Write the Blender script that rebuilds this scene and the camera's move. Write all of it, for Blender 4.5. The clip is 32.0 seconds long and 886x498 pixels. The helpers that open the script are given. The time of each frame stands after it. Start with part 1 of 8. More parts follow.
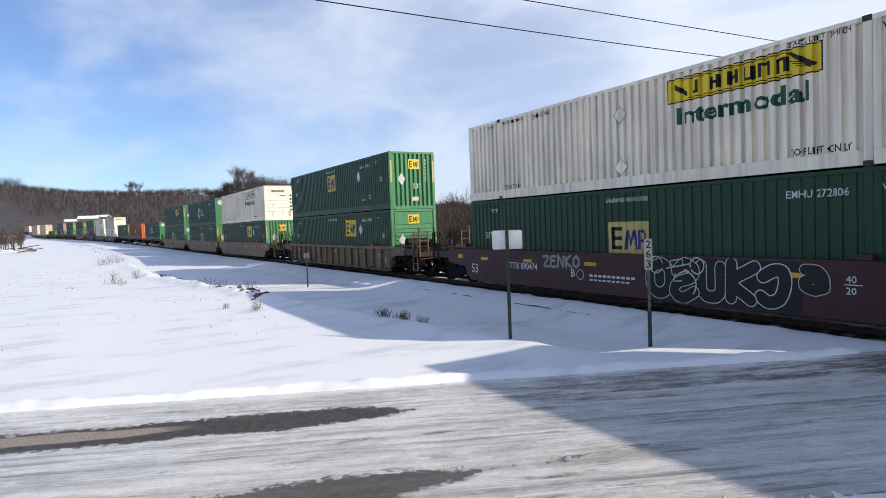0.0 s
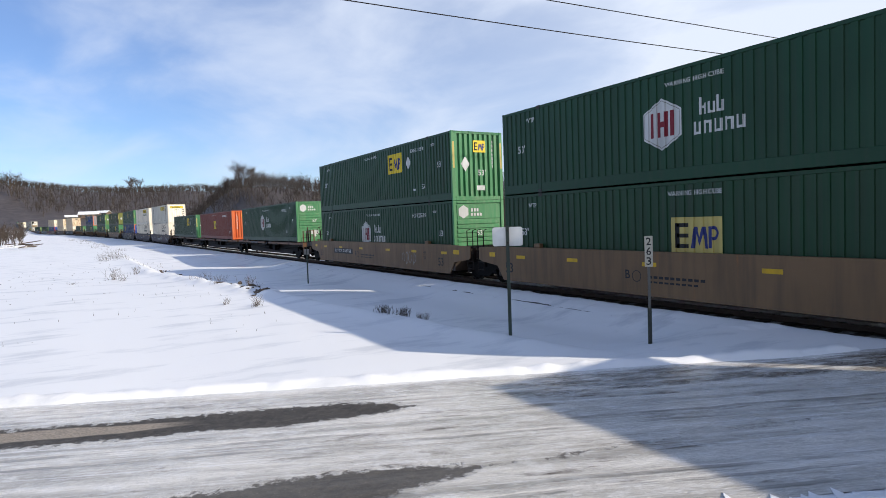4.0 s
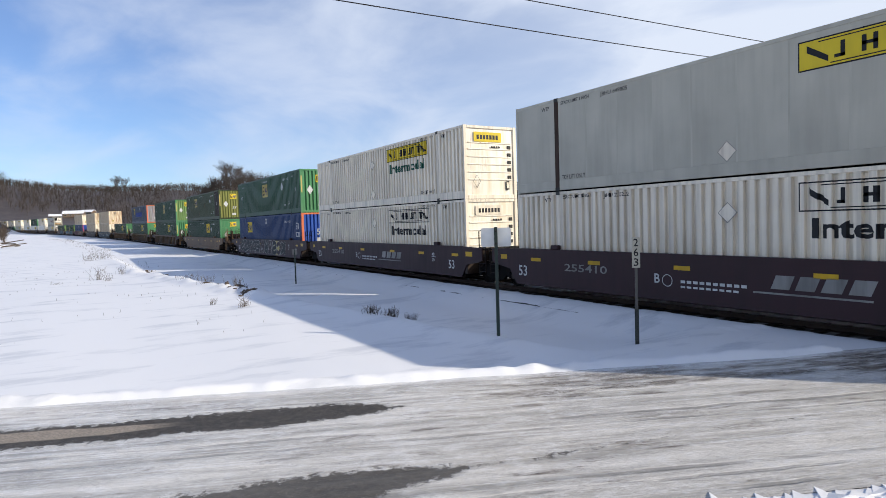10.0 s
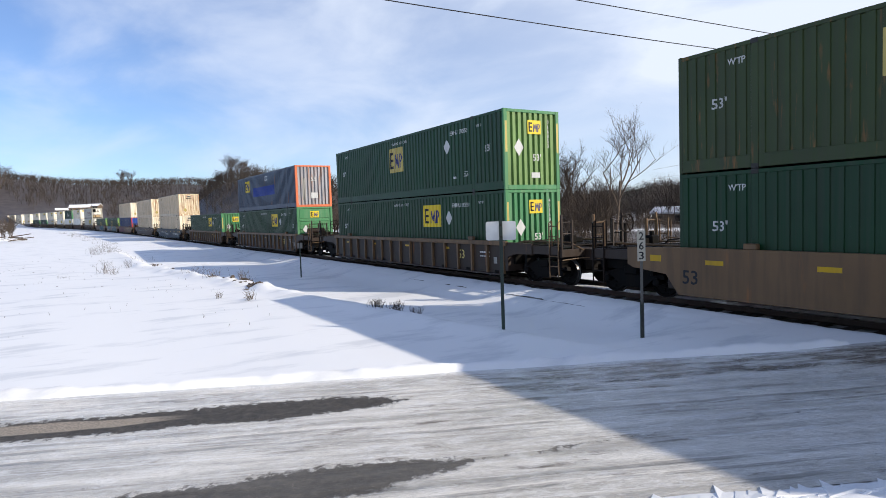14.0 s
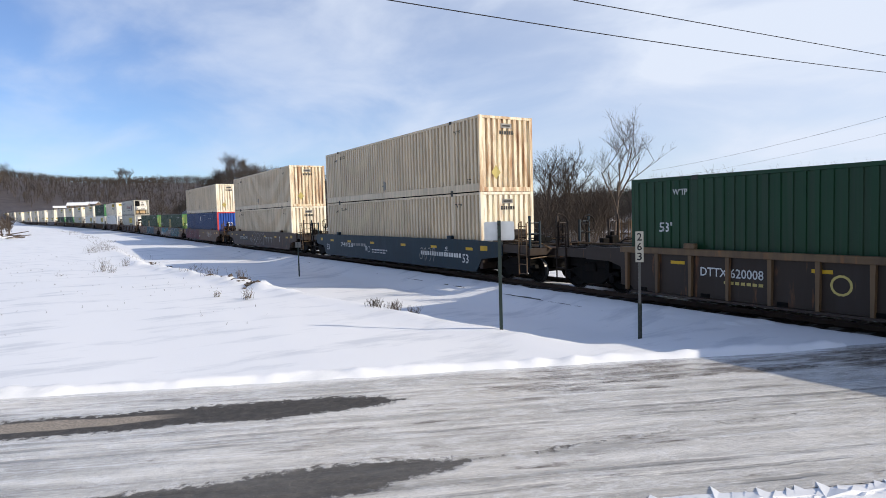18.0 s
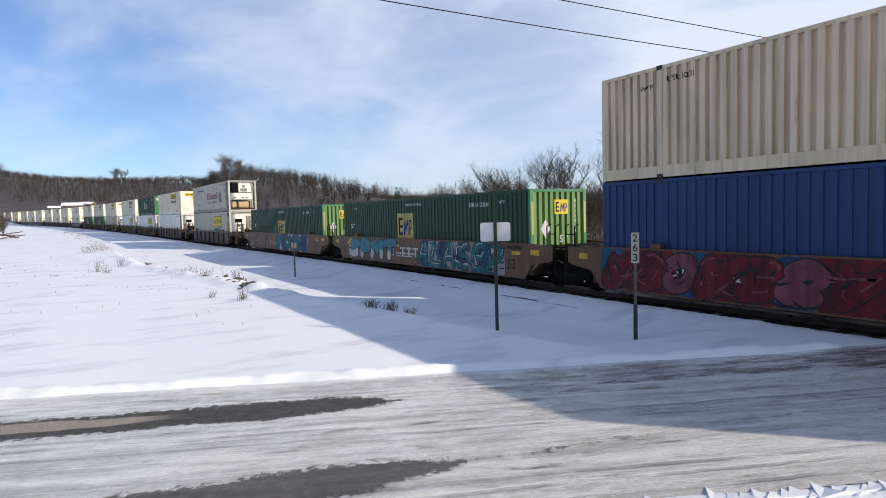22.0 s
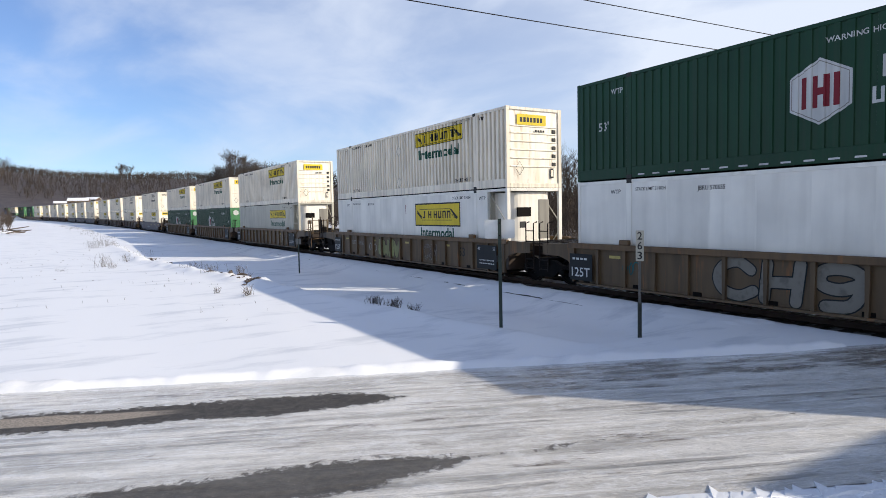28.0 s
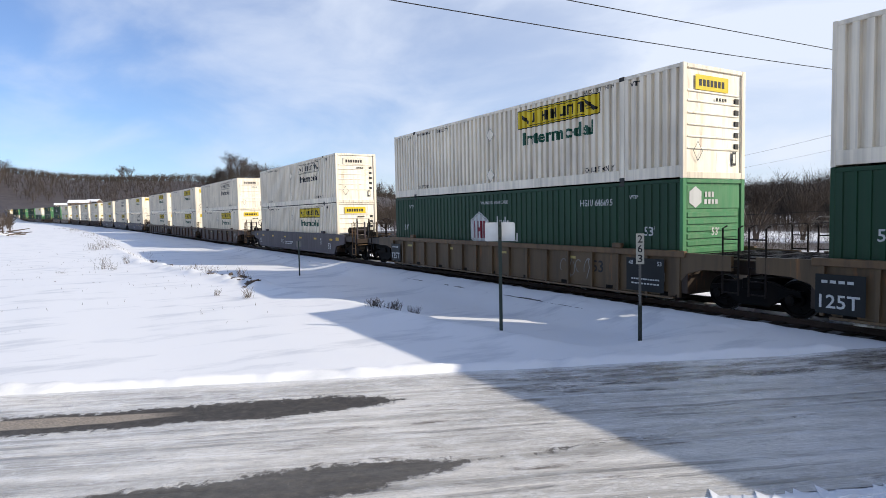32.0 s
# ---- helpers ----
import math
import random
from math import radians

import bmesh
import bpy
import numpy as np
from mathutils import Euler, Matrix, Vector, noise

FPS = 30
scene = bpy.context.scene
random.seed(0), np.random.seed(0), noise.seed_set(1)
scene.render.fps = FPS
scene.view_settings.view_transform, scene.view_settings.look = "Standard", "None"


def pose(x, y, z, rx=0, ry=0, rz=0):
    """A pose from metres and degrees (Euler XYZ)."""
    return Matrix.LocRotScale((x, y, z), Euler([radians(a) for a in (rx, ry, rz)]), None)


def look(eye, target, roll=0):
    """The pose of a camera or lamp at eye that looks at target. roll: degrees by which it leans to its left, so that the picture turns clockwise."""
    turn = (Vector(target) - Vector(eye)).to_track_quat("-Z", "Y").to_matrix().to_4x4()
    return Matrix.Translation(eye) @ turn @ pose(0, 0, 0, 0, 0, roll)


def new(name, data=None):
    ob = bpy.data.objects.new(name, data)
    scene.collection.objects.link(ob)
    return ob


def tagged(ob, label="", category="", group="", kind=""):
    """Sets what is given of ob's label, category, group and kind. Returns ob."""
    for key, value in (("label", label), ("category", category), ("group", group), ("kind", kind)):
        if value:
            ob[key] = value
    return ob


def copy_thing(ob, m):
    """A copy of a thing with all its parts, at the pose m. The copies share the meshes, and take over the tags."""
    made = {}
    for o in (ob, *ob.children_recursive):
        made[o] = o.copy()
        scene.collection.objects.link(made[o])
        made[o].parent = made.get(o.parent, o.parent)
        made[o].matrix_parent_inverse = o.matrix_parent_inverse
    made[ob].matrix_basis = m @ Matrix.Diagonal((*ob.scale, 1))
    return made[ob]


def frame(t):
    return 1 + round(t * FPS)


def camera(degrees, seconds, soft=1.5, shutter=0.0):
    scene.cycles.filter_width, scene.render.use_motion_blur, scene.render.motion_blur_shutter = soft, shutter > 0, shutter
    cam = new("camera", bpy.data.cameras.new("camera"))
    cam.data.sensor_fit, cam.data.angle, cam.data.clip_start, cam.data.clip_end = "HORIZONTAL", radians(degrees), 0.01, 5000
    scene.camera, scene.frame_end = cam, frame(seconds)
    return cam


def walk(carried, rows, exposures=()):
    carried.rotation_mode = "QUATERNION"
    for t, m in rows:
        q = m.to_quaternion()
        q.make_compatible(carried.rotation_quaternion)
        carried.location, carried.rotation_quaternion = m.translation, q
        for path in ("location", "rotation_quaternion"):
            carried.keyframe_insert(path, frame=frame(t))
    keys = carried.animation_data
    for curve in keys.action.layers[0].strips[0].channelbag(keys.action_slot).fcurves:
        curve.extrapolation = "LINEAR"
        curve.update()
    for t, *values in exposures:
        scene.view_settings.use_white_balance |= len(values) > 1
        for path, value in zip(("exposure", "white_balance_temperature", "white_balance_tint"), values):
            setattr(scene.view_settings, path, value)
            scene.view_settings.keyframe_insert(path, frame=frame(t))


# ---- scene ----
# The camera: a hand-held view from the roadside, nearly still.
EYE = (0.0, -14.452, 2.454)
cam = camera(71.97, 32.0, soft=0.45)
VIEW = [  # seconds, heading, tilt, lean
    (0, 59.73, -2.39, -2.16), (0.5, 59.84, -2.36, -2.13), (1, 59.88, -2.41, -2.08), (1.5, 59.85, -2.48, -2.05),
    (2, 59.83, -2.57, -2.12), (2.5, 59.81, -2.65, -2.14), (3, 59.79, -2.65, -2.10), (3.5, 59.79, -2.68, -2.06),
    (5.5, 59.73, -2.78, -1.92), (6, 59.77, -2.84, -1.93), (6.5, 59.74, -2.87, -1.90), (7, 59.57, -2.94, -1.92),
    (7.5, 59.34, -2.94, -1.95), (8, 59.12, -2.90, -1.98), (8.5, 58.94, -2.83, -1.98), (9, 58.81, -2.74, -1.93),
    (9.5, 58.71, -2.72, -1.90), (10, 58.69, -2.69, -1.81), (10.5, 58.76, -2.78, -1.73), (11, 58.88, -2.92, -1.69),
    (11.5, 59.00, -3.07, -1.68), (12, 59.09, -3.20, -1.74), (12.5, 59.14, -3.26, -1.79), (13, 59.17, -3.31, -1.85),
    (13.5, 59.18, -3.33, -1.89), (14, 59.17, -3.28, -1.87), (14.5, 59.11, -3.19, -1.80), (16.5, 59.01, -3.11, -1.64),
    (17, 59.01, -3.19, -1.60), (17.5, 59.01, -3.26, -1.58), (18, 59.01, -3.30, -1.56), (18.5, 59.02, -3.33, -1.56),
    (19, 59.04, -3.40, -1.54), (19.5, 59.01, -3.43, -1.50), (20, 58.89, -3.41, -1.45), (20.5, 58.78, -3.34, -1.42),
    (21, 58.67, -3.26, -1.44), (21.5, 58.61, -3.21, -1.45), (22, 58.64, -3.23, -1.45), (22.5, 58.73, -3.33, -1.48),
    (23, 58.77, -3.44, -1.53), (23.5, 58.73, -3.46, -1.53), (24, 58.63, -3.50, -1.56), (24.5, 58.51, -3.49, -1.55),
    (25, 58.44, -3.44, -1.47), (25.5, 58.44, -3.41, -1.40), (27.5, 58.93, -3.48, -1.19), (28, 59.04, -3.51, -1.19),
    (28.5, 59.07, -3.53, -1.23), (29, 59.03, -3.44, -1.27), (29.5, 58.96, -3.30, -1.25), (30, 58.90, -3.16, -1.20),
    (30.5, 58.84, -3.11, -1.12), (31, 58.84, -3.09, -1.05), (31.5, 58.96, -3.16, -1.03), (32, 59.06, -3.26, -1.09)]
walk(cam, [(t, Matrix.Translation(EYE) @ pose(0, 0, 0, 90 + tilt, 0, heading) @ pose(0, 0, 0, 0, 0, lean))
           for t, heading, tilt, lean in VIEW],
     exposures=((0, 0.12), (3, 0.10), (6, 0.14), (8, -0.02), (10, 0.02), (13, 0.16), (14.5, 0.16), (17, 0.12), (18.5, 0.0), (20, 0.06), (22, 0.04),
                (24, -0.04), (25, -0.06), (27.5, 0.04), (29, 0.10), (32, 0.10)))

# ---------------------------------------------------------------- light
SUN_TO = Vector((1.43, 1.30, 1.0)).normalized()   # towards the sun, low and behind the train
SUN_EL = math.asin(SUN_TO.z)
SUN_AZ = math.atan2(SUN_TO.x, SUN_TO.y)
sun = new("sun", bpy.data.lights.new("sun", "SUN"))
sun.data.energy, sun.data.angle, sun.data.color = 4.65, radians(0.55), (1.0, 0.905, 0.76)
sun.matrix_world = look(SUN_TO * 100, (0, 0, 0))
scene.view_settings.exposure = 0.0


def sky():
    world = bpy.data.worlds.new("world")
    scene.world = world
    world.use_nodes = True
    nt = world.node_tree
    n, link = nt.nodes, nt.links
    n.clear()
    out = n.new("ShaderNodeOutputWorld")
    back = n.new("ShaderNodeBackground")
    back.inputs["Strength"].default_value = 0.098
    air = n.new("ShaderNodeTexSky")
    air.sky_type, air.sun_disc = "NISHITA", False
    air.sun_elevation, air.sun_rotation = SUN_EL, SUN_AZ
    air.altitude, air.air_density, air.dust_density, air.ozone_density = 200, 1.0, 0.25, 3.0
    where = n.new("ShaderNodeTexCoord")
    turn = n.new("ShaderNodeMapping")
    turn.inputs["Rotation"].default_value = (radians(20), radians(-12), radians(35))
    turn.inputs["Scale"].default_value = (1.1, 4.5, 9.0)
    wisps = n.new("ShaderNodeTexNoise")
    wisps.inputs["Scale"].default_value, wisps.inputs["Detail"].default_value = 1.1, 7
    wisps.inputs["Roughness"].default_value, wisps.inputs["Distortion"].default_value = 0.52, 0.35
    soft = n.new("ShaderNodeTexNoise")
    soft.inputs["Scale"].default_value, soft.inputs["Detail"].default_value = 1.6, 3
    both = n.new("ShaderNodeMath")
    both.operation = "MULTIPLY_ADD"
    both.inputs[1].default_value = 0.55
    ramp = n.new("ShaderNodeMapRange")
    ramp.interpolation_type = "SMOOTHSTEP"
    ramp.inputs["From Min"].default_value, ramp.inputs["From Max"].default_value = 0.58, 1.05
    ramp.inputs["To Min"].default_value, ramp.inputs["To Max"].default_value = 0.06, 0.60
    glow = n.new("ShaderNodeVectorMath")      # thin haze that whitens the sky towards the sun
    glow.operation = "DOT_PRODUCT"
    glow.inputs[1].default_value = SUN_TO
    haze = n.new("ShaderNodeMapRange")
    haze.interpolation_type = "SMOOTHSTEP"
    haze.inputs["From Min"].default_value, haze.inputs["From Max"].default_value = -0.62, 0.50
    haze.inputs["To Min"].default_value, haze.inputs["To Max"].default_value = 0.0, 0.72
    thick = n.new("ShaderNodeMath")
    thick.operation, thick.use_clamp = "ADD", True
    axes = n.new("ShaderNodeSeparateXYZ")
    fade = n.new("ShaderNodeMapRange")
    fade.inputs["From Min"].default_value, fade.inputs["From Max"].default_value = 0.34, 0.75
    fade.inputs["To Min"].default_value, fade.inputs["To Max"].default_value = 1.0, 0.22
    thin = n.new("ShaderNodeMath")
    thin.operation = "MULTIPLY"
    tint = n.new("ShaderNodeMix")
    tint.data_type, tint.blend_type = "RGBA", "MULTIPLY"
    tint.inputs["Factor"].default_value = 1.0
    tint.inputs["B"].default_value = (1.02, 1.16, 1.46, 1)
    veil = n.new("ShaderNodeMix")
    veil.data_type = "RGBA"
    veil.inputs["B"].default_value = (7.6, 8.35, 9.8, 1)
    link.new(where.outputs["Generated"], glow.inputs[0])
    link.new(glow.outputs["Value"], haze.inputs["Value"])
    link.new(ramp.outputs["Result"], thick.inputs[0])
    link.new(haze.outputs["Result"], thick.inputs[1])
    link.new(air.outputs["Color"], tint.inputs["A"])
    link.new(where.outputs["Generated"], turn.inputs["Vector"])
    link.new(turn.outputs["Vector"], wisps.inputs["Vector"])
    link.new(where.outputs["Generated"], soft.inputs["Vector"])
    link.new(soft.outputs["Fac"], both.inputs[0])
    link.new(wisps.outputs["Fac"], both.inputs[2])
    link.new(both.outputs[0], ramp.inputs["Value"])
    link.new(where.outputs["Generated"], axes.inputs["Vector"])
    link.new(axes.outputs["Z"], fade.inputs["Value"])
    link.new(thick.outputs[0], thin.inputs[0])
    link.new(fade.outputs["Result"], thin.inputs[1])
    link.new(thin.outputs[0], veil.inputs["Factor"])
    link.new(tint.outputs["Result"], veil.inputs["A"])
    link.new(veil.outputs["Result"], back.inputs["Color"])
    link.new(back.outputs["Background"], out.inputs["Surface"])


sky()


# ---------------------------------------------------------------- materials
def surface(name, rgb, rough=0.6, metal=0.0, vary=0.18, scale=2.0, dirt=(0.05, 0.045, 0.04), dirt_amount=0.25,
            streak_stretch=(5, 5, 0.5), bump=0.15, bump_scale=40.0, rust=0.0, alpha_random=0.0, spec=0.25):
    """Paint, wood, metal or stone: broad tone, streaks of dirt, rust spots and fine relief, in metres."""
    m = bpy.data.materials.new(name)
    m.use_nodes = True
    nt = m.node_tree
    n, link = nt.nodes, nt.links
    b = n["Principled BSDF"]
    b.inputs["Metallic"].default_value = metal
    b.inputs["Specular IOR Level"].default_value = spec
    co = n.new("ShaderNodeTexCoord")
    own = n.new("ShaderNodeObjectInfo")
    shift = n.new("ShaderNodeVectorMath")
    shift.operation = "MULTIPLY_ADD"
    shift.inputs[1].default_value = (31.0, 17.0, 7.0)
    link.new(own.outputs["Random"], shift.inputs[0])
    link.new(co.outputs["Object"], shift.inputs[2])
    broad = n.new("ShaderNodeTexNoise")
    broad.inputs["Scale"].default_value, broad.inputs["Detail"].default_value = scale, 4
    link.new(shift.outputs[0], broad.inputs["Vector"])
    tone = n.new("ShaderNodeMapRange")
    tone.inputs["From Min"].default_value, tone.inputs["From Max"].default_value = 0.3, 0.7
    tone.inputs["To Min"].default_value, tone.inputs["To Max"].default_value = 1 - vary, 1 + vary
    link.new(broad.outputs["Fac"], tone.inputs["Value"])
    mul = n.new("ShaderNodeVectorMath")
    mul.operation = "SCALE"
    mul.inputs[0].default_value = rgb
    link.new(tone.outputs["Result"], mul.inputs["Scale"])
    strm = n.new("ShaderNodeMapping")
    strm.inputs["Scale"].default_value = streak_stretch
    link.new(shift.outputs[0], strm.inputs["Vector"])
    streak = n.new("ShaderNodeTexNoise")
    streak.inputs["Scale"].default_value, streak.inputs["Detail"].default_value = 1.0, 5
    link.new(strm.outputs["Vector"], streak.inputs["Vector"])
    sfac = n.new("ShaderNodeMapRange")
    sfac.inputs["From Min"].default_value, sfac.inputs["From Max"].default_value = 0.42, 0.75
    sfac.inputs["To Max"].default_value = dirt_amount
    link.new(streak.outputs["Fac"], sfac.inputs["Value"])
    mix = n.new("ShaderNodeMix")
    mix.data_type = "RGBA"
    mix.inputs["B"].default_value = (*dirt, 1)
    link.new(sfac.outputs["Result"], mix.inputs["Factor"])
    link.new(mul.outputs[0], mix.inputs["A"])
    last = mix.outputs["Result"]
    if rust > 0:
        rmap = n.new("ShaderNodeMapping")
        rmap.inputs["Scale"].default_value = (4.5, 4.5, 0.55)
        link.new(shift.outputs[0], rmap.inputs["Vector"])
        rn = n.new("ShaderNodeTexNoise")
        rn.inputs["Scale"].default_value, rn.inputs["Detail"].default_value = 1.0, 6
        rn.inputs["Roughness"].default_value = 0.65
        link.new(rmap.outputs["Vector"], rn.inputs["Vector"])
        rf = n.new("ShaderNodeMapRange")
        rf.inputs["From Min"].default_value, rf.inputs["From Max"].default_value = 0.62 - 0.22 * rust, 0.80 - 0.18 * rust
        rf.inputs["To Max"].default_value = 0.85
        link.new(rn.outputs["Fac"], rf.inputs["Value"])
        rm = n.new("ShaderNodeMix")
        rm.data_type = "RGBA"
        rm.inputs["B"].default_value = (0.30, 0.115, 0.035, 1)
        link.new(rf.outputs["Result"], rm.inputs["Factor"])
        link.new(last, rm.inputs["A"])
        last = rm.outputs["Result"]
    link.new(last, b.inputs["Base Color"])
    rr = n.new("ShaderNodeMapRange")
    rr.inputs["To Min"].default_value, rr.inputs["To Max"].default_value = max(0.05, rough - 0.12), min(1, rough + 0.15)
    link.new(streak.outputs["Fac"], rr.inputs["Value"])
    link.new(rr.outputs["Result"], b.inputs["Roughness"])
    if bump > 0:
        fine = n.new("ShaderNodeTexNoise")
        fine.inputs["Scale"].default_value, fine.inputs["Detail"].default_value = bump_scale, 3
        link.new(co.outputs["Object"], fine.inputs["Vector"])
        bp = n.new("ShaderNodeBump")
        bp.inputs["Strength"].default_value, bp.inputs["Distance"].default_value = bump, 0.02
        link.new(fine.outputs["Fac"], bp.inputs["Height"])
        link.new(bp.outputs["Normal"], b.inputs["Normal"])
    return m


def paint(name, rgb, **more):
    return surface(name, rgb, **{"rough": 0.5, "bump": 0.05, "scale": 0.6, "vary": 0.12, **more})


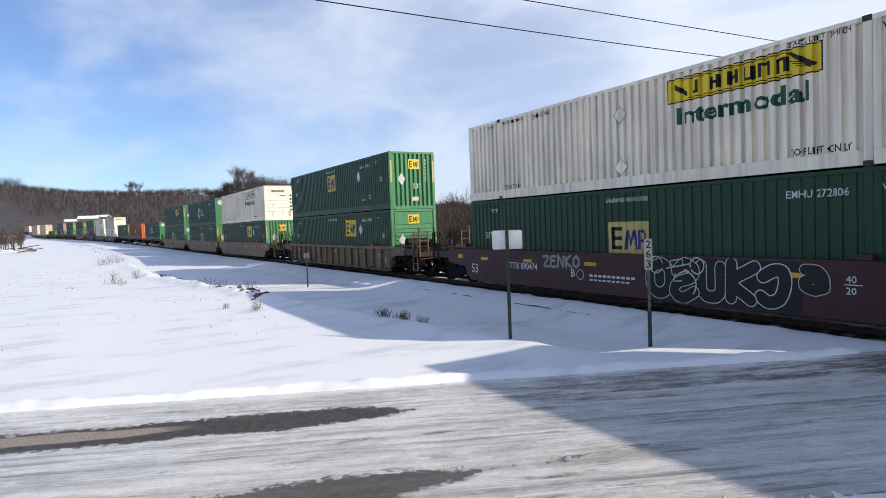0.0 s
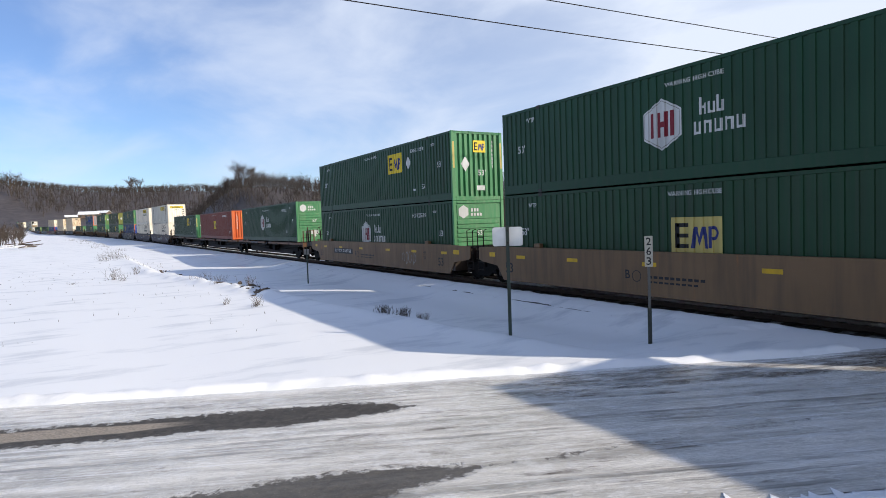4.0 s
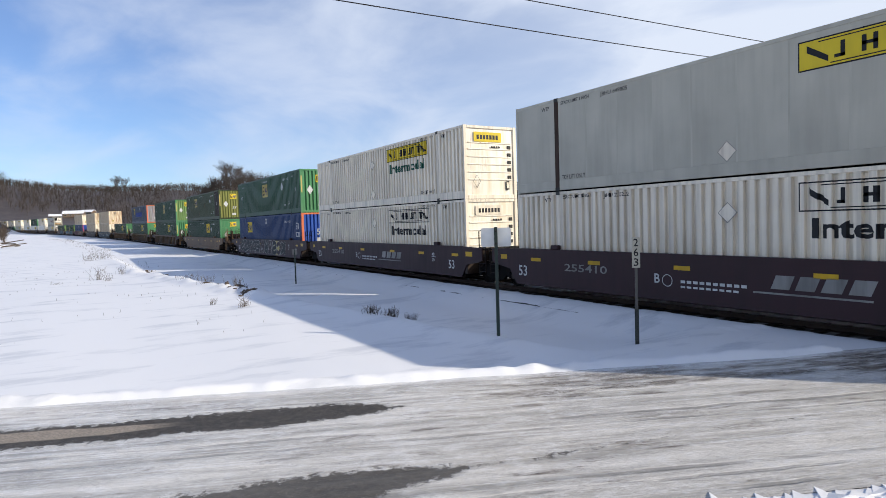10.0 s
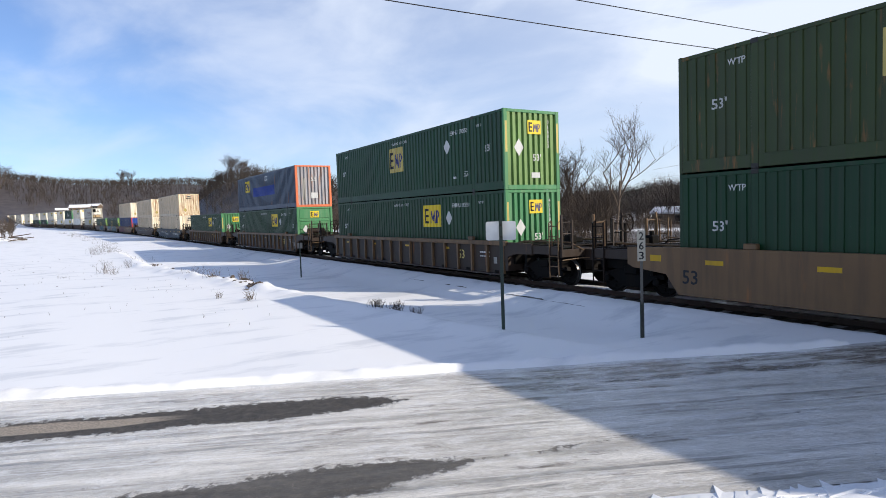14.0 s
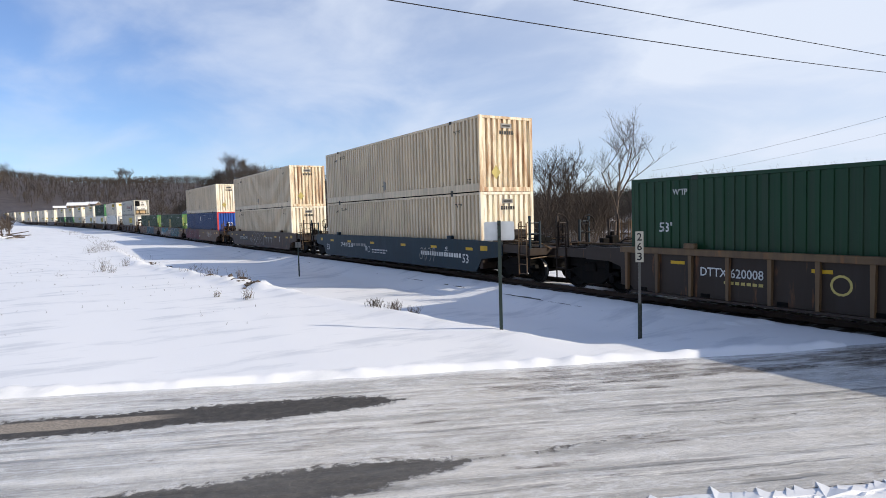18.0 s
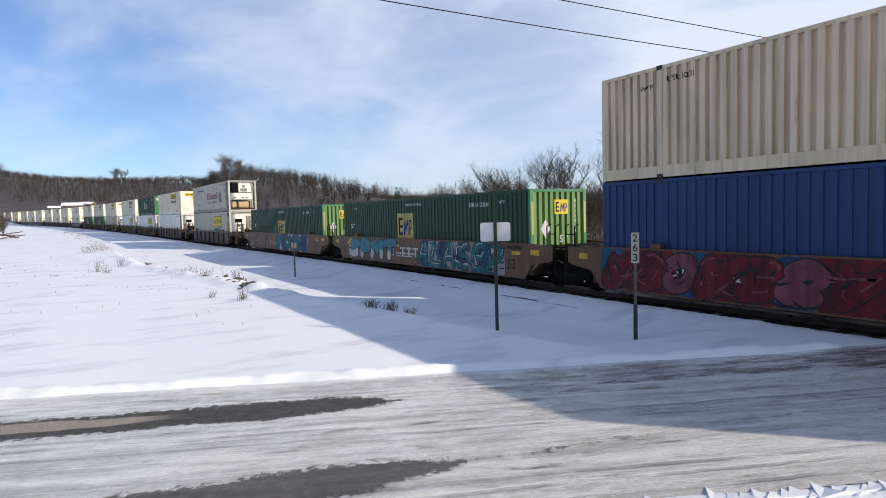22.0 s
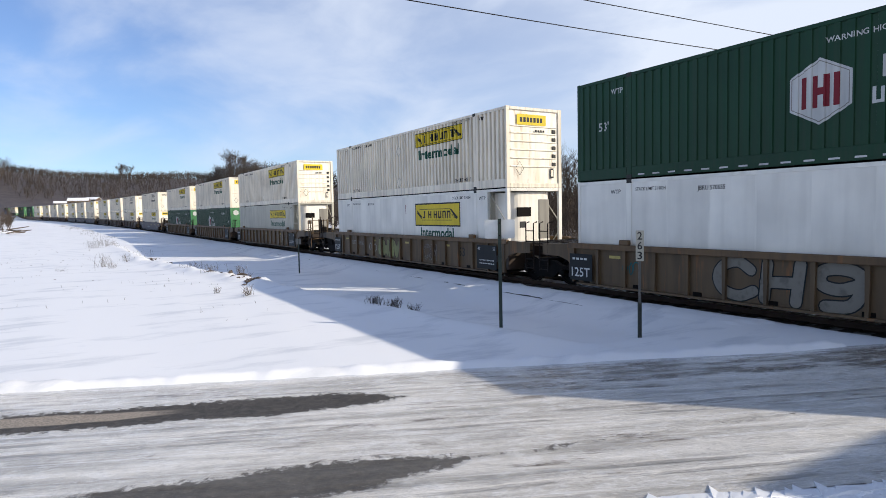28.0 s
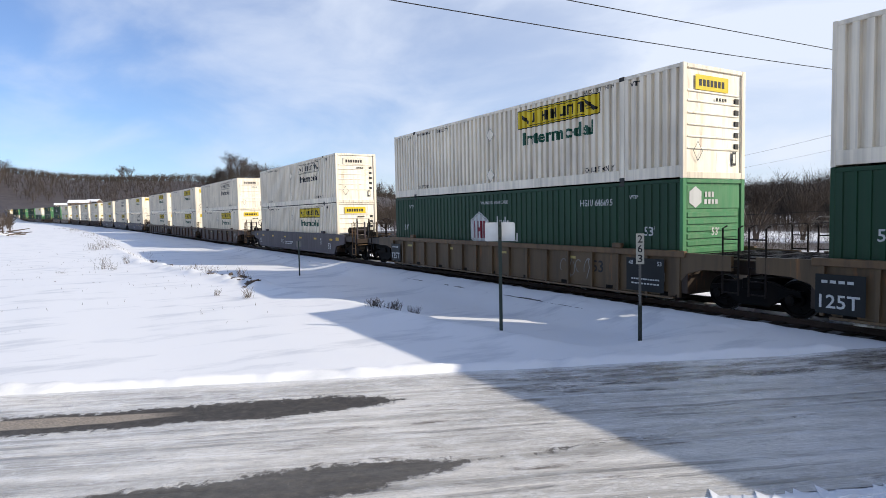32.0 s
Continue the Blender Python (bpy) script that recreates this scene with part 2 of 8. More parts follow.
# Fine upright streaks on container sides also paint in the shading of the folds.
M = {
    # Sides hold a green darkened by their shade, end walls a sun-brightened one.
    "green": paint("shaded_green_paint", (0.0066, 0.040, 0.0155), dirt_amount=0.35, streak_stretch=(8, 8, 0.22), rough=0.42),
    "faded_green": paint("faded_green_paint", (0.017, 0.060, 0.027), dirt=(0.13, 0.15, 0.13), dirt_amount=0.55, streak_stretch=(9, 9, 0.5), rough=0.42),
    "dark_green": paint("shaded_dark_green_paint", (0.0068, 0.040, 0.0178), dirt_amount=0.2, streak_stretch=(8, 8, 0.22), rough=0.42),
    "sunlit_green": paint("sunlit_green_paint", (0.055, 0.20, 0.085), dirt_amount=0.3, dirt=(0.25, 0.3, 0.2)),
    # Olive, orange and blue: sides dark with shade, ends bright with sun.
    "olive": paint("shaded_olive_paint", (0.034, 0.052, 0.018), dirt_amount=0.4, rust=0.12, streak_stretch=(8, 8, 0.22), rough=0.42),
    "olive_nose": paint("sunlit_olive_paint", (0.20, 0.21, 0.055), dirt_amount=0.3),
    "sunlit_yellow_green": paint("sunlit_yellow_green_paint", (0.15, 0.25, 0.085), dirt_amount=0.25),
    "orange": paint("shaded_orange_paint", (0.145, 0.021, 0.0105), dirt=(0.10, 0.03, 0.03), dirt_amount=0.5, streak_stretch=(8, 8, 0.22), rough=0.42),
    "orange_nose": paint("sunlit_orange_paint", (0.56, 0.105, 0.028), dirt_amount=0.3, dirt=(0.5, 0.3, 0.15)),
    "blue": paint("shaded_blue_paint", (0.009, 0.035, 0.118), dirt_amount=0.3, streak_stretch=(8, 8, 0.22), rough=0.42),
    "grey_blue": paint("faded_grey_blue_paint", (0.0525, 0.0735, 0.1125), dirt_amount=0.5, rust=0.1, streak_stretch=(8, 8, 0.22), rough=0.42),
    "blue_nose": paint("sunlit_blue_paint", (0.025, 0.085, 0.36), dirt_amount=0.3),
    "blue_stripe": paint("blue_stripe_paint", (0.022, 0.050, 0.26)),
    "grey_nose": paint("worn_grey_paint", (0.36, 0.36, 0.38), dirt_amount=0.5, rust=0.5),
    "white": paint("white_paint", (0.78, 0.70, 0.565), dirt=(0.33, 0.29, 0.24), dirt_amount=0.6, streak_stretch=(8, 8, 0.22), rough=0.42),
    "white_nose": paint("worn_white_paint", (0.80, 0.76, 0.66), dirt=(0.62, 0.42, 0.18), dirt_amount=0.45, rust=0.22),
    "clean_white": paint("clean_white_paint", (0.44, 0.418, 0.345), dirt=(0.27, 0.25, 0.21), dirt_amount=0.4, streak_stretch=(3, 3, 0.25)),
    "bright_white": paint("bright_white_paint", (0.76, 0.73, 0.66), dirt=(0.45, 0.43, 0.38), dirt_amount=0.35, streak_stretch=(3, 3, 0.25)),
    "beige": paint("beige_paint", (0.61, 0.495, 0.345), dirt=(0.20, 0.165, 0.12), dirt_amount=0.5, rust=0.02, streak_stretch=(8, 8, 0.22), rough=0.42),
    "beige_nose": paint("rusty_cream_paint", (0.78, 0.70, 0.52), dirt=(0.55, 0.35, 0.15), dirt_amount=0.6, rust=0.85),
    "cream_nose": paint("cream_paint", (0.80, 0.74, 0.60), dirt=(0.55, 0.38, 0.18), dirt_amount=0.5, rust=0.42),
    "red_post": paint("red_post_paint", (0.55, 0.06, 0.06)),
    "orange_post": paint("orange_post_paint", (0.62, 0.16, 0.07)),
    "dull_tan": paint("dull_tan_car_paint", (0.108, 0.072, 0.039), dirt=(0.05, 0.036, 0.026), dirt_amount=0.6, rust=0.12),
    "tan": paint("tan_car_paint", (0.155, 0.092, 0.046), dirt=(0.07, 0.05, 0.035), dirt_amount=0.55, rust=0.05),
    "rail_grey": paint("dull_grey_rail_paint", (0.24, 0.225, 0.195), dirt=(0.12, 0.11, 0.10), dirt_amount=0.5),
    # Lighter chord brown; on ribs, pipes and ladders it paints in caught sun.
    "chord": paint("light_brown_edge_paint", (0.135, 0.083, 0.042), dirt=(0.05, 0.038, 0.03), dirt_amount=0.6, rust=0.15),
    "rust_tan": paint("rusty_tan_car_paint", (0.125, 0.062, 0.030), dirt=(0.06, 0.04, 0.028), dirt_amount=0.5, rust=0.1),
    "brown": paint("brown_car_paint", (0.046, 0.022, 0.0115), dirt=(0.05, 0.038, 0.03), dirt_amount=0.55, rust=0.12),
    "dark_brown": paint("dark_brown_car_paint", (0.030, 0.019, 0.013), dirt=(0.04, 0.032, 0.03), dirt_amount=0.5, rust=0.08),
    "maroon": paint("maroon_car_paint", (0.050, 0.017, 0.017), dirt=(0.035, 0.022, 0.02), dirt_amount=0.5),
    "dark_maroon": paint("dark_maroon_car_paint", (0.036, 0.01575, 0.018), dirt=(0.025, 0.018, 0.018), dirt_amount=0.5),
    "teal_blue": paint("deep_blue_car_paint", (0.0063, 0.0198, 0.0306), dirt=(0.03, 0.03, 0.03), dirt_amount=0.45),
    "plum": paint("plum_grey_car_paint", (0.06375, 0.051, 0.057), dirt=(0.05, 0.04, 0.04), dirt_amount=0.4),
    "steel": surface("grimy_steel", (0.013, 0.010, 0.009), rough=0.6, metal=0.3, dirt_amount=0.4, dirt=(0.04, 0.026, 0.018), spec=0.15),
    "black_steel": surface("black_grimy_steel", (0.0035, 0.0033, 0.0033), rough=0.65, dirt=(0.022, 0.016, 0.012), dirt_amount=0.4, spec=0.08),
    "tread": surface("polished_wheel_steel", (0.10, 0.095, 0.09), rough=0.4, metal=0.9, dirt_amount=0.4, bump=0.02),
    "rust_steel": surface("rusty_rail_steel", (0.045, 0.026, 0.018), rough=0.75, dirt_amount=0.4),
    "rail_head": surface("worn_rail_head", (0.42, 0.41, 0.40), rough=0.28, metal=0.95, dirt_amount=0.1, bump=0.02),
    "casting": surface("dark_corner_casting", (0.035, 0.035, 0.033), rough=0.6, dirt_amount=0.3),
    "logo_yellow": paint("yellow_sign_paint", (0.64, 0.48, 0.028), dirt_amount=0.15),
    "pale_yellow": paint("faded_yellow_paint", (0.465, 0.375, 0.12), dirt_amount=0.3),
    "logo_black": paint("black_sign_paint", (0.012, 0.012, 0.014), dirt_amount=0.05, vary=0.05),
    "logo_navy": paint("navy_sign_paint", (0.020, 0.030, 0.14), dirt_amount=0.05, vary=0.05),
    "logo_green": paint("dark_green_letters", (0.012, 0.075, 0.045), dirt_amount=0.1, vary=0.06),
    "logo_red": paint("red_sign_paint", (0.17, 0.010, 0.020), dirt_amount=0.08),
    "letters": paint("white_letters", (0.5049, 0.5126, 0.5049), dirt_amount=0.25, vary=0.12),
    "black_letters": paint("black_letters", (0.018, 0.018, 0.02), dirt_amount=0.1),
    "worn_letters": paint("worn_grey_letters", (0.24, 0.232, 0.216), dirt_amount=0.5, vary=0.25),
    "reflector": paint("yellow_reflective_tape", (0.5304, 0.3196, 0.0136), dirt_amount=0.3, rough=0.35),
    "tag_cyan": paint("pale_cyan_spray_paint", (0.030, 0.175, 0.225), dirt=(0.01, 0.06, 0.09), dirt_amount=0.4, vary=0.2),
    "tag_white": paint("white_spray_paint", (0.46, 0.45, 0.42), dirt_amount=0.3, vary=0.2),
    "tag_black": paint("black_spray_paint", (0.008, 0.010, 0.011), dirt_amount=0.2),
    "tag_teal": paint("teal_spray_paint", (0.014, 0.115, 0.118), dirt=(0.004, 0.03, 0.05), dirt_amount=0.7, vary=0.3, scale=2.5),
    "tag_blue": paint("blue_spray_paint", (0.008, 0.055, 0.11), dirt=(0.003, 0.012, 0.03), dirt_amount=0.7, vary=0.3, scale=2.5),
    "tag_red": paint("red_spray_paint", (0.115, 0.006, 0.010), dirt=(0.02, 0.003, 0.004), dirt_amount=0.8, vary=0.35, scale=2.5),
    "tag_pink": paint("pink_spray_paint", (0.16, 0.045, 0.055), dirt=(0.05, 0.01, 0.015), dirt_amount=0.7, vary=0.3, scale=2.5),
    "tag_silver": paint("mottled_silver_spray_paint", (0.20, 0.185, 0.155), dirt=(0.07, 0.06, 0.05), dirt_amount=0.7, streak_stretch=(5, 5, 5), vary=0.4, scale=5),
    "tank_tan": paint("weathered_tan_tank_paint", (0.46, 0.32, 0.17), dirt=(0.15, 0.09, 0.05), dirt_amount=0.6),
    "tag_lime": paint("pale_lime_spray_paint", (0.2352, 0.2352, 0.0952), dirt_amount=0.3, vary=0.2),
    "galvanised": surface("galvanised_post_steel", (0.11, 0.11, 0.105), rough=0.5, metal=0.6, bump=0.04),
    "sign_back": surface("bare_aluminium_sign_back", (0.60, 0.61, 0.60), rough=0.45, metal=0.25, dirt_amount=0.12, bump=0.02),
    "green_post": surface("dark_green_post_paint", (0.03, 0.045, 0.038), rough=0.55, bump=0.04),
    "tie_wood": surface("creosoted_wood", (0.030, 0.023, 0.018), rough=0.85, streak_stretch=(1, 14, 6), dirt_amount=0.4),
    "bark": surface("grey_brown_bark", (0.105, 0.080, 0.062), rough=0.9, bump=0.5, bump_scale=25, dirt_amount=0.5),
    "twig": surface("brown_twigs", (0.068, 0.052, 0.041), rough=0.9, bump=0, scale=0.15, vary=0.3),
    "far_twig": surface("woodland_brown", (0.066, 0.054, 0.047), rough=0.95, bump=0, scale=0.03, vary=0.35),
    "evergreen": surface("dark_evergreen", (0.024, 0.032, 0.018), rough=0.9, bump=0, scale=0.2, vary=0.35),
    "weed": surface("dry_weed", (0.10, 0.072, 0.045), rough=0.9, bump=0, scale=2, vary=0.3),
    "wall": surface("brown_house_wall", (0.16, 0.115, 0.085), rough=0.8, streak_stretch=(2, 2, 8)),
    "pale_wall": surface("pale_house_wall", (0.50, 0.47, 0.43), rough=0.8, streak_stretch=(2, 2, 8)),
    "roof_snow": surface("snowy_roof", (0.78, 0.79, 0.82), rough=0.8, dirt_amount=0.1),
    "dark_glass": surface("dark_window_glass", (0.02, 0.024, 0.03), rough=0.12, dirt_amount=0.05, bump=0, spec=0.6),
    "tyre": surface("tyre_rubber", (0.02, 0.02, 0.02), rough=0.8),
    "cable": surface("black_cable", (0.018, 0.018, 0.02), rough=0.6, bump=0),
    "pole_wood": surface("weathered_pole_wood", (0.13, 0.095, 0.07), rough=0.9, streak_stretch=(12, 12, 0.6)),
    "unit_white": paint("white_machine_casing", (0.78, 0.74, 0.66), dirt=(0.4, 0.3, 0.2), dirt_amount=0.35),
}


def snow_material(name, dirty=0.0):
    m = bpy.data.materials.new(name)
    m.use_nodes = True
    nt = m.node_tree
    n, link = nt.nodes, nt.links
    b = n["Principled BSDF"]
    b.inputs["Roughness"].default_value = 0.55
    b.inputs["Specular IOR Level"].default_value = 0.35
    co = n.new("ShaderNodeTexCoord")
    drift = n.new("ShaderNodeMapping")
    drift.inputs["Rotation"].default_value = (0, 0, radians(-28))
    drift.inputs["Scale"].default_value = (0.9, 0.30, 1)
    link.new(co.outputs["Object"], drift.inputs["Vector"])
    a = n.new("ShaderNodeTexNoise")
    a.inputs["Scale"].default_value, a.inputs["Detail"].default_value = 1.1, 7
    a.inputs["Roughness"].default_value = 0.62
    link.new(drift.outputs["Vector"], a.inputs["Vector"])
    g = n.new("ShaderNodeTexNoise")
    g.inputs["Scale"].default_value, g.inputs["Detail"].default_value = 26, 4
    link.new(co.outputs["Object"], g.inputs["Vector"])
    ramp = n.new("ShaderNodeValToRGB")
    e = ramp.color_ramp.elements
    e[0].position, e[0].color = 0.36, (0.66, 0.675, 0.705, 1)
    e[1].position, e[1].color = 0.47, (0.82, 0.825, 0.84, 1)
    link.new(a.outputs["Fac"], ramp.inputs["Fac"])
    # thin cover far off: bare brown ground and leaf litter on the slopes
    woods = n.new("ShaderNodeAttribute")
    woods.attribute_name = "leaf_litter"
    patch = n.new("ShaderNodeTexNoise")
    patch.inputs["Scale"].default_value, patch.inputs["Detail"].default_value = 0.06, 6
    link.new(co.outputs["Object"], patch.inputs["Vector"])
    high = n.new("ShaderNodeMath")
    high.operation = "ADD"
    link.new(woods.outputs["Fac"], high.inputs[0])
    link.new(patch.outputs["Fac"], high.inputs[1])
    bare = n.new("ShaderNodeMapRange")
    bare.inputs["From Min"].default_value, bare.inputs["From Max"].default_value = 0.72, 0.95
    link.new(high.outputs[0], bare.inputs["Value"])
    litter = n.new("ShaderNodeMix")
    litter.data_type = "RGBA"
    mould = n.new("ShaderNodeTexNoise")
    mould.inputs["Scale"].default_value, mould.inputs["Detail"].default_value = 0.22, 8
    mould.inputs["Roughness"].default_value = 0.72
    link.new(co.outputs["Object"], mould.inputs["Vector"])
    shade = n.new("ShaderNodeValToRGB")
    shade.color_ramp.elements[0].position, shade.color_ramp.elements[0].color = 0.36, (0.034, 0.027, 0.023, 1)
    shade.color_ramp.elements[1].position, shade.color_ramp.elements[1].color = 0.64, (0.105, 0.084, 0.070, 1)
    link.new(mould.outputs["Fac"], shade.inputs["Fac"])
    link.new(shade.outputs["Color"], litter.inputs["B"])
    link.new(bare.outputs["Result"], litter.inputs["Factor"])
    link.new(ramp.outputs["Color"], litter.inputs["A"])
    link.new(litter.outputs["Result"], b.inputs["Base Color"])
    h = n.new("ShaderNodeMath")
    h.operation = "MULTIPLY_ADD"
    h.inputs[1].default_value = 0.08
    soft_a = n.new("ShaderNodeMath")
    soft_a.operation = "MULTIPLY"
    soft_a.inputs[1].default_value = 0.45
    link.new(a.outputs["Fac"], soft_a.inputs[0])
    link.new(g.outputs["Fac"], h.inputs[0])
    link.new(soft_a.outputs[0], h.inputs[2])
    bp = n.new("ShaderNodeBump")
    bp.inputs["Strength"].default_value, bp.inputs["Distance"].default_value = 0.8, 0.055
    link.new(h.outputs[0], bp.inputs["Height"])
    link.new(bp.outputs["Normal"], b.inputs["Normal"])
    return m


def road_material():
    """Packed snow and ice on asphalt. The object's x runs along the road, y across it from the field side."""
    m = bpy.data.materials.new("icy_road")
    m.use_nodes = True
    nt = m.node_tree
    n, link = nt.nodes, nt.links
    b = n["Principled BSDF"]
    co = n.new("ShaderNodeTexCoord")
    sep = n.new("ShaderNodeSeparateXYZ")
    link.new(co.outputs["Object"], sep.inputs["Vector"])

    def num(op, x, y=None, z=None):
        k = n.new("ShaderNodeMath")
        k.operation = op
        for i, v in enumerate((x, y, z)):
            if v is None:
                continue
            if isinstance(v, (int, float)):
                k.inputs[i].default_value = v
            else:
                link.new(v, k.inputs[i])
        return k.outputs[0]

    def cloud(scale, stretch, detail=5, rough=0.55):
        mp = n.new("ShaderNodeMapping")
        mp.inputs["Scale"].default_value = stretch
        link.new(co.outputs["Object"], mp.inputs["Vector"])
        t = n.new("ShaderNodeTexNoise")
        t.inputs["Scale"].default_value, t.inputs["Detail"].default_value = scale, detail
        t.inputs["Roughness"].default_value = rough
        link.new(mp.outputs["Vector"], t.inputs["Vector"])
        return t.outputs["Fac"]

    def step(v, lo, hi):
        k = n.new("ShaderNodeMapRange")
        k.interpolation_type = "SMOOTHSTEP"
        k.inputs["From Min"].default_value, k.inputs["From Max"].default_value = lo, hi
        link.new(v, k.inputs["Value"])
        return k.outputs["Result"]

    def blend(f, a, c):
        k = n.new("ShaderNodeMix")
        k.data_type = "RGBA"
        link.new(f, k.inputs["Factor"])
        for sock, v in (("A", a), ("B", c)):
            if isinstance(v, tuple):
                k.inputs[sock].default_value = (*v, 1)
            else:
                link.new(v, k.inputs[sock])
        return k.outputs["Result"]

    along, across = sep.outputs["X"], num("MULTIPLY", sep.outputs["Y"], -1.0)
    wobble = cloud(0.9, (0.8, 0.6, 1), 4)
    fine = cloud(9.0, (1, 1, 1), 5, 0.7)
    tracks = cloud(1.0, (0.22, 3.6, 1), 6, 0.6)
    blotch = cloud(1.1, (0.45, 1.0, 1), 6, 0.62)

    def bare(centre, slant, half, tip, grow):
        """A worn streak of bare asphalt that narrows to a tip."""
        mid = num("MULTIPLY_ADD", wobble, 0.26, num("MULTIPLY_ADD", along, slant, centre - 0.13))
        off = num("ABSOLUTE", num("SUBTRACT", across, mid))
        back = num("SUBTRACT", tip, along)
        wide = num("MULTIPLY", num("MINIMUM", num("POWER", num("MAXIMUM", num("DIVIDE", back, grow), 0.0), 0.6), 1.0), half)
        ragged = num("ADD", num("MULTIPLY_ADD", fine, 0.50, -0.25), num("MULTIPLY_ADD", blotch, 0.34, -0.17))
        return step(num("ADD", num("SUBTRACT", wide, off), ragged), -0.02, 0.09)

    first = bare(1.28, -0.05, 0.40, -0.74, 1.3)
    second = bare(3.52, -0.16, 0.44, -0.22, 1.6)
    grey = blend(step(tracks, 0.36, 0.66), (0.41, 0.39, 0.355), (0.75, 0.72, 0.67))
    grey = blend(num("MULTIPLY", step(blotch, 0.48, 0.72), 0.5), grey, (0.27, 0.26, 0.245))
    # paler towards the crossing, whiter along both verges
    near_track = step(num("MULTIPLY_ADD", tracks, 3.0, along), 1.0, 6.5)
    grey = blend(num("MULTIPLY", near_track, 0.34), grey, (0.82, 0.80, 0.76))
    lines = cloud(1.0, (0.10, 13.0, 1), 4, 0.6)
    grey = blend(num("MULTIPLY", step(lines, 0.56, 0.70), 0.38), grey, (0.30, 0.285, 0.265))
    grey = blend(num("MULTIPLY", step(lines, 0.44, 0.34), 0.5), grey, (0.82, 0.82, 0.83))
    # brown grit thrown along the field side
    grit = cloud(1.6, (0.5, 2.2, 1), 6, 0.68)
    near_edge = num("MULTIPLY", step(along, -0.5, 1.5), num("SUBTRACT", 1.0, step(across, 0.9, 2.1)))
    grey = blend(num("MULTIPLY", step(num("MULTIPLY_ADD", near_edge, 0.14, grit), 0.555, 0.72), 0.85), grey, (0.105, 0.080, 0.060))
    speck = cloud(14.0, (1, 1.4, 1), 3, 0.6)
    grey = blend(num("MULTIPLY", step(speck, 0.62, 0.78), 0.55), grey, (0.20, 0.185, 0.17))
    crust = cloud(4.2, (0.6, 1.3, 1), 7, 0.75)
    grey = blend(num("MULTIPLY", step(crust, 0.50, 0.62), 0.40), grey, (0.86, 0.86, 0.86))
    grey = blend(num("MULTIPLY", step(crust, 0.46, 0.36), 0.32), grey, (0.30, 0.29, 0.275))
    grain = cloud(24.0, (0.7, 1.2, 1), 6, 0.78)
    grey = blend(num("MULTIPLY", step(grain, 0.54, 0.66), 0.34), grey, (0.27, 0.255, 0.235))
    grey = blend(num("MULTIPLY", step(grain, 0.46, 0.36), 0.34), grey, (0.82, 0.81, 0.79))
    # ruts pressed into the packed snow
    bent = num("MULTIPLY_ADD", wobble, 0.22, num("MULTIPLY_ADD", along, 0.015, across))
    ruts = None
    for at, half in ((0.86, 0.018), (2.30, 0.022), (2.62, 0.016), (4.02, 0.026), (4.26, 0.018), (4.56, 0.024)):
        one = num("SUBTRACT", 1.0, step(num("ABSOLUTE", num("SUBTRACT", bent, at + 0.11)), half, half + 0.035))
        ruts = one if ruts is None else num("MAXIMUM", ruts, one)
    ruts = num("MULTIPLY", ruts, step(blotch, 0.40, 0.60))
    grey = blend(num("MULTIPLY", ruts, 0.55), grey, (0.20, 0.19, 0.175))
    verge = num("SUBTRACT", 1.0, step(num("MULTIPLY_ADD", fine, 0.5, across), 0.20, 0.62))
    grey = blend(num("MULTIPLY", verge, 0.75), grey, (0.78, 0.79, 0.81))
    asphalt = blend(step(fine, 0.35, 0.75), (0.024, 0.021, 0.019), (0.074, 0.064, 0.054))
    chips = cloud(34.0, (1, 1.2, 1), 3, 0.7)
    asphalt = blend(num("MULTIPLY", step(chips, 0.60, 0.72), 0.7), asphalt, (0.20, 0.18, 0.155))
    sand_mid = num("ABSOLUTE", num("SUBTRACT", across, num("MULTIPLY_ADD", wobble, 0.26, num("MULTIPLY_ADD", along, -0.05, 1.23 - 0.13))))
    sand = num("MULTIPLY", step(num("SUBTRACT", num("MULTIPLY_ADD", along, -0.06, -0.13), sand_mid), -0.02, 0.03), num("SUBTRACT", 1.0, step(num("MULTIPLY_ADD", fine, 0.8, along), -3.9, -3.2)))
    asphalt = blend(num("MULTIPLY", sand, num("MULTIPLY_ADD", step(chips, 0.40, 0.60), 0.4, 0.5)), asphalt, (0.37, 0.315, 0.255))
    both = num("MAXIMUM", first, num("MULTIPLY", second, 0.92))
    link.new(blend(both, grey, asphalt), b.inputs["Base Color"])
    slick = num("MULTIPLY_ADD", tracks, -0.50, 0.48)
    k = n.new("ShaderNodeMix")
    k.data_type = "FLOAT"
    link.new(both, k.inputs["Factor"])
    link.new(slick, k.inputs["A"])
    k.inputs["B"].default_value = 0.85
    link.new(k.outputs["Result"], b.inputs["Roughness"])
    b.inputs["Specular IOR Level"].default_value = 0.7
    height = num("ADD", num("MULTIPLY_ADD", crust, 0.7, num("MULTIPLY_ADD", ruts, -0.5, num("MULTIPLY_ADD", grain, 0.3, tracks))), num("MULTIPLY_ADD", fine, 0.35, num("MULTIPLY", both, -0.35)))
    bp = n.new("ShaderNodeBump")
    bp.inputs["Strength"].default_value, bp.inputs["Distance"].default_value = 0.75, 0.035
    link.new(height, bp.inputs["Height"])
    link.new(bp.outputs["Normal"], b.inputs["Normal"])
    return m


M["snow"] = snow_material("snow")
M["road"] = road_material()
M["ballast"] = surface("snowy_ballast", (0.050, 0.046, 0.043), rough=0.9, vary=0.4, scale=9, dirt=(0.70, 0.72, 0.76),
                       dirt_amount=0.55, streak_stretch=(1.2, 2.5, 1), bump=0.9, bump_scale=18)


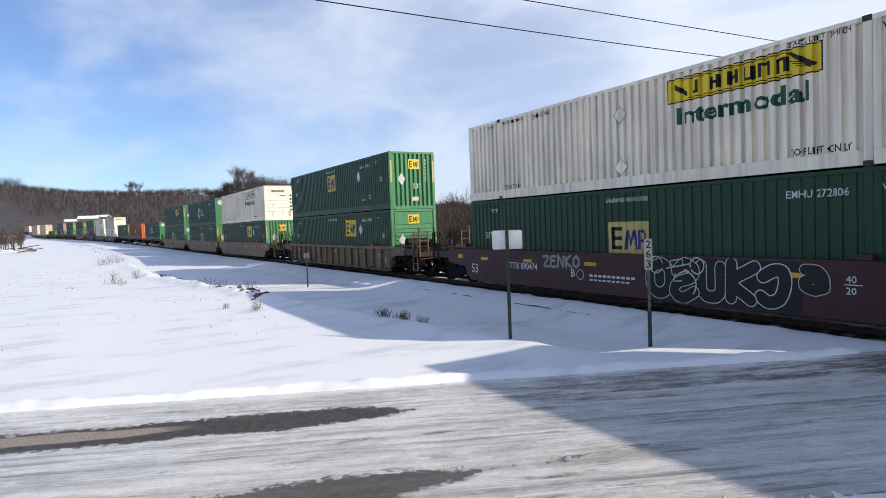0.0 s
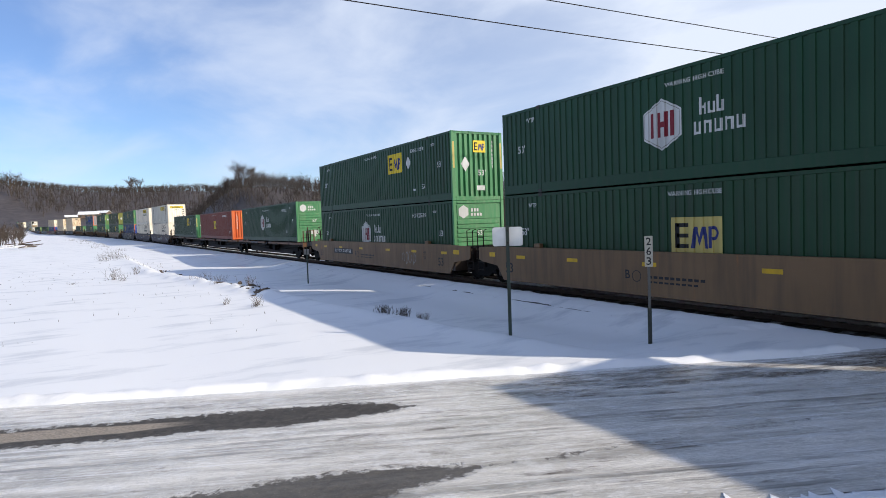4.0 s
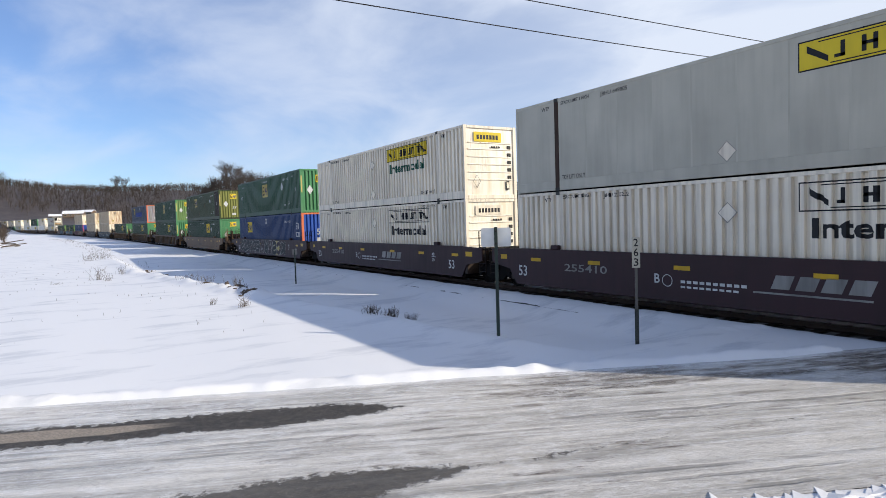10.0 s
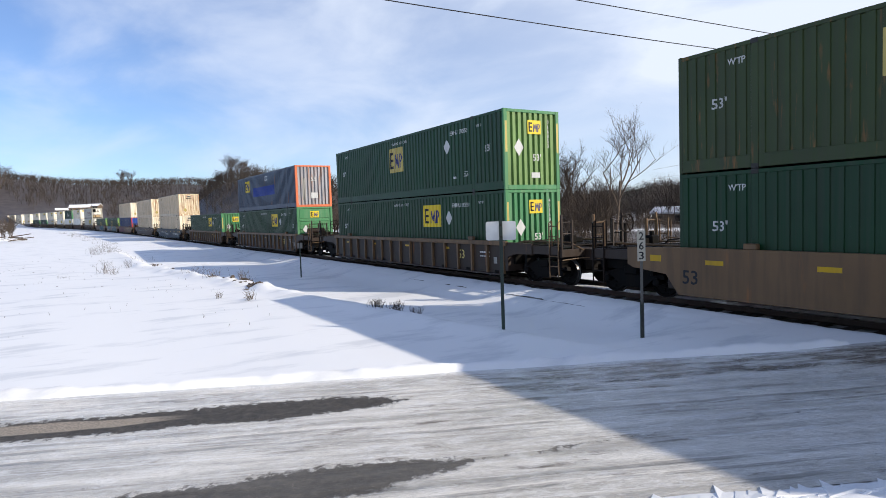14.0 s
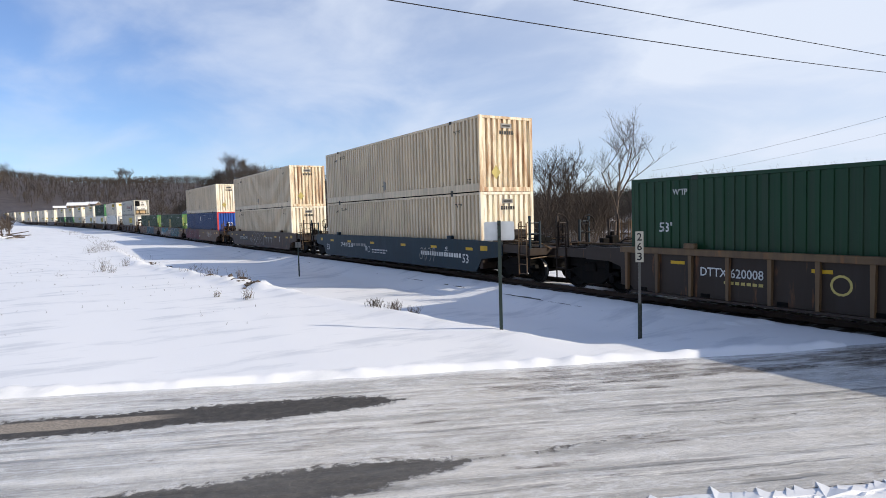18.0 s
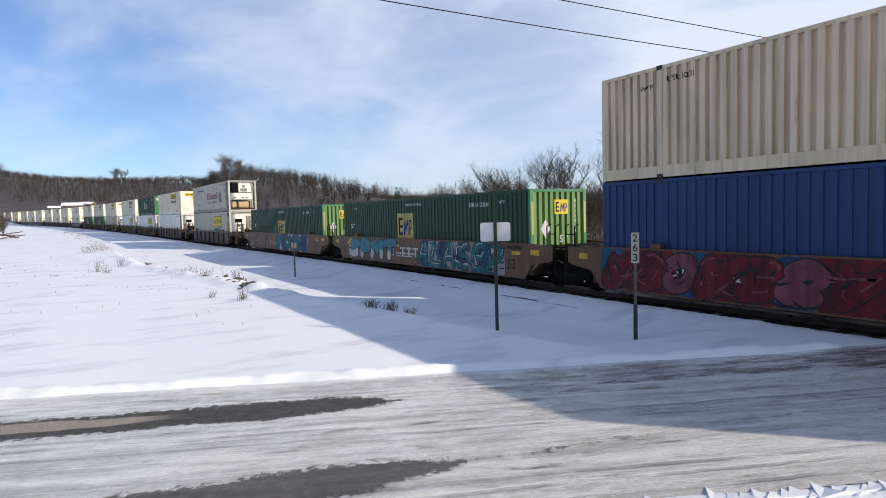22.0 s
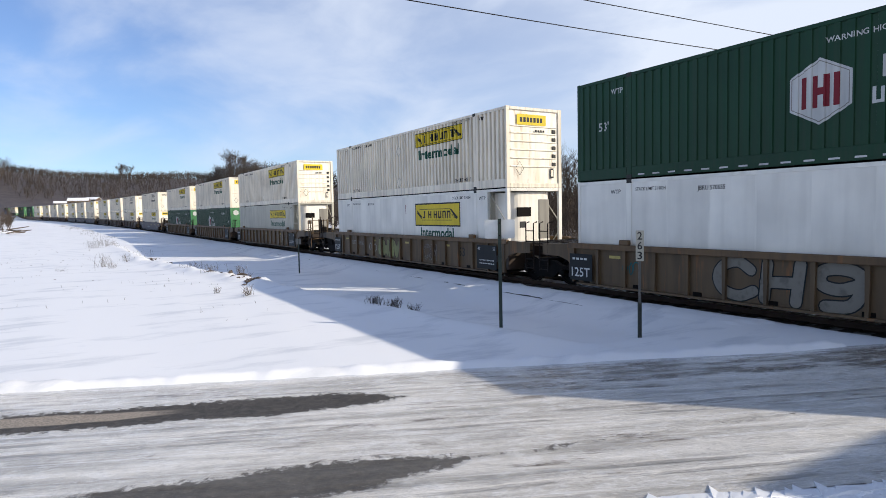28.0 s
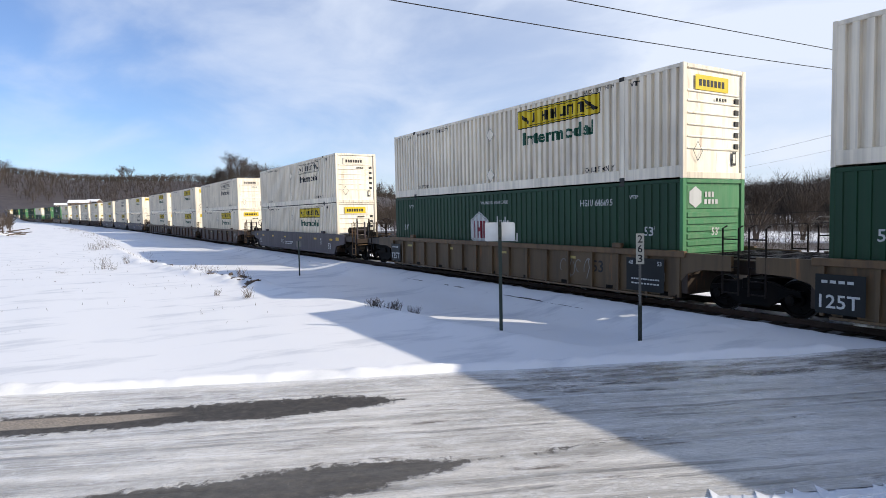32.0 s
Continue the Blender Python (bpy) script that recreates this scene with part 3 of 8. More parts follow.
# ---------------------------------------------------------------- building helpers
MESHES = {}


def shared(key, build, *mats):
    """One mesh for each shape and paint; build fills a bmesh."""
    full = (key, *[m.name for m in mats])
    if full not in MESHES:
        base = (key, None)
        if base not in MESHES:
            bm = bmesh.new()
            build(bm)
            me = bpy.data.meshes.new(str(key[0] if isinstance(key, tuple) else key))
            bm.to_mesh(me)
            bm.free()
            MESHES[base] = me
        me = MESHES[base].copy()
        for m in mats:
            me.materials.append(m)
        MESHES[full] = me
    return MESHES[full]


def part(name, key, build, mats, parent, label="", at=None):
    """Links a shape as one mesh object under a thing or a part."""
    ob = new(name, shared(key, build, *(mats if isinstance(mats, (tuple, list)) else (mats,))))
    ob.parent = parent
    if at is not None:
        ob.matrix_basis = at
    return tagged(ob, label)


def thing(name, label, category, m=None, group="", kind=""):
    ob = new(name)
    ob.empty_display_size = 0.3
    if m is not None:
        ob.matrix_basis = m
    return tagged(ob, label, category, group, kind)


def quad(bm, a, b, c, d, mi=0):
    f = bm.faces.new([bm.verts.new(v) for v in (a, b, c, d)])
    f.material_index = mi
    return f


def box(bm, x0, x1, y0, y1, z0, z1, bevel=0.0, mi=0):
    v = [bm.verts.new((x, y, z)) for x in (x0, x1) for y in (y0, y1) for z in (z0, z1)]
    faces = [bm.faces.new([v[i] for i in q]) for q in
             ((0, 1, 3, 2), (4, 6, 7, 5), (0, 4, 5, 1), (2, 3, 7, 6), (0, 2, 6, 4), (1, 5, 7, 3))]
    for f in faces:
        f.material_index = mi
    if bevel > 0:
        edges = list({e for f in faces for e in f.edges})
        bmesh.ops.bevel(bm, geom=edges, offset=bevel, segments=1, affect="EDGES")


def prism(bm, outline, y0, y1, mi=0):
    """An outline in x and z, drawn out along y."""
    a = [bm.verts.new((x, y0, z)) for x, z in outline]
    b = [bm.verts.new((x, y1, z)) for x, z in outline]
    n = len(outline)
    fs = [bm.faces.new(a), bm.faces.new(b[::-1])]
    fs += [bm.faces.new((a[i], b[i], b[(i + 1) % n], a[(i + 1) % n])) for i in range(n)]
    for f in fs:
        f.material_index = mi
    bmesh.ops.recalc_face_normals(bm, faces=fs)


def tube(bm, points, radii, sides=6, mi=0, cap=True):
    """A pipe or branch through points."""
    pts = [Vector(p) for p in points]
    if isinstance(radii, (int, float)):
        radii = [radii] * len(pts)
    rings = []
    for i, p in enumerate(pts):
        along = (pts[min(i + 1, len(pts) - 1)] - pts[max(i - 1, 0)]).normalized()
        ref = Vector((0, 0, 1)) if abs(along.z) < 0.9 else Vector((1, 0, 0))
        u = along.cross(ref).normalized()
        w = along.cross(u)
        rings.append([bm.verts.new(p + (u * math.cos(k) + w * math.sin(k)) * radii[i])
                      for k in [math.tau * j / sides for j in range(sides)]])
    for r, s in zip(rings, rings[1:]):
        for j in range(sides):
            bm.faces.new((r[j], r[(j + 1) % sides], s[(j + 1) % sides], s[j])).material_index = mi
    if cap and sides > 2:
        bm.faces.new(rings[0][::-1]).material_index = mi
        bm.faces.new(rings[-1]).material_index = mi


def lathe(bm, profile, y_axis=True, sides=20, mi=0):
    """A profile of (distance along y, radius) turned about y."""
    rings = [[bm.verts.new((r * math.cos(math.tau * j / sides), y, r * math.sin(math.tau * j / sides)))
              for j in range(sides)] for y, r in profile]
    for r, s in zip(rings, rings[1:]):
        for j in range(sides):
            bm.faces.new((r[j], s[j], s[(j + 1) % sides], r[(j + 1) % sides])).material_index = mi
    bm.faces.new(rings[0]).material_index = mi
    bm.faces.new(rings[-1][::-1]).material_index = mi


def smooth_step(x, a, b):
    t = min(1.0, max(0.0, (x - a) / (b - a)))
    return t * t * (3 - 2 * t)


# ---------------------------------------------------------------- the line of the track
def bend(s):
    return -0.0003 * max(0.0, -20.0 - s) ** 2


def climb(s):
    u = max(0.0, -60.0 - s)
    return 0.0105 * u * u / (u + 40.0)


def on_track(s):
    """The pose of a car whose middle stands s metres along the line."""
    slope = 0.0006 * max(0.0, -20.0 - s)
    rise = (climb(s + 1) - climb(s - 1)) / 2
    return pose(s, bend(s), climb(s), 0, -math.degrees(math.atan(rise)), math.degrees(math.atan(slope)))


# ---------------------------------------------------------------- ground
ROAD_FROM = Vector((-8.28, -9.40))
ROAD_WAY = Vector((0.405, 0.914)).normalized()
ROAD_SIDE = Vector((ROAD_WAY.y, -ROAD_WAY.x))
ROAD_WIDE = 4.75


def road_ab(x, y):
    d = Vector((x, y)) - ROAD_FROM
    return d.dot(ROAD_WAY), d.dot(ROAD_SIDE)


def lerp_table(v, table):
    for (a, p), (b, q) in zip(table, table[1:]):
        if v <= b:
            t = max(0.0, (v - a) / (b - a))
            return p + (q - p) * t
    return table[-1][1]


RIDGE = ((-180, 8), (-60, 8), (0, 8), (24, 8), (38, 5), (48, 7), (56, 11), (64, 18), (72, 28), (82, 41), (90, 40), (96, 43), (115, 32), (150, 14), (180, 8))
RIDGE_FROM = ((-180, 200), (0, 140), (40, 130), (52, 170), (62, 260), (72, 330), (180, 380))
RIDGE_TO = ((-180, 420), (0, 280), (40, 270), (52, 380), (62, 520), (72, 640), (180, 720))


def hill(x, y):
    dx, dy = x - EYE[0], y - EYE[1]
    r, az = math.hypot(dx, dy), math.degrees(math.atan2(-dx, dy))
    h = lerp_table(az, RIDGE) * smooth_step(r, lerp_table(az, RIDGE_FROM), lerp_table(az, RIDGE_TO))
    h *= 1 + 0.16 * noise.noise((x * 0.006, y * 0.006, 3.0))
    k = math.hypot(x + 276, y - 50) / 78.0
    return h + 19.5 * math.exp(-k * k) * smooth_step(y, 18, 45)


def ground_z(x, y):
    c = y - bend(x)
    r = math.hypot(x, y + 14)
    z = -0.07 + climb(x) * math.exp(-(c / 60.0) ** 2)
    near = smooth_step(r, 260, 60)
    if near > 0:
        z += near * (0.035 * noise.noise((x * 0.16, y * 0.42, 0)) + 0.010 * noise.noise((x * 0.55, y * 1.9, 5)))
    if r < 90:
        z += 0.005 * noise.noise((x * 1.6, y * 4.6, 9))
    # the field ends in a ragged bank above a shallow ditch beside the track
    left = smooth_step(x, -7.6, -10.5) * smooth_step(x, -75, -50)
    crest = -6.55 + 0.145 * max(-30.0, min(0.0, x + 9.0)) + 0.22 * noise.noise((x * 0.45, 0, 7)) + 0.12 * noise.noise((x * 1.7, 3, 7))
    if c < 0:
        z -= left * 0.40 * smooth_step(c, crest - 0.05, crest + 0.95) * smooth_step(c, -1.3, -4.0)
    bank = smooth_step(x, -19, -23) * smooth_step(x, -60, -36)
    lump = 0.35 + 2.0 * max(0.0, noise.noise((x * 1.3, y * 1.5, 2)))
    z += (0.05 * left + bank * 0.20 * lump) * math.exp(-((c - crest + 0.25) / 0.5) ** 2)
    if abs(c) < 4:
        ragged = 1.36 + 0.10 * noise.noise((x * 1.1, 0, 3)) + 0.12 * noise.noise((x * 3.7, 0, 13)) if c < 0 else 2.3
        z -= 0.13 * math.exp(-(c / ragged) ** 8)
        z += 0.014 * noise.noise((x * 2.6, y * 4.0, 21)) * smooth_step(abs(c), 3.6, 2.6)
    if y > 3:
        z -= 0.25 * smooth_step(c, 3, 9)
    a, b = road_ab(x, y)
    if -60 < a < 60 and abs(c) > 1.9:
        edge = 0.16 + 0.10 * noise.noise((a * 1.3, 0, 1))
        z += 0.095 * math.exp(-((b + 0.14) / (edge * 0.85)) ** 2) * (0.8 + 0.5 * noise.noise((a * 2.1, b * 3, 4)))
        chunk = max(0.0, noise.noise((a * 4.2, b * 3.0, 6)))
        z += 0.10 * smooth_step(b, ROAD_WIDE - 0.05, ROAD_WIDE + 0.5) * (0.6 + 1.3 * chunk) * smooth_step(b, 9.0, 6.0)
        z -= 0.10 * smooth_step(b, -0.02, 0.22) * smooth_step(b, ROAD_WIDE + 0.02, ROAD_WIDE - 0.3)
    if -3 < a and abs(b - ROAD_WIDE / 2) < 5 and abs(c) < 6:
        z = min(z, -0.12)
    return z + hill(x, y)


def spread(marks):
    """Grid lines between marks, each stretch at its own spacing."""
    out = []
    for (a, step), (b, _) in zip(marks, marks[1:]):
        n = max(1, round((b - a) / step))
        out += [a + (b - a) * i / n for i in range(n)]
    return out + [marks[-1][0]]


def brushy(x, y):
    """Bare brown brush land beyond the line, with snow left in hollows."""
    if y < 14:
        return 0.0
    return smooth_step(y, 16, 30) * smooth_step(x, -120, -60) * (0.30 + 0.9 * noise.noise((x * 0.05, y * 0.05, 11)) + 0.25)


def build_ground():
    xs = spread(((-3500, 350), (-1400, 60), (-500, 16), (-160, 4), (-70, 0.9), (-40, 0.35), (-20, 0.16), (2, 1.0), (30, 8), (150, 40), (600, 300), (3500, 300)))
    ys = spread(((-3500, 350), (-600, 50), (-120, 10), (-40, 1.5), (-19, 0.30), (-12, 0.16), (-2.6, 0.07), (-0.9, 0.4), (6, 2.0), (50, 8), (300, 20), (900, 80), (3500, 350)))
    nx, ny = len(xs), len(ys)
    verts = [(x, y, ground_z(x, y)) for x in xs for y in ys]
    faces = [(i * ny + j, (i + 1) * ny + j, (i + 1) * ny + j + 1, i * ny + j + 1) for i in range(nx - 1) for j in range(ny - 1)]
    me = bpy.data.meshes.new("ground")
    me.from_pydata(verts, [], faces)
    me.polygons.foreach_set("use_smooth", [True] * len(faces))
    woods = me.attributes.new("leaf_litter", "FLOAT", "POINT")
    woods.data.foreach_set("value", [max(smooth_step(hill(x, y), 0.6, 3.0), brushy(x, y)) for x, y, z in verts])
    me.materials.append(M["snow"])
    return tagged(new("ground", me), "snow-covered open ground rising to brown wooded hills", "ground", kind="structure")


def build_road():
    me = bpy.data.meshes.new("road")
    xs = spread(((-60, 1.0), (-14, 0.25), (10.0, 1.0), (60, 1.0)))
    ys = spread(((0.0, 0.19), (ROAD_WIDE, 0.19)))
    verts, faces = [], []
    for i, a in enumerate(xs):
        for b in ys:
            p = ROAD_FROM + ROAD_WAY * a + ROAD_SIDE * b
            c = abs(p.y - bend(p.x))
            up = smooth_step(c, 4.5, 1.6) * 0.045
            rut = -0.012 * (math.exp(-((b - 1.55) / 0.3) ** 2) + math.exp(-((b - 3.65) / 0.35) ** 2))
            verts.append((a, -b, -0.075 + up + rut + 0.010 * noise.noise((a * 0.8, b * 2.5, 3))))
    ny = len(ys)
    gap = lambda a, b: abs((ROAD_FROM + ROAD_WAY * a + ROAD_SIDE * b).y) < 1.75
    for i in range(len(xs) - 1):
        for j in range(ny - 1):
            if not any(gap(a, b) for a in xs[i:i + 2] for b in ys[j:j + 2]):
                faces.append((i * ny + j, i * ny + j + 1, (i + 1) * ny + j + 1, (i + 1) * ny + j))
    me.from_pydata(verts, [], faces)
    me.polygons.foreach_set("use_smooth", [True] * len(faces))
    me.materials.append(M["road"])
    ob = new("road", me)
    turn = math.degrees(math.atan2(ROAD_WAY.y, ROAD_WAY.x))
    ob.matrix_basis = pose(ROAD_FROM.x, ROAD_FROM.y, 0, 0, 0, turn)
    return tagged(ob, "icy two-lane asphalt road with packed snow and bare wheel tracks", "road", kind="structure")


def build_berm():
    """The ridge of ploughed snow along the field side of the road."""
    verts, faces = [], []
    prof = ((-0.42, -0.03), (-0.30, 0.25), (-0.20, 0.75), (-0.10, 1.0), (-0.02, 0.72), (0.05, 0.25), (0.11, -0.06))
    steps = [-30 + 0.09 * i for i in range(412)]
    for a in steps:
        tall = 0.135 * (0.85 + 0.5 * noise.noise((a * 0.7, 0, 2)) + 0.35 * noise.noise((a * 3.1, 1, 2)))
        shift = 0.07 * noise.noise((a * 0.5, 4, 0)) + 0.03 * noise.noise((a * 2.7, 6, 0))
        for b, h in prof:
            p = ROAD_FROM + ROAD_WAY * a + ROAD_SIDE * (b + shift)
            verts.append((p.x, p.y, -0.085 + tall * h + 0.012 * noise.noise((a * 6, b * 9, 3)) * (h > 0)))
    m = len(prof)
    for i in range(len(steps) - 1):
        p = ROAD_FROM + ROAD_WAY * steps[i]
        if abs(p.y) < 2.6:
            continue
        faces += [(i * m + j, (i + 1) * m + j, (i + 1) * m + j + 1, i * m + j + 1) for j in range(m - 1)]
    me = bpy.data.meshes.new("snow_berm")
    me.from_pydata(verts, [], faces)
    me.polygons.foreach_set("use_smooth", [True] * len(faces))
    me.materials.append(M["snow"])
    return tagged(new("snow_berm", me), "low ridge of ploughed snow along the road edge", "snow", kind="structure")


def build_track():
    root = thing("track", "railway track on snowy ballast, dark ties and worn rails", "railway track", kind="structure")
    line = spread(((-1200, 12), (-200, 4), (-60, 1.0), (40, 4), (120, 30), (400, 30)))

    def sweep(profile):
        def build(bm):
            rows = [[bm.verts.new((s, bend(s) + y, climb(s) + z)) for y, z in profile] for s in line]
            for r, t in zip(rows, rows[1:]):
                for k in range(len(profile) - 1):
                    bm.faces.new((r[k], r[k + 1], t[k + 1], t[k]))
            bmesh.ops.recalc_face_normals(bm, faces=bm.faces[:])
        return build
    bed = ((-2.5, -0.24), (-1.95, -0.17), (-1.3, -0.16), (0, -0.17), (1.3, -0.16), (1.95, -0.17), (2.5, -0.26))
    part("ballast_bed", "ballast_bed", sweep(bed), M["ballast"], root, "dark crushed stone under patchy snow")
    ridge = ((-0.52, -0.15), (-0.40, -0.115), (-0.15, -0.095), (0.15, -0.10), (0.40, -0.118), (0.52, -0.15))
    part("snow_strip", "snow_strip", sweep(ridge), M["snow"], root, "snow lying between the rails")
    for s in (1,):
        bank = [(s * y, z) for y, z in ((1.12, -0.165), (1.28, -0.112), (1.7, -0.10), (2.3, -0.13), (2.75, -0.22))]
        part("snow_bank", ("snow_bank", s), sweep(bank if s > 0 else bank[::-1]), M["snow"], root, "snow banked against the tie ends")
    for y in (-0.755, 0.755):
        web = ((y - 0.07, -0.155), (y - 0.012, -0.135), (y - 0.012, -0.045), (y - 0.037, -0.035), (y - 0.037, -0.006),
               (y + 0.037, -0.006), (y + 0.037, -0.035), (y + 0.012, -0.045), (y + 0.012, -0.135), (y + 0.07, -0.155))
        rail = part("rail", ("rail", y), sweep(web), M["rust_steel"], root)
        head = ((y - 0.034, -0.006), (y - 0.028, 0.0), (y + 0.028, 0.0), (y + 0.034, -0.006))
        part("rail_head", ("rail_head", y), sweep(head), M["rail_head"], rail, "bright worn rail head")

    def tie(bm):
        box(bm, -0.11, 0.11, -1.3, 1.3, -0.16, -0.125, 0.012)
    s = -72.0
    while s < 14:
        part("tie", "tie", tie, M["tie_wood"], root, at=on_track(s) @ pose(random.uniform(-0.03, 0.03), random.uniform(-0.04, 0.04), 0, 0, 0, random.uniform(-1, 1)))
        s += 0.53

    def rest(bm):
        for k in range(900):
            q = -72.5 - 0.53 * k
            box(bm, q - 0.11, q + 0.11, bend(q) - 1.3, bend(q) + 1.3, climb(q) - 0.16, climb(q) - 0.125)
    far = part("far_ties", "far_ties", rest, M["tie_wood"], root)
    tagged(far, kind="stuff")
    for y in (-1.28, 0.0, 1.28):
        wide = 0.62 if y == 0 else 0.40

        def plank(bm, y=y, wide=wide):
            lo, hi = y - wide, y + wide
            # planks follow the slant of the road across the rails
            pts = [(ROAD_FROM + ROAD_WAY * ((yy - ROAD_FROM.y - ROAD_SIDE.y * b) / ROAD_WAY.y) + ROAD_SIDE * b, yy) for b, yy in
                   ((0.0, lo), (ROAD_WIDE, lo), (ROAD_WIDE, hi), (0.0, hi))]
            top = [bm.verts.new((p.x, yy, -0.012)) for p, yy in pts]
            low = [bm.verts.new((p.x, yy, -0.15)) for p, yy in pts]
            bm.faces.new(top)
            for i in range(4):
                bm.faces.new((low[i], low[(i + 1) % 4], top[(i + 1) % 4], top[i]))
            bmesh.ops.recalc_face_normals(bm, faces=bm.faces[:])
        part("crossing_panel", ("crossing_panel", y), plank, M["ballast"], root, "snow-streaked crossing panel between the rails")
    return root


# ---------------------------------------------------------------- lettering and marks
GLYPHS = {}


def glyphs(text):
    """Outlines of a text as flat polygons, its width and cap height set to 1."""
    if text not in GLYPHS:
        cu = bpy.data.curves.new("text", "FONT")
        cu.body, cu.resolution_u, cu.fill_mode = text, 2, "FRONT"
        cu.offset = 0.030 if text == "Intermodal" else 0.012
        tmp = bpy.data.objects.new("text", cu)
        me = tmp.to_mesh()
        vs = [v.co.copy() for v in me.vertices]
        fs = [tuple(p.vertices) for p in me.polygons]
        tmp.to_mesh_clear()
        bpy.data.objects.remove(tmp)
        bpy.data.curves.remove(cu)
        lo, hi = min(v.x for v in vs), max(v.x for v in vs)
        GLYPHS[text] = ([((v.x - lo) / (hi - lo), v.y / 0.70) for v in vs], fs, (hi - lo) / 0.70)
    return GLYPHS[text]


class Marks:
    """Flat paint laid on a side: collects polygons in (u, w) by material."""

    def __init__(self):
        self.groups, self.now, self.plates = {}, None, None

    def begin(self, name):
        """What follows belongs to one mark of that name."""
        self.now = (name, len(self.groups))
        return self

    def add(self, name, vs, fs, mat, layer):
        key = self.now or (name, len(self.groups))
        shapes, mats = self.groups.setdefault(key, ([], []))
        if mat not in mats:
            mats.append(mat)
        shapes.append((vs, fs, mats.index(mat), layer))
        return self

    def end(self):
        self.now = None
        return self

    def poly(self, pts, mat, layer=1, name="placard"):
        return self.add(name, list(pts), [tuple(range(len(pts)))], mat, layer)

    def rect(self, u0, u1, w0, w1, mat, layer=1, name="sticker"):
        return self.poly([(u0, w0), (u1, w0), (u1, w1), (u0, w1)], mat, layer, name)

    def text(self, words, u0, w0, high, mat, wide=None, layer=1):
        vs, fs, ratio = glyphs(words)
        wide = wide or ratio * high
        return self.add("lettering", [(u0 + x * wide, w0 + y * high) for x, y in vs], fs, mat, layer)

    def column(self, words, u0, top, high, mat, layer=1):
        self.begin("lettering")
        for i, c in enumerate(words):
            self.text(c, u0, top - high - i * high * 1.35, high, mat, None, layer)
        return self.end()

    def bars(self, u0, u1, w0, high, mat, n=6, layer=1):
        """Writing too small to read: a row of plain bars."""
        step = (u1 - u0) / n
        outer = self.now
        if outer is None:
            self.begin("lettering")
        for i in range(n):
            self.rect(u0 + i * step, u0 + (i + 0.72) * step, w0, w0 + high, mat, layer)
        self.now = outer
        return self

    def stroke(self, pts, wide, mat, layer=1, rise=0.0):
        """A brushed line through points; with a rise it may cross itself."""
        p = [Vector(q) for q in pts]
        left, right = [], []
        for i, q in enumerate(p):
            d = (p[min(i + 1, len(p) - 1)] - p[max(i - 1, 0)]).normalized()
            side = Vector((-d.y, d.x)) * wide / 2
            left.append(tuple(q + side))
            right.append(tuple(q - side))
        n = len(p)
        if rise:
            for i in range(n - 1):
                self.add("outline", [left[i], left[i + 1], right[i + 1], right[i]], [(0, 1, 2, 3)], mat, layer + rise * i)
            return self
        fs = [(i, i + 1, n + i + 1, n + i) for i in range(n - 1)]
        return self.add("outline", left + right, fs, mat, layer)

    def put(self, key, parent, place, cuts=None, joined=False):
        """Lays each mark as a part on its thing."""
        if joined:
            mats, shapes = [], []
            for sh, ms in self.groups.values():
                for vs, fs, mi, layer in sh:
                    if ms[mi] not in mats:
                        mats.append(ms[mi])
                    shapes.append((vs, fs, mats.index(ms[mi]), layer))
            groups = {("lettering", 0): (shapes, mats)} if shapes else {}
        else:
            groups = self.groups
        for (name, n), (shapes, mats) in groups.items():
            part(name, (key, n, joined), self.build(shapes, place, cuts), mats, parent)

    def build(self, shapes, place, cuts=None):
        """place(u, w, layer) gives the point; cuts are u at which the surface folds."""
        def run(bm):
            for vs, fs, mi, layer in shapes:
                tmp = bmesh.new()
                vv = [tmp.verts.new((u, w, 0)) for u, w in vs]
                for f in fs:
                    try:
                        tmp.faces.new([vv[i] for i in f])
                    except ValueError:
                        pass
                if cuts is not None:
                    lo, hi = min(u for u, w in vs), max(u for u, w in vs)
                    for c in cuts:
                        if lo + 1e-4 < c < hi - 1e-4:
                            bmesh.ops.bisect_plane(tmp, geom=tmp.verts[:] + tmp.edges[:] + tmp.faces[:], plane_co=(c, 0, 0), plane_no=(1, 0, 0))
                tmp.verts.index_update()
                made = [bm.verts.new(place(v.co.x, v.co.y, layer)) for v in tmp.verts]
                for f in tmp.faces:
                    bm.faces.new([made[v.index] for v in f.verts]).material_index = mi
                tmp.free()
        return run


# ---------------------------------------------------------------- containers
LONG, WIDE, TALL = 16.154, 2.59, 2.896
HALF, SIDE = LONG / 2, WIDE / 2
POST = 6.07


def folds(a, b, n, deep=0.085):
    """The folds of corrugated sheet from a to b: places along it and depths."""
    p = (b - a) / n
    out = []
    for i in range(n):
        out += [(a + p * i, 0.0), (a + p * (i + 0.52), 0.0), (a + p * (i + 0.57), deep), (a + p * (i + 0.95), deep)]
    return out + [(b, 0.0)]


SECTIONS = ((-HALF + 0.10, -POST - 0.09, 7), (-POST + 0.09, POST - 0.09, 44), (POST + 0.09, HALF - 0.10, 7))
FOLDS = {"fold": [folds(*s) for s in SECTIONS], "soft": [folds(*s, 0.030) for s in SECTIONS]}
CUTS = [x for f in FOLDS["fold"] for x, d in f]


def fold_depth(u, sheet):
    for f in FOLDS[sheet]:
        if f[0][0] <= u <= f[-1][0]:
            for (a, p), (b, q) in zip(f, f[1:]):
                if u <= b:
                    return p + (q - p) * (u - a) / (b - a)
    return -0.012


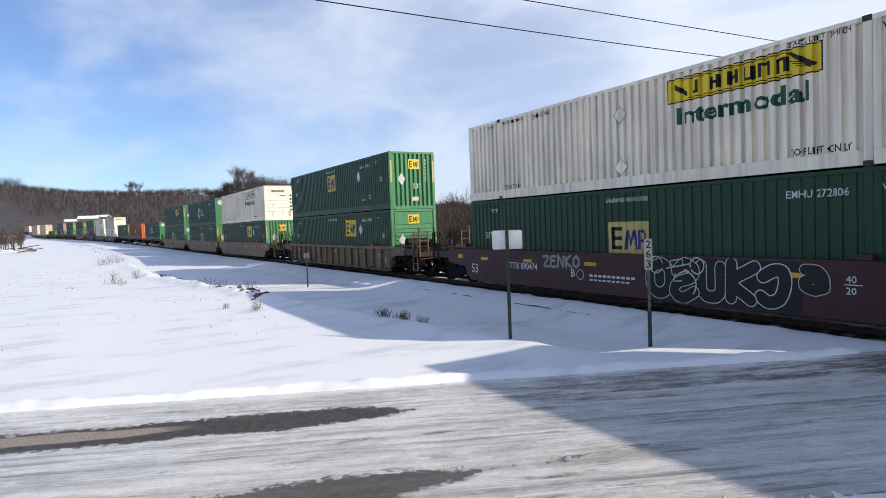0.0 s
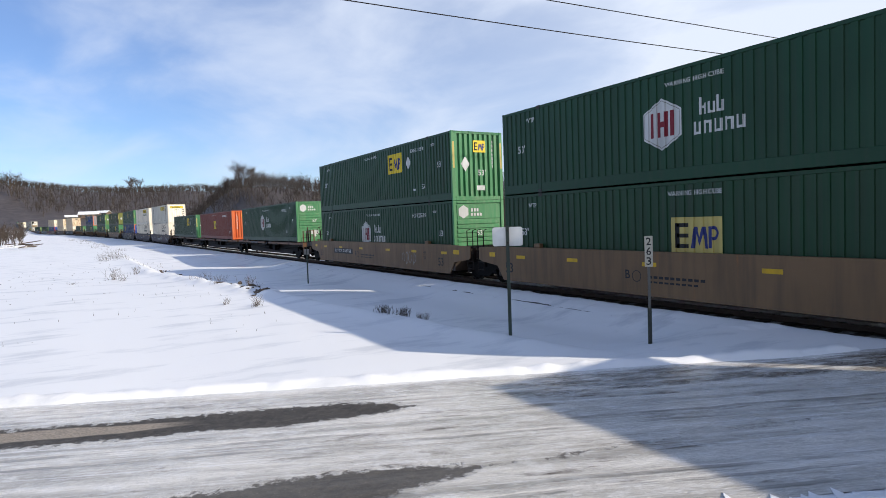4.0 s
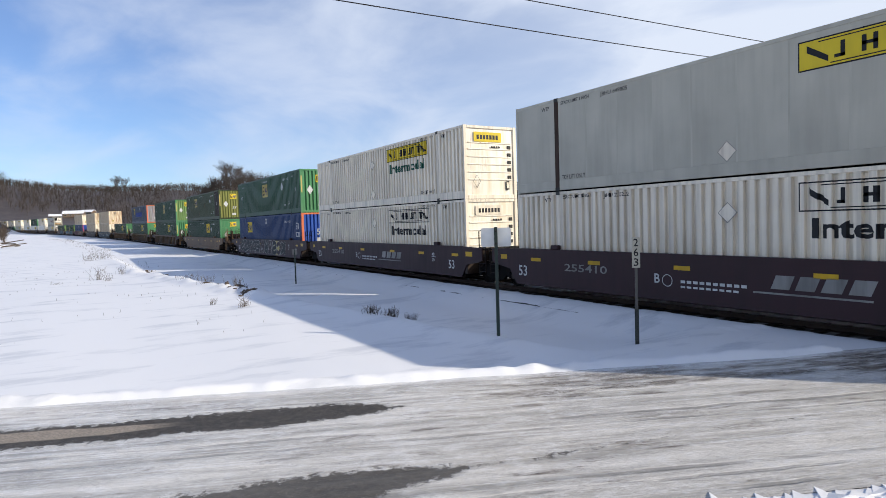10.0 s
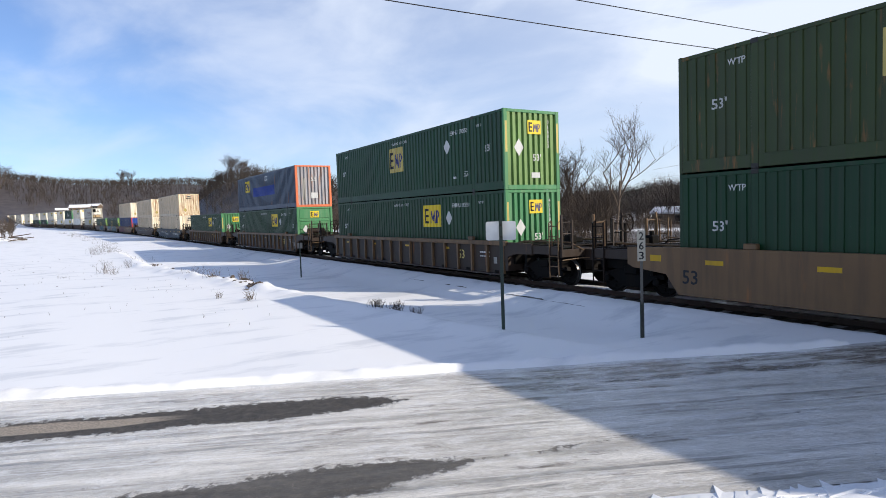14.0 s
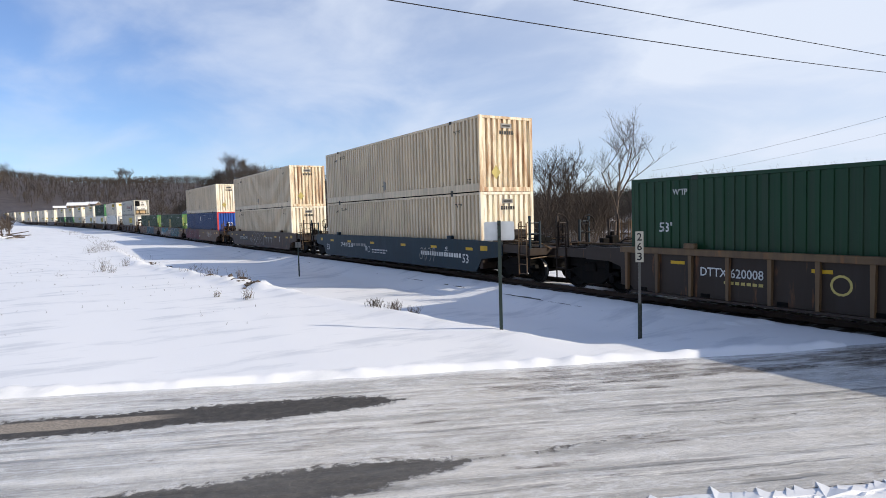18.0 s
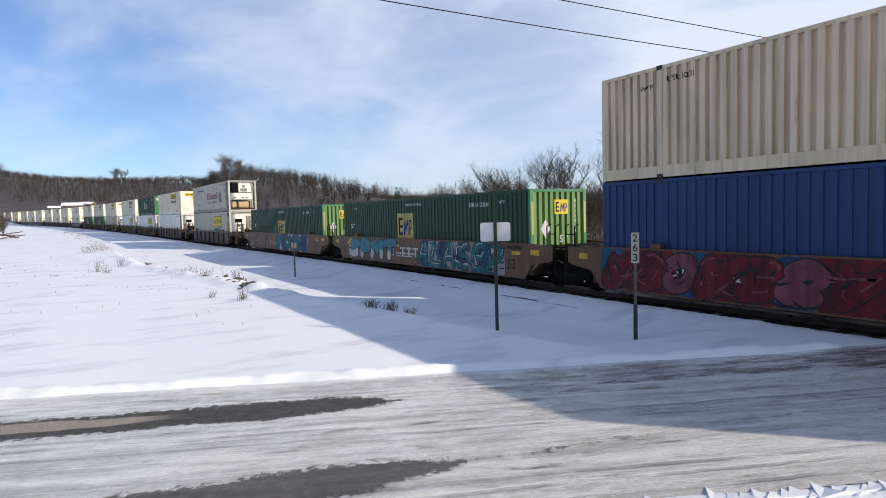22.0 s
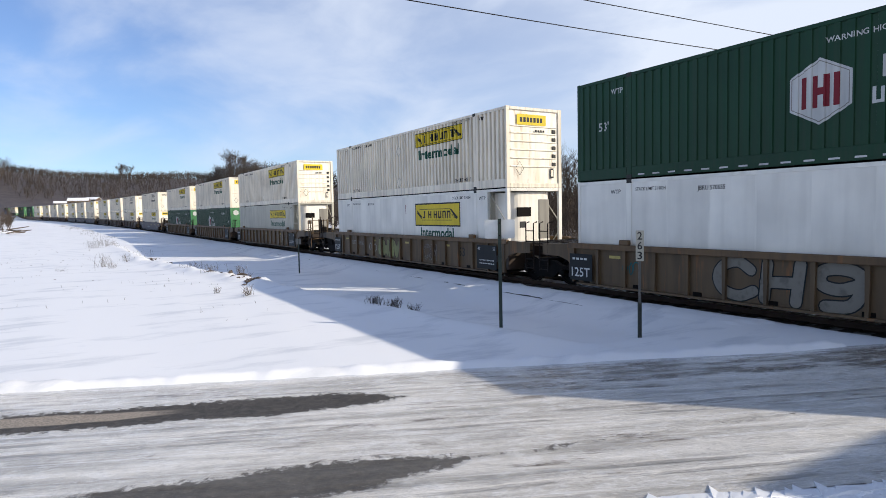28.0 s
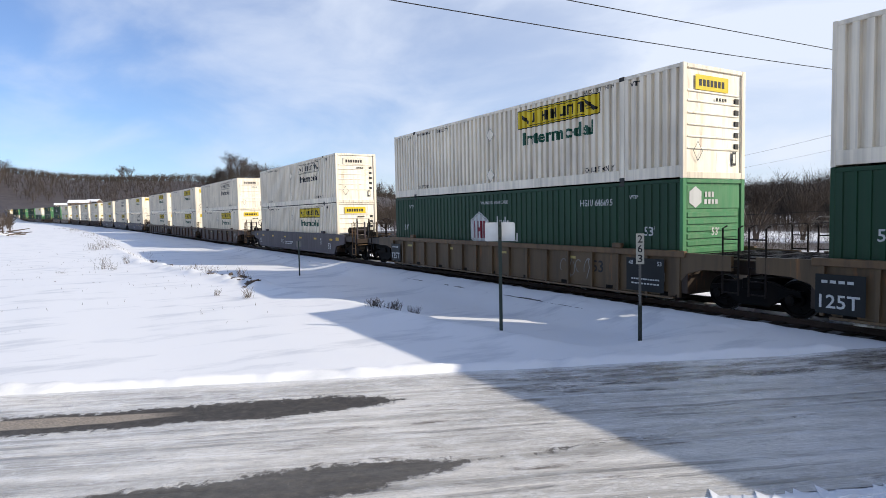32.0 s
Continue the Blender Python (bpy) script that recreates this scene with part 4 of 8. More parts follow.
def on_folds(sheet):
    return lambda u, w, layer: (u, -SIDE + 0.012 + fold_depth(u, sheet) - 0.0035 * layer, w)


def on_flat(u, w, layer):
    return (u, -SIDE + 0.012 - 0.0035 * layer, w)


def on_nose(u, w, layer):
    return (HALF - 0.016 + 0.0035 * layer, u, w)


def corrugated(k, sheet):
    def build(bm):
        f = FOLDS[sheet][k]
        lo = [bm.verts.new((x, -SIDE + 0.012 + d, 0.30)) for x, d in f]
        hi = [bm.verts.new((x, -SIDE + 0.012 + d, 2.80)) for x, d in f]
        for i in range(len(f) - 1):
            bm.faces.new((lo[i], lo[i + 1], hi[i + 1], hi[i]))
    return build


def flat_side(k):
    """Smooth sheet, plain on the side away from the road."""
    def build(bm):
        a, b, n = SECTIONS[k]
        box(bm, a, b, -SIDE + 0.012, -SIDE + 0.04, 0.17, 2.80)
    return build


def flat_sheets(k):
    """Where the smooth sheets of one section begin and end."""
    a, b, n = SECTIONS[k]
    n = max(1, round((b - a) / 1.22))
    return [(a + (b - a) * i / n, a + (b - a) * (i + 1) / n) for i in range(n)]


def nose_upright(bm):
    f = folds(-1.13, 1.13, 9)
    lo = [bm.verts.new((HALF - 0.02 - d, y, 0.17)) for y, d in f]
    hi = [bm.verts.new((HALF - 0.02 - d, y, 2.78)) for y, d in f]
    for i in range(len(f) - 1):
        bm.faces.new((lo[i], lo[i + 1], hi[i + 1], hi[i]))


def nose_sheet(bm):
    box(bm, HALF - 0.09, HALF - 0.055, -1.13, 1.13, 0.17, 2.78)


NOSE_RIBS = {"ribbed": [(2.12, 2.72, 0.028, 1.10)] + [(0.98 + i * 0.185, 1.105 + i * 0.185, 0.042, 1.02) for i in range(6)] + [(0.30, 0.86, 0.022, 1.10)],
             "plain": [(z, z + 0.05, 0.035, 1.05) for z in (0.75, 1.05, 1.35, 1.65, 1.95, 2.20)]}


def nose_rib(z0, z1, proud, reach):
    return lambda bm: box(bm, HALF - 0.056, HALF - 0.056 + proud, -1.09, reach, z0, z1, 0.010)


def hinge_block(bm):
    box(bm, HALF - 0.056, HALF - 0.014, 0.86, 1.02, 0.0, 0.14, 0.006)


def corner_post(bm):
    box(bm, -0.10, 0.0, -0.0, 0.16, 0.0, TALL, 0.012)


def lift_post(bm):
    box(bm, -0.085, 0.085, -0.002, 0.05, 0.0, TALL, 0.01)


def casting(bm):
    box(bm, -0.09, 0.09, -0.012, 0.15, 0.0, 0.118, 0.012)
    box(bm, -0.045, 0.045, -0.016, -0.010, 0.03, 0.085)


def top_rail(bm):
    box(bm, -HALF + 0.1, HALF - 0.1, -SIDE + 0.002, -SIDE + 0.08, 2.79, 2.885, 0.01)


def bottom_rail(bm):
    for k in range(3):
        a, b, n = SECTIONS[k]
        box(bm, a, b, -SIDE + 0.002, -SIDE + 0.09, 0.03, 0.33, 0.01)


def roof(bm):
    n = 40
    for i in range(n):
        a, b = -HALF + 0.05 + (LONG - 0.1) * i / n, -HALF + 0.05 + (LONG - 0.1) * (i + 1) / n
        m = a + (b - a) * 0.5
        quad(bm, (a, -SIDE + 0.06, 2.868), (m, -SIDE + 0.06, 2.868), (m, SIDE - 0.06, 2.868), (a, SIDE - 0.06, 2.868))
        quad(bm, (m, -SIDE + 0.06, 2.882), (b, -SIDE + 0.06, 2.882), (b, SIDE - 0.06, 2.882), (m, SIDE - 0.06, 2.882))
        for x in (m, b):
            quad(bm, (x, -SIDE + 0.06, 2.868), (x, SIDE - 0.06, 2.868), (x, SIDE - 0.06, 2.882), (x, -SIDE + 0.06, 2.882))


def floor_frame(bm):
    quad(bm, (-HALF + 0.05, -SIDE + 0.06, 0.15), (-HALF + 0.05, SIDE - 0.06, 0.15), (HALF - 0.05, SIDE - 0.06, 0.15), (HALF - 0.05, -SIDE + 0.06, 0.15))
    for i in range(20):
        x = -HALF + 0.4 + i * (LONG - 0.8) / 19
        box(bm, x - 0.05, x + 0.05, -SIDE + 0.08, SIDE - 0.08, 0.05, 0.15)


def nose_header(bm):
    box(bm, HALF - 0.10, HALF - 0.004, -1.135, 1.135, 2.78, 2.89, 0.012)


def nose_sill(bm):
    box(bm, HALF - 0.10, HALF - 0.004, -1.135, 1.135, 0.0, 0.17, 0.012)


def door_leaf(bm):
    box(bm, -HALF + 0.02, -HALF + 0.06, 0.01, 1.14, 0.15, 2.80, 0.01)
    for y in (0.25, 0.85):
        tube(bm, [(-HALF - 0.0, y, 0.08), (-HALF - 0.0, y, 2.84)], 0.018, 6)
        for z in (0.5, 1.2, 2.4):
            box(bm, -HALF - 0.02, -HALF + 0.02, y - 0.05, y + 0.05, z, z + 0.06)


def rear_header(bm):
    box(bm, -HALF + 0.004, -HALF + 0.10, -1.135, 1.135, 2.80, 2.89, 0.012)


def rear_sill(bm):
    box(bm, -HALF + 0.004, -HALF + 0.10, -1.135, 1.135, 0.0, 0.15, 0.012)


HALF_TURN = pose(0, 0, 0, 0, 0, 180)
MIRROR = Matrix.Diagonal((1, -1, 1, 1))


def logo_square(mk, u, w, wide=1.48, high=0.94, ground="logo_yellow", ink="logo_black"):
    """The yellow square mark with dark block shapes."""
    mk.begin("logo")
    mk.rect(u, u + wide, w, w + high, M[ground])
    a, b = u + wide * 0.10, w + high * 0.16
    h = high * 0.68
    for k in (0.0, 0.42, 0.84):
        mk.rect(a, a + wide * 0.24, b + h * k, b + h * k + h * 0.16, M[ink], 2)
    mk.rect(a - wide * 0.02, a + wide * 0.07, b, b + h, M[ink], 2)
    c = u + wide * 0.40
    mk.poly([(c, b), (c + wide * 0.07, b), (c + wide * 0.10, b + h * 0.55), (c + wide * 0.17, b + h * 0.1), (c + wide * 0.24, b + h * 0.55),
             (c + wide * 0.27, b), (c + wide * 0.34, b), (c + wide * 0.28, b + h * 0.85), (c + wide * 0.22, b + h * 0.85),
             (c + wide * 0.17, b + h * 0.45), (c + wide * 0.12, b + h * 0.85), (c + wide * 0.06, b + h * 0.85)], M["logo_navy"], 2)
    d = u + wide * 0.745
    mk.rect(d, d + wide * 0.062, b + h * 0.02, b + h * 0.86, M["logo_navy"], 2)
    bowl = [(d + wide * (0.066 + 0.10 * math.sin(a)), b + h * (0.60 + 0.22 * math.cos(a))) for a in [math.pi * k / 8 for k in range(9)]]
    mk.stroke(bowl, wide * 0.055, M["logo_navy"], 2.4)
    mk.end()


def logo_hexagon(mk, u, w, wide=1.24, high=1.36):
    """White hexagon with red bars, and a block of white lettering shapes beside it."""
    def hexa(cx, cy, sx, sy):
        return [(cx, cy - sy), (cx + sx, cy - sy * 0.5), (cx + sx, cy + sy * 0.5), (cx, cy + sy), (cx - sx, cy + sy * 0.5), (cx - sx, cy - sy * 0.5)]
    cx, cy = u + wide / 2, w + high / 2
    mk.begin("logo")
    mk.poly(hexa(cx, cy, wide / 2, high / 2), M["letters"])
    for x in (-0.30, -0.12, 0.06, 0.22):
        mk.rect(cx + wide * x, cx + wide * (x + 0.09), cy - high * 0.24, cy + high * 0.24, M["logo_red"], 2)
    mk.rect(cx - wide * 0.12, cx + wide * 0.15, cy - high * 0.055, cy + high * 0.055, M["logo_red"], 2.5)
    mk.stroke(hexa(cx, cy, wide * 0.455, high * 0.455) + hexa(cx, cy, wide * 0.455, high * 0.455)[:1], 0.02, M["worn_letters"], 2)
    mk.begin("logo_block")
    a = u + wide + 0.32
    for i, (x, h) in enumerate(((0.10, 0.42), (0.34, 0.28), (0.58, 0.40))):
        mk.rect(a + x + 0.10, a + x + 0.16, cy + 0.07, cy + 0.07 + h, M["letters"])
        mk.rect(a + x + 0.22, a + x + 0.28, cy + 0.07, cy + 0.34, M["letters"])
        mk.rect(a + x + 0.10, a + x + 0.28, cy + (0.22 if i == 0 else 0.07), cy + (0.28 if i == 0 else 0.13), M["letters"], 1.5)
    for i in range(5):
        x = a + 0.02 + i * 0.29
        mk.rect(x, x + 0.065, cy - 0.40, cy - 0.08, M["letters"])
        mk.rect(x + 0.16, x + 0.22, cy - 0.40, cy - 0.10, M["letters"])
        mk.rect(x, x + 0.22, cy - (0.16 if i % 2 else 0.40), cy - (0.10 if i % 2 else 0.34), M["letters"], 1.5)
    mk.end()


def logo_banner(mk, u, w, wide=3.80, high=0.56, ground="logo_yellow", framed=False):
    """Yellow scroll with a dark row of block shapes."""
    mk.begin("logo")
    if framed:
        mk.rect(u - 0.06, u + wide + 0.06, w - 0.22, w + high + 0.22, M["logo_black"])
        mk.rect(u, u + wide, w - 0.16, w + high + 0.16, M[ground], 2)
    else:
        mk.rect(u - 0.03, u + wide + 0.03, w - 0.03, w + high + 0.03, M["logo_black"])
        mk.rect(u, u + wide, w, w + high, M[ground], 2)
    ink = M["logo_black"]
    mk.poly([(u + wide * 0.04, w + high * 0.86), (u + wide * 0.04, w + high * 0.60), (u + wide * 0.15, w + high * 0.14), (u + wide * 0.15, w + high * 0.36)], ink, 3)
    mk.poly([(u + wide * 0.80, w + high * 0.92), (u + wide * 0.83, w + high * 0.92), (u + wide * 0.97, w + high * 0.30), (u + wide * 0.94, w + high * 0.16)], ink, 3)
    for k in range(3):
        mk.stroke([(u + wide * (0.80 + 0.03 * k), w + high * (0.62 - 0.14 * k)), (u + wide * 0.93, w + high * (0.36 - 0.06 * k))], 0.018, ink, 3)
    mk.rect(u + wide * 0.16, u + wide * 0.84, w + high * 0.06, w + high * 0.10, ink, 3)
    mk.rect(u + wide * 0.10, u + wide * 0.80, w + high * 0.90, w + high * 0.94, ink, 3)
    # six block shapes in a row
    for i, x in enumerate((0.21, 0.31, 0.44, 0.54, 0.64, 0.74)):
        a, h0, h1 = u + wide * x, w + high * 0.22, w + high * 0.78
        mk.rect(a, a + wide * 0.022, h0, h1, ink, 3)
        if i != 0:
            mk.rect(a + wide * 0.052, a + wide * 0.074, h0, h1, ink, 3)
        t = (0.22, 0.44, 0.44, 0.22, 0.66, 0.66)[i]
        mk.rect(a - (wide * 0.03 if i == 0 else 0), a + wide * 0.074 * (0.3 if i == 0 else 1), w + high * t, w + high * (t + 0.12), ink, 3)
    mk.end()


def side_marks(kind, number, seed):
    """All that is painted on a container's side."""
    mk = Marks()
    mk.plates = Marks()
    rnd = random.Random(seed)
    L, B = M["letters"], M["black_letters"]
    if kind in ("emp", "emp_low", "olive", "emp_old"):
        if seed == 40:
            logo_square(mk, -1.62, 1.0, 1.5, 1.2, ground="pale_yellow")
        elif kind == "emp_low":
            logo_square(mk, -0.80, 1.02, ground="pale_yellow")
        elif kind == "olive":
            logo_square(mk, -3.55, 1.52, 1.30, 0.90, ground="pale_yellow")
        elif kind == "emp_old":
            logo_square(mk, -1.20, 1.25, 1.45, 1.15, ground="pale_yellow")
        elif number.endswith("264615"):
            logo_square(mk, -0.68, 1.40, 1.35, 0.98, ground="pale_yellow")
        else:
            logo_square(mk, 2.01, 1.56)
        mk.text("WARNING HIGH CUBE", -0.92, 2.52, 0.12, L, 1.6)
        if kind != "emp_low":
            mk.plates.poly([(4.14, 1.66), (4.22, 1.66), (4.40, 1.89), (4.40, 1.97), (4.22, 2.20), (4.14, 2.20), (3.96, 1.97), (3.96, 1.89)], L)
        mk.text(number, 4.45, 2.36, 0.16, L, 1.26)
        mk.text("WTP", 6.30, 2.44, 0.11, L)
        mk.text("53'", 6.83, 1.48 if kind != "emp_low" else 0.62, 0.24, L)
        mk.text("DA", 5.42, 0.64, 0.14, L)
        mk.rect(5.42, 5.64, 0.82, 0.84, L)
        mk.rect(4.58, 4.80, 0.60, 0.69, L)
        mk.text("53'", -7.15, 1.48, 0.24, L)
        mk.text("WTP", -6.75, 2.42, 0.15, L)
    elif kind == "hub":
        logo_hexagon(mk, -1.67, 0.82)
        if seed == 49:
            for i in range(24):
                mk.plates.rect(-5.75 + i * 0.49, -5.53 + i * 0.49, 0.085, 0.125, L, 4.5, "reflector_tape")
        mk.text("WARNING HIGH CUBE", -0.95, 2.44, 0.11, L, 1.7)
        mk.text(number, 4.40, 2.26, 0.19, L, 1.28)
        mk.text("WTP", 6.30, 2.42, 0.10, L)
        mk.text("53'", 6.82, 1.42, 0.24, L)
        mk.text("DA", 5.42, 0.66, 0.14, L)
        mk.rect(5.42, 5.64, 0.84, 0.86, L)
        mk.text("53'", -7.2, 1.42, 0.24, L)
        mk.text("WTP", -6.75, 2.40, 0.15, L)
    elif kind == "orange":
        logo_square(mk, -0.62, 1.10, 1.28, 0.84)
        mk.text("WARNING HIGH CUBE", -0.92, 2.52, 0.10, L, 1.6)
        mk.rect(3.95, 5.60, 2.31, 2.52, L)
        mk.text(number, 4.02, 2.35, 0.13, M["orange"], 1.5, 2)
        mk.text("53'", 6.75, 0.62, 0.22, L)
        mk.text("53'", -7.2, 0.62, 0.22, L)
    elif kind == "blue":
        logo_square(mk, -5.52, 1.60, 1.36, 0.86)
        mk.rect(-0.35, 0.12, 2.28, 2.66, L)
        mk.bars(-0.28, 0.06, 2.34, 0.24, M["blue"], 3, 2)
        mk.text(number, 4.45, 2.28, 0.14, L, 1.3)
        mk.text("53", 6.85, 1.82, 0.42, L)
        mk.rect(6.80, 7.55, 1.30, 1.62, L)
        mk.bars(6.88, 7.50, 1.36, 0.20, M["blue"], 4, 2)
    elif kind == "blue_plain":
        mk.rect(-0.30, 0.10, 2.05, 2.50, L)
        mk.text(number, 3.90, 2.20, 0.13, L, 1.3)
        mk.bars(1.60, 2.60, 2.56, 0.09, L, 4)
    elif kind == "grey_blue":
        logo_square(mk, -5.52, 1.60, 1.50, 0.94)
        mk.rect(-3.10, 3.10, 1.12, 1.86, M["blue_stripe"])
        mk.rect(0.60, 1.35, 2.28, 2.62, L)
        mk.bars(0.68, 1.28, 2.34, 0.22, M["grey_blue"], 4, 2)
    elif kind in ("jb", "jb_grey", "jb_plain"):
        ground = {"jb": "logo_yellow", "jb_grey": "white", "jb_plain": "logo_yellow"}[kind]
        logo_banner(mk, 1.42, 2.07, ground=ground)
        if kind != "jb_plain":
            mk.text("Intermodal", 1.66, 1.50, 0.40, M["logo_green"] if kind == "jb" else B, 3.30)
        mk.text("TOP LIFT ONLY", 4.52, 0.36, 0.15, B, 1.27)
        mk.text("STACK LIMIT 3 HIGH", 4.50, 2.68, 0.11, B, 1.28)
        mk.text("WTP", 6.30, 2.58, 0.13, B)
        mk.text("TOP LIFT ONLY", -5.85, 0.36, 0.13, B, 1.0)
        mk.text("STACK LIMIT 3 HIGH", -5.85, 2.66, 0.10, B, 1.2)
        mk.text(number, -4.20, 2.62, 0.11, B, 1.0)
        mk.text("WTP", -6.75, 2.58, 0.12, B)
        for w in (2.07, 0.60) if kind != "jb_plain" else (0.60,):
            s = 0.24
            ring = [(-0.25 + dx * s, w + dy * s) for dx, dy in ((0, -1), (1, 0), (0, 1), (-1, 0), (0, -1))]
            mk.plates.poly(ring[:4], M["white"])
            mk.plates.stroke(ring, 0.022, M["worn_letters"], 2)
    elif kind in ("jb_reefer", "white_reefer"):
        if kind == "jb_reefer":
            logo_banner(mk, 1.30, 1.70, 3.62, 0.56, framed=True)
            mk.text("Intermodal", 1.72, 1.02, 0.40, M["logo_green"], 2.75)
        mk.text("STACK LIMIT 3 HIGH", 4.42, 2.58, 0.11, B, 1.30)
        mk.text("WTP", 6.30, 2.50, 0.14, B)
        mk.text(number, -3.9, 2.50, 0.11, B, 0.75)
        mk.text("STACK LIMIT 3 HIGH", -5.85, 2.56, 0.09, B, 1.0)
        mk.text("WTP", -6.75, 2.50, 0.12, B)
        mk.rect(0.30, 0.34, 2.05, 2.45, M["logo_red"])
    elif kind == "jb_reefer_small":
        logo_banner(mk, 1.42, 1.88)
        mk.text("Intermodal", 1.66, 1.28, 0.40, M["logo_green"], 3.30)
        mk.text("STACK LIMIT 3 HIGH", 4.42, 2.58, 0.11, B, 1.30)
        mk.text("WTP", 6.30, 2.50, 0.14, B)
    elif kind == "crest":
        mk.text("GLOBAL TRANSPORTATION", -0.80, 0.90, 0.24, B, 4.3)
        red = M["logo_red"]
        mk.begin("logo_block")
        for i, (x, w_) in enumerate(((-0.95, 0.44), (-0.42, 0.10), (-0.22, 0.46), (0.32, 0.10), (0.52, 0.46), (1.08, 0.40), (1.56, 0.40), (2.02, 0.22), (2.32, 0.40), (2.80, 0.40), (3.26, 0.42))):
            tall = (0.62, 0.12, 0.62, 0.12, 0.62, 0.44, 0.44, 0.56, 0.44, 0.44, 0.64)[i]
            mk.rect(x, x + w_ * 0.34, 1.36, 1.36 + tall, red)
            mk.rect(x + w_ * 0.62, x + w_, 1.36, 1.36 + tall * 0.86, red)
            mk.poly([(x, 1.36), (x + w_, 1.36), (x + w_ * 0.8, 1.46), (x + w_ * 0.1, 1.46)], B, 2)
            if tall > 0.2:
                mk.poly([(x - 0.03, 1.30 + tall * 0.84), (x + w_ * 0.5, 1.36 + tall), (x + w_ + 0.02, 1.32 + tall * 0.84), (x + w_ * 0.5, 1.26 + tall * 0.84)], red, 3)
        mk.begin("crest")
        mk.poly([(4.40, 1.62), (5.08, 1.62), (5.08, 1.10), (4.74, 0.86), (4.40, 1.10)], M["logo_navy"])
        for i in range(3):
            mk.rect(4.50, 4.68, 1.12 + i * 0.16, 1.20 + i * 0.16, M["pale_yellow"], 2)
            mk.rect(4.80, 4.98, 1.12 + i * 0.16, 1.20 + i * 0.16, M["pale_yellow"], 2)
        for sgn in (-1, 1):
            mk.poly([(4.74 + sgn * 0.36, 1.05), (4.74 + sgn * 0.52, 1.10), (4.74 + sgn * 0.56, 1.70), (4.74 + sgn * 0.44, 2.02), (4.74 + sgn * 0.30, 1.72)], M["maroon"])
            mk.poly([(4.74 + sgn * 0.34, 0.92), (4.74 + sgn * 0.56, 0.98), (4.74 + sgn * 0.50, 1.22), (4.74 + sgn * 0.36, 1.12)], M["maroon"], 1.5)
        mk.poly([(4.44, 1.64), (5.04, 1.64), (5.00, 1.86), (4.74, 2.00), (4.48, 1.86)], M["maroon"])
        mk.poly([(4.62, 1.66), (4.86, 1.66), (4.84, 1.90), (4.64, 1.90)], M["worn_letters"], 2)
        mk.poly([(4.60, 2.02), (4.88, 2.00), (4.92, 2.20), (4.78, 2.40), (4.62, 2.26)], M["pale_yellow"])
        mk.end()
        mk.bars(-5.55, -2.45, 2.30, 0.17, M["logo_navy"], 9)
        mk.bars(-5.55, -2.6, 2.18, 0.05, M["worn_letters"], 16)
        mk.bars(-5.50, -4.0, 0.84, 0.10, B, 11)
        mk.text("STACK LIMIT 3 HIGH", 4.42, 2.60, 0.12, B, 1.36)
        mk.text("TOP LIFT ONLY", 4.55, 0.32, 0.16, B, 1.25)
        mk.text("WTP", 6.52, 2.46, 0.18, B)
        mk.rect(6.32, 6.37, 2.40, 2.62, B)
        mk.poly([(6.24, 2.60), (6.45, 2.60), (6.345, 2.74)], B)
        mk.text("TARE WEIGHT", 6.42, 2.02, 0.12, B, 0.98)
        mk.text("(LB) 13230", 6.48, 1.84, 0.12, B, 0.85)
        mk.text("53'", 7.10, 0.40, 0.16, M["worn_letters"])
        mk.text("TOP LIFT ONLY", -5.85, 0.34, 0.12, B, 0.95)
    elif kind in ("beige", "cream"):
        mk.text(number, -5.85, 2.44, 0.14, B, 0.80)
        mk.text("WTP", -6.72, 2.32, 0.14, B)
        mk.text("WTP", 6.28, 2.32, 0.16, B)
        mk.text("53'", 7.20, 0.36, 0.16, B)
        mk.poly([(-0.20, 0.36), (0.02, 0.64), (-0.20, 0.92), (-0.42, 0.64)], M["worn_letters"])
        mk.bars(6.35, 6.75, 0.22, 0.10, M["pale_yellow"], 2)
    return mk


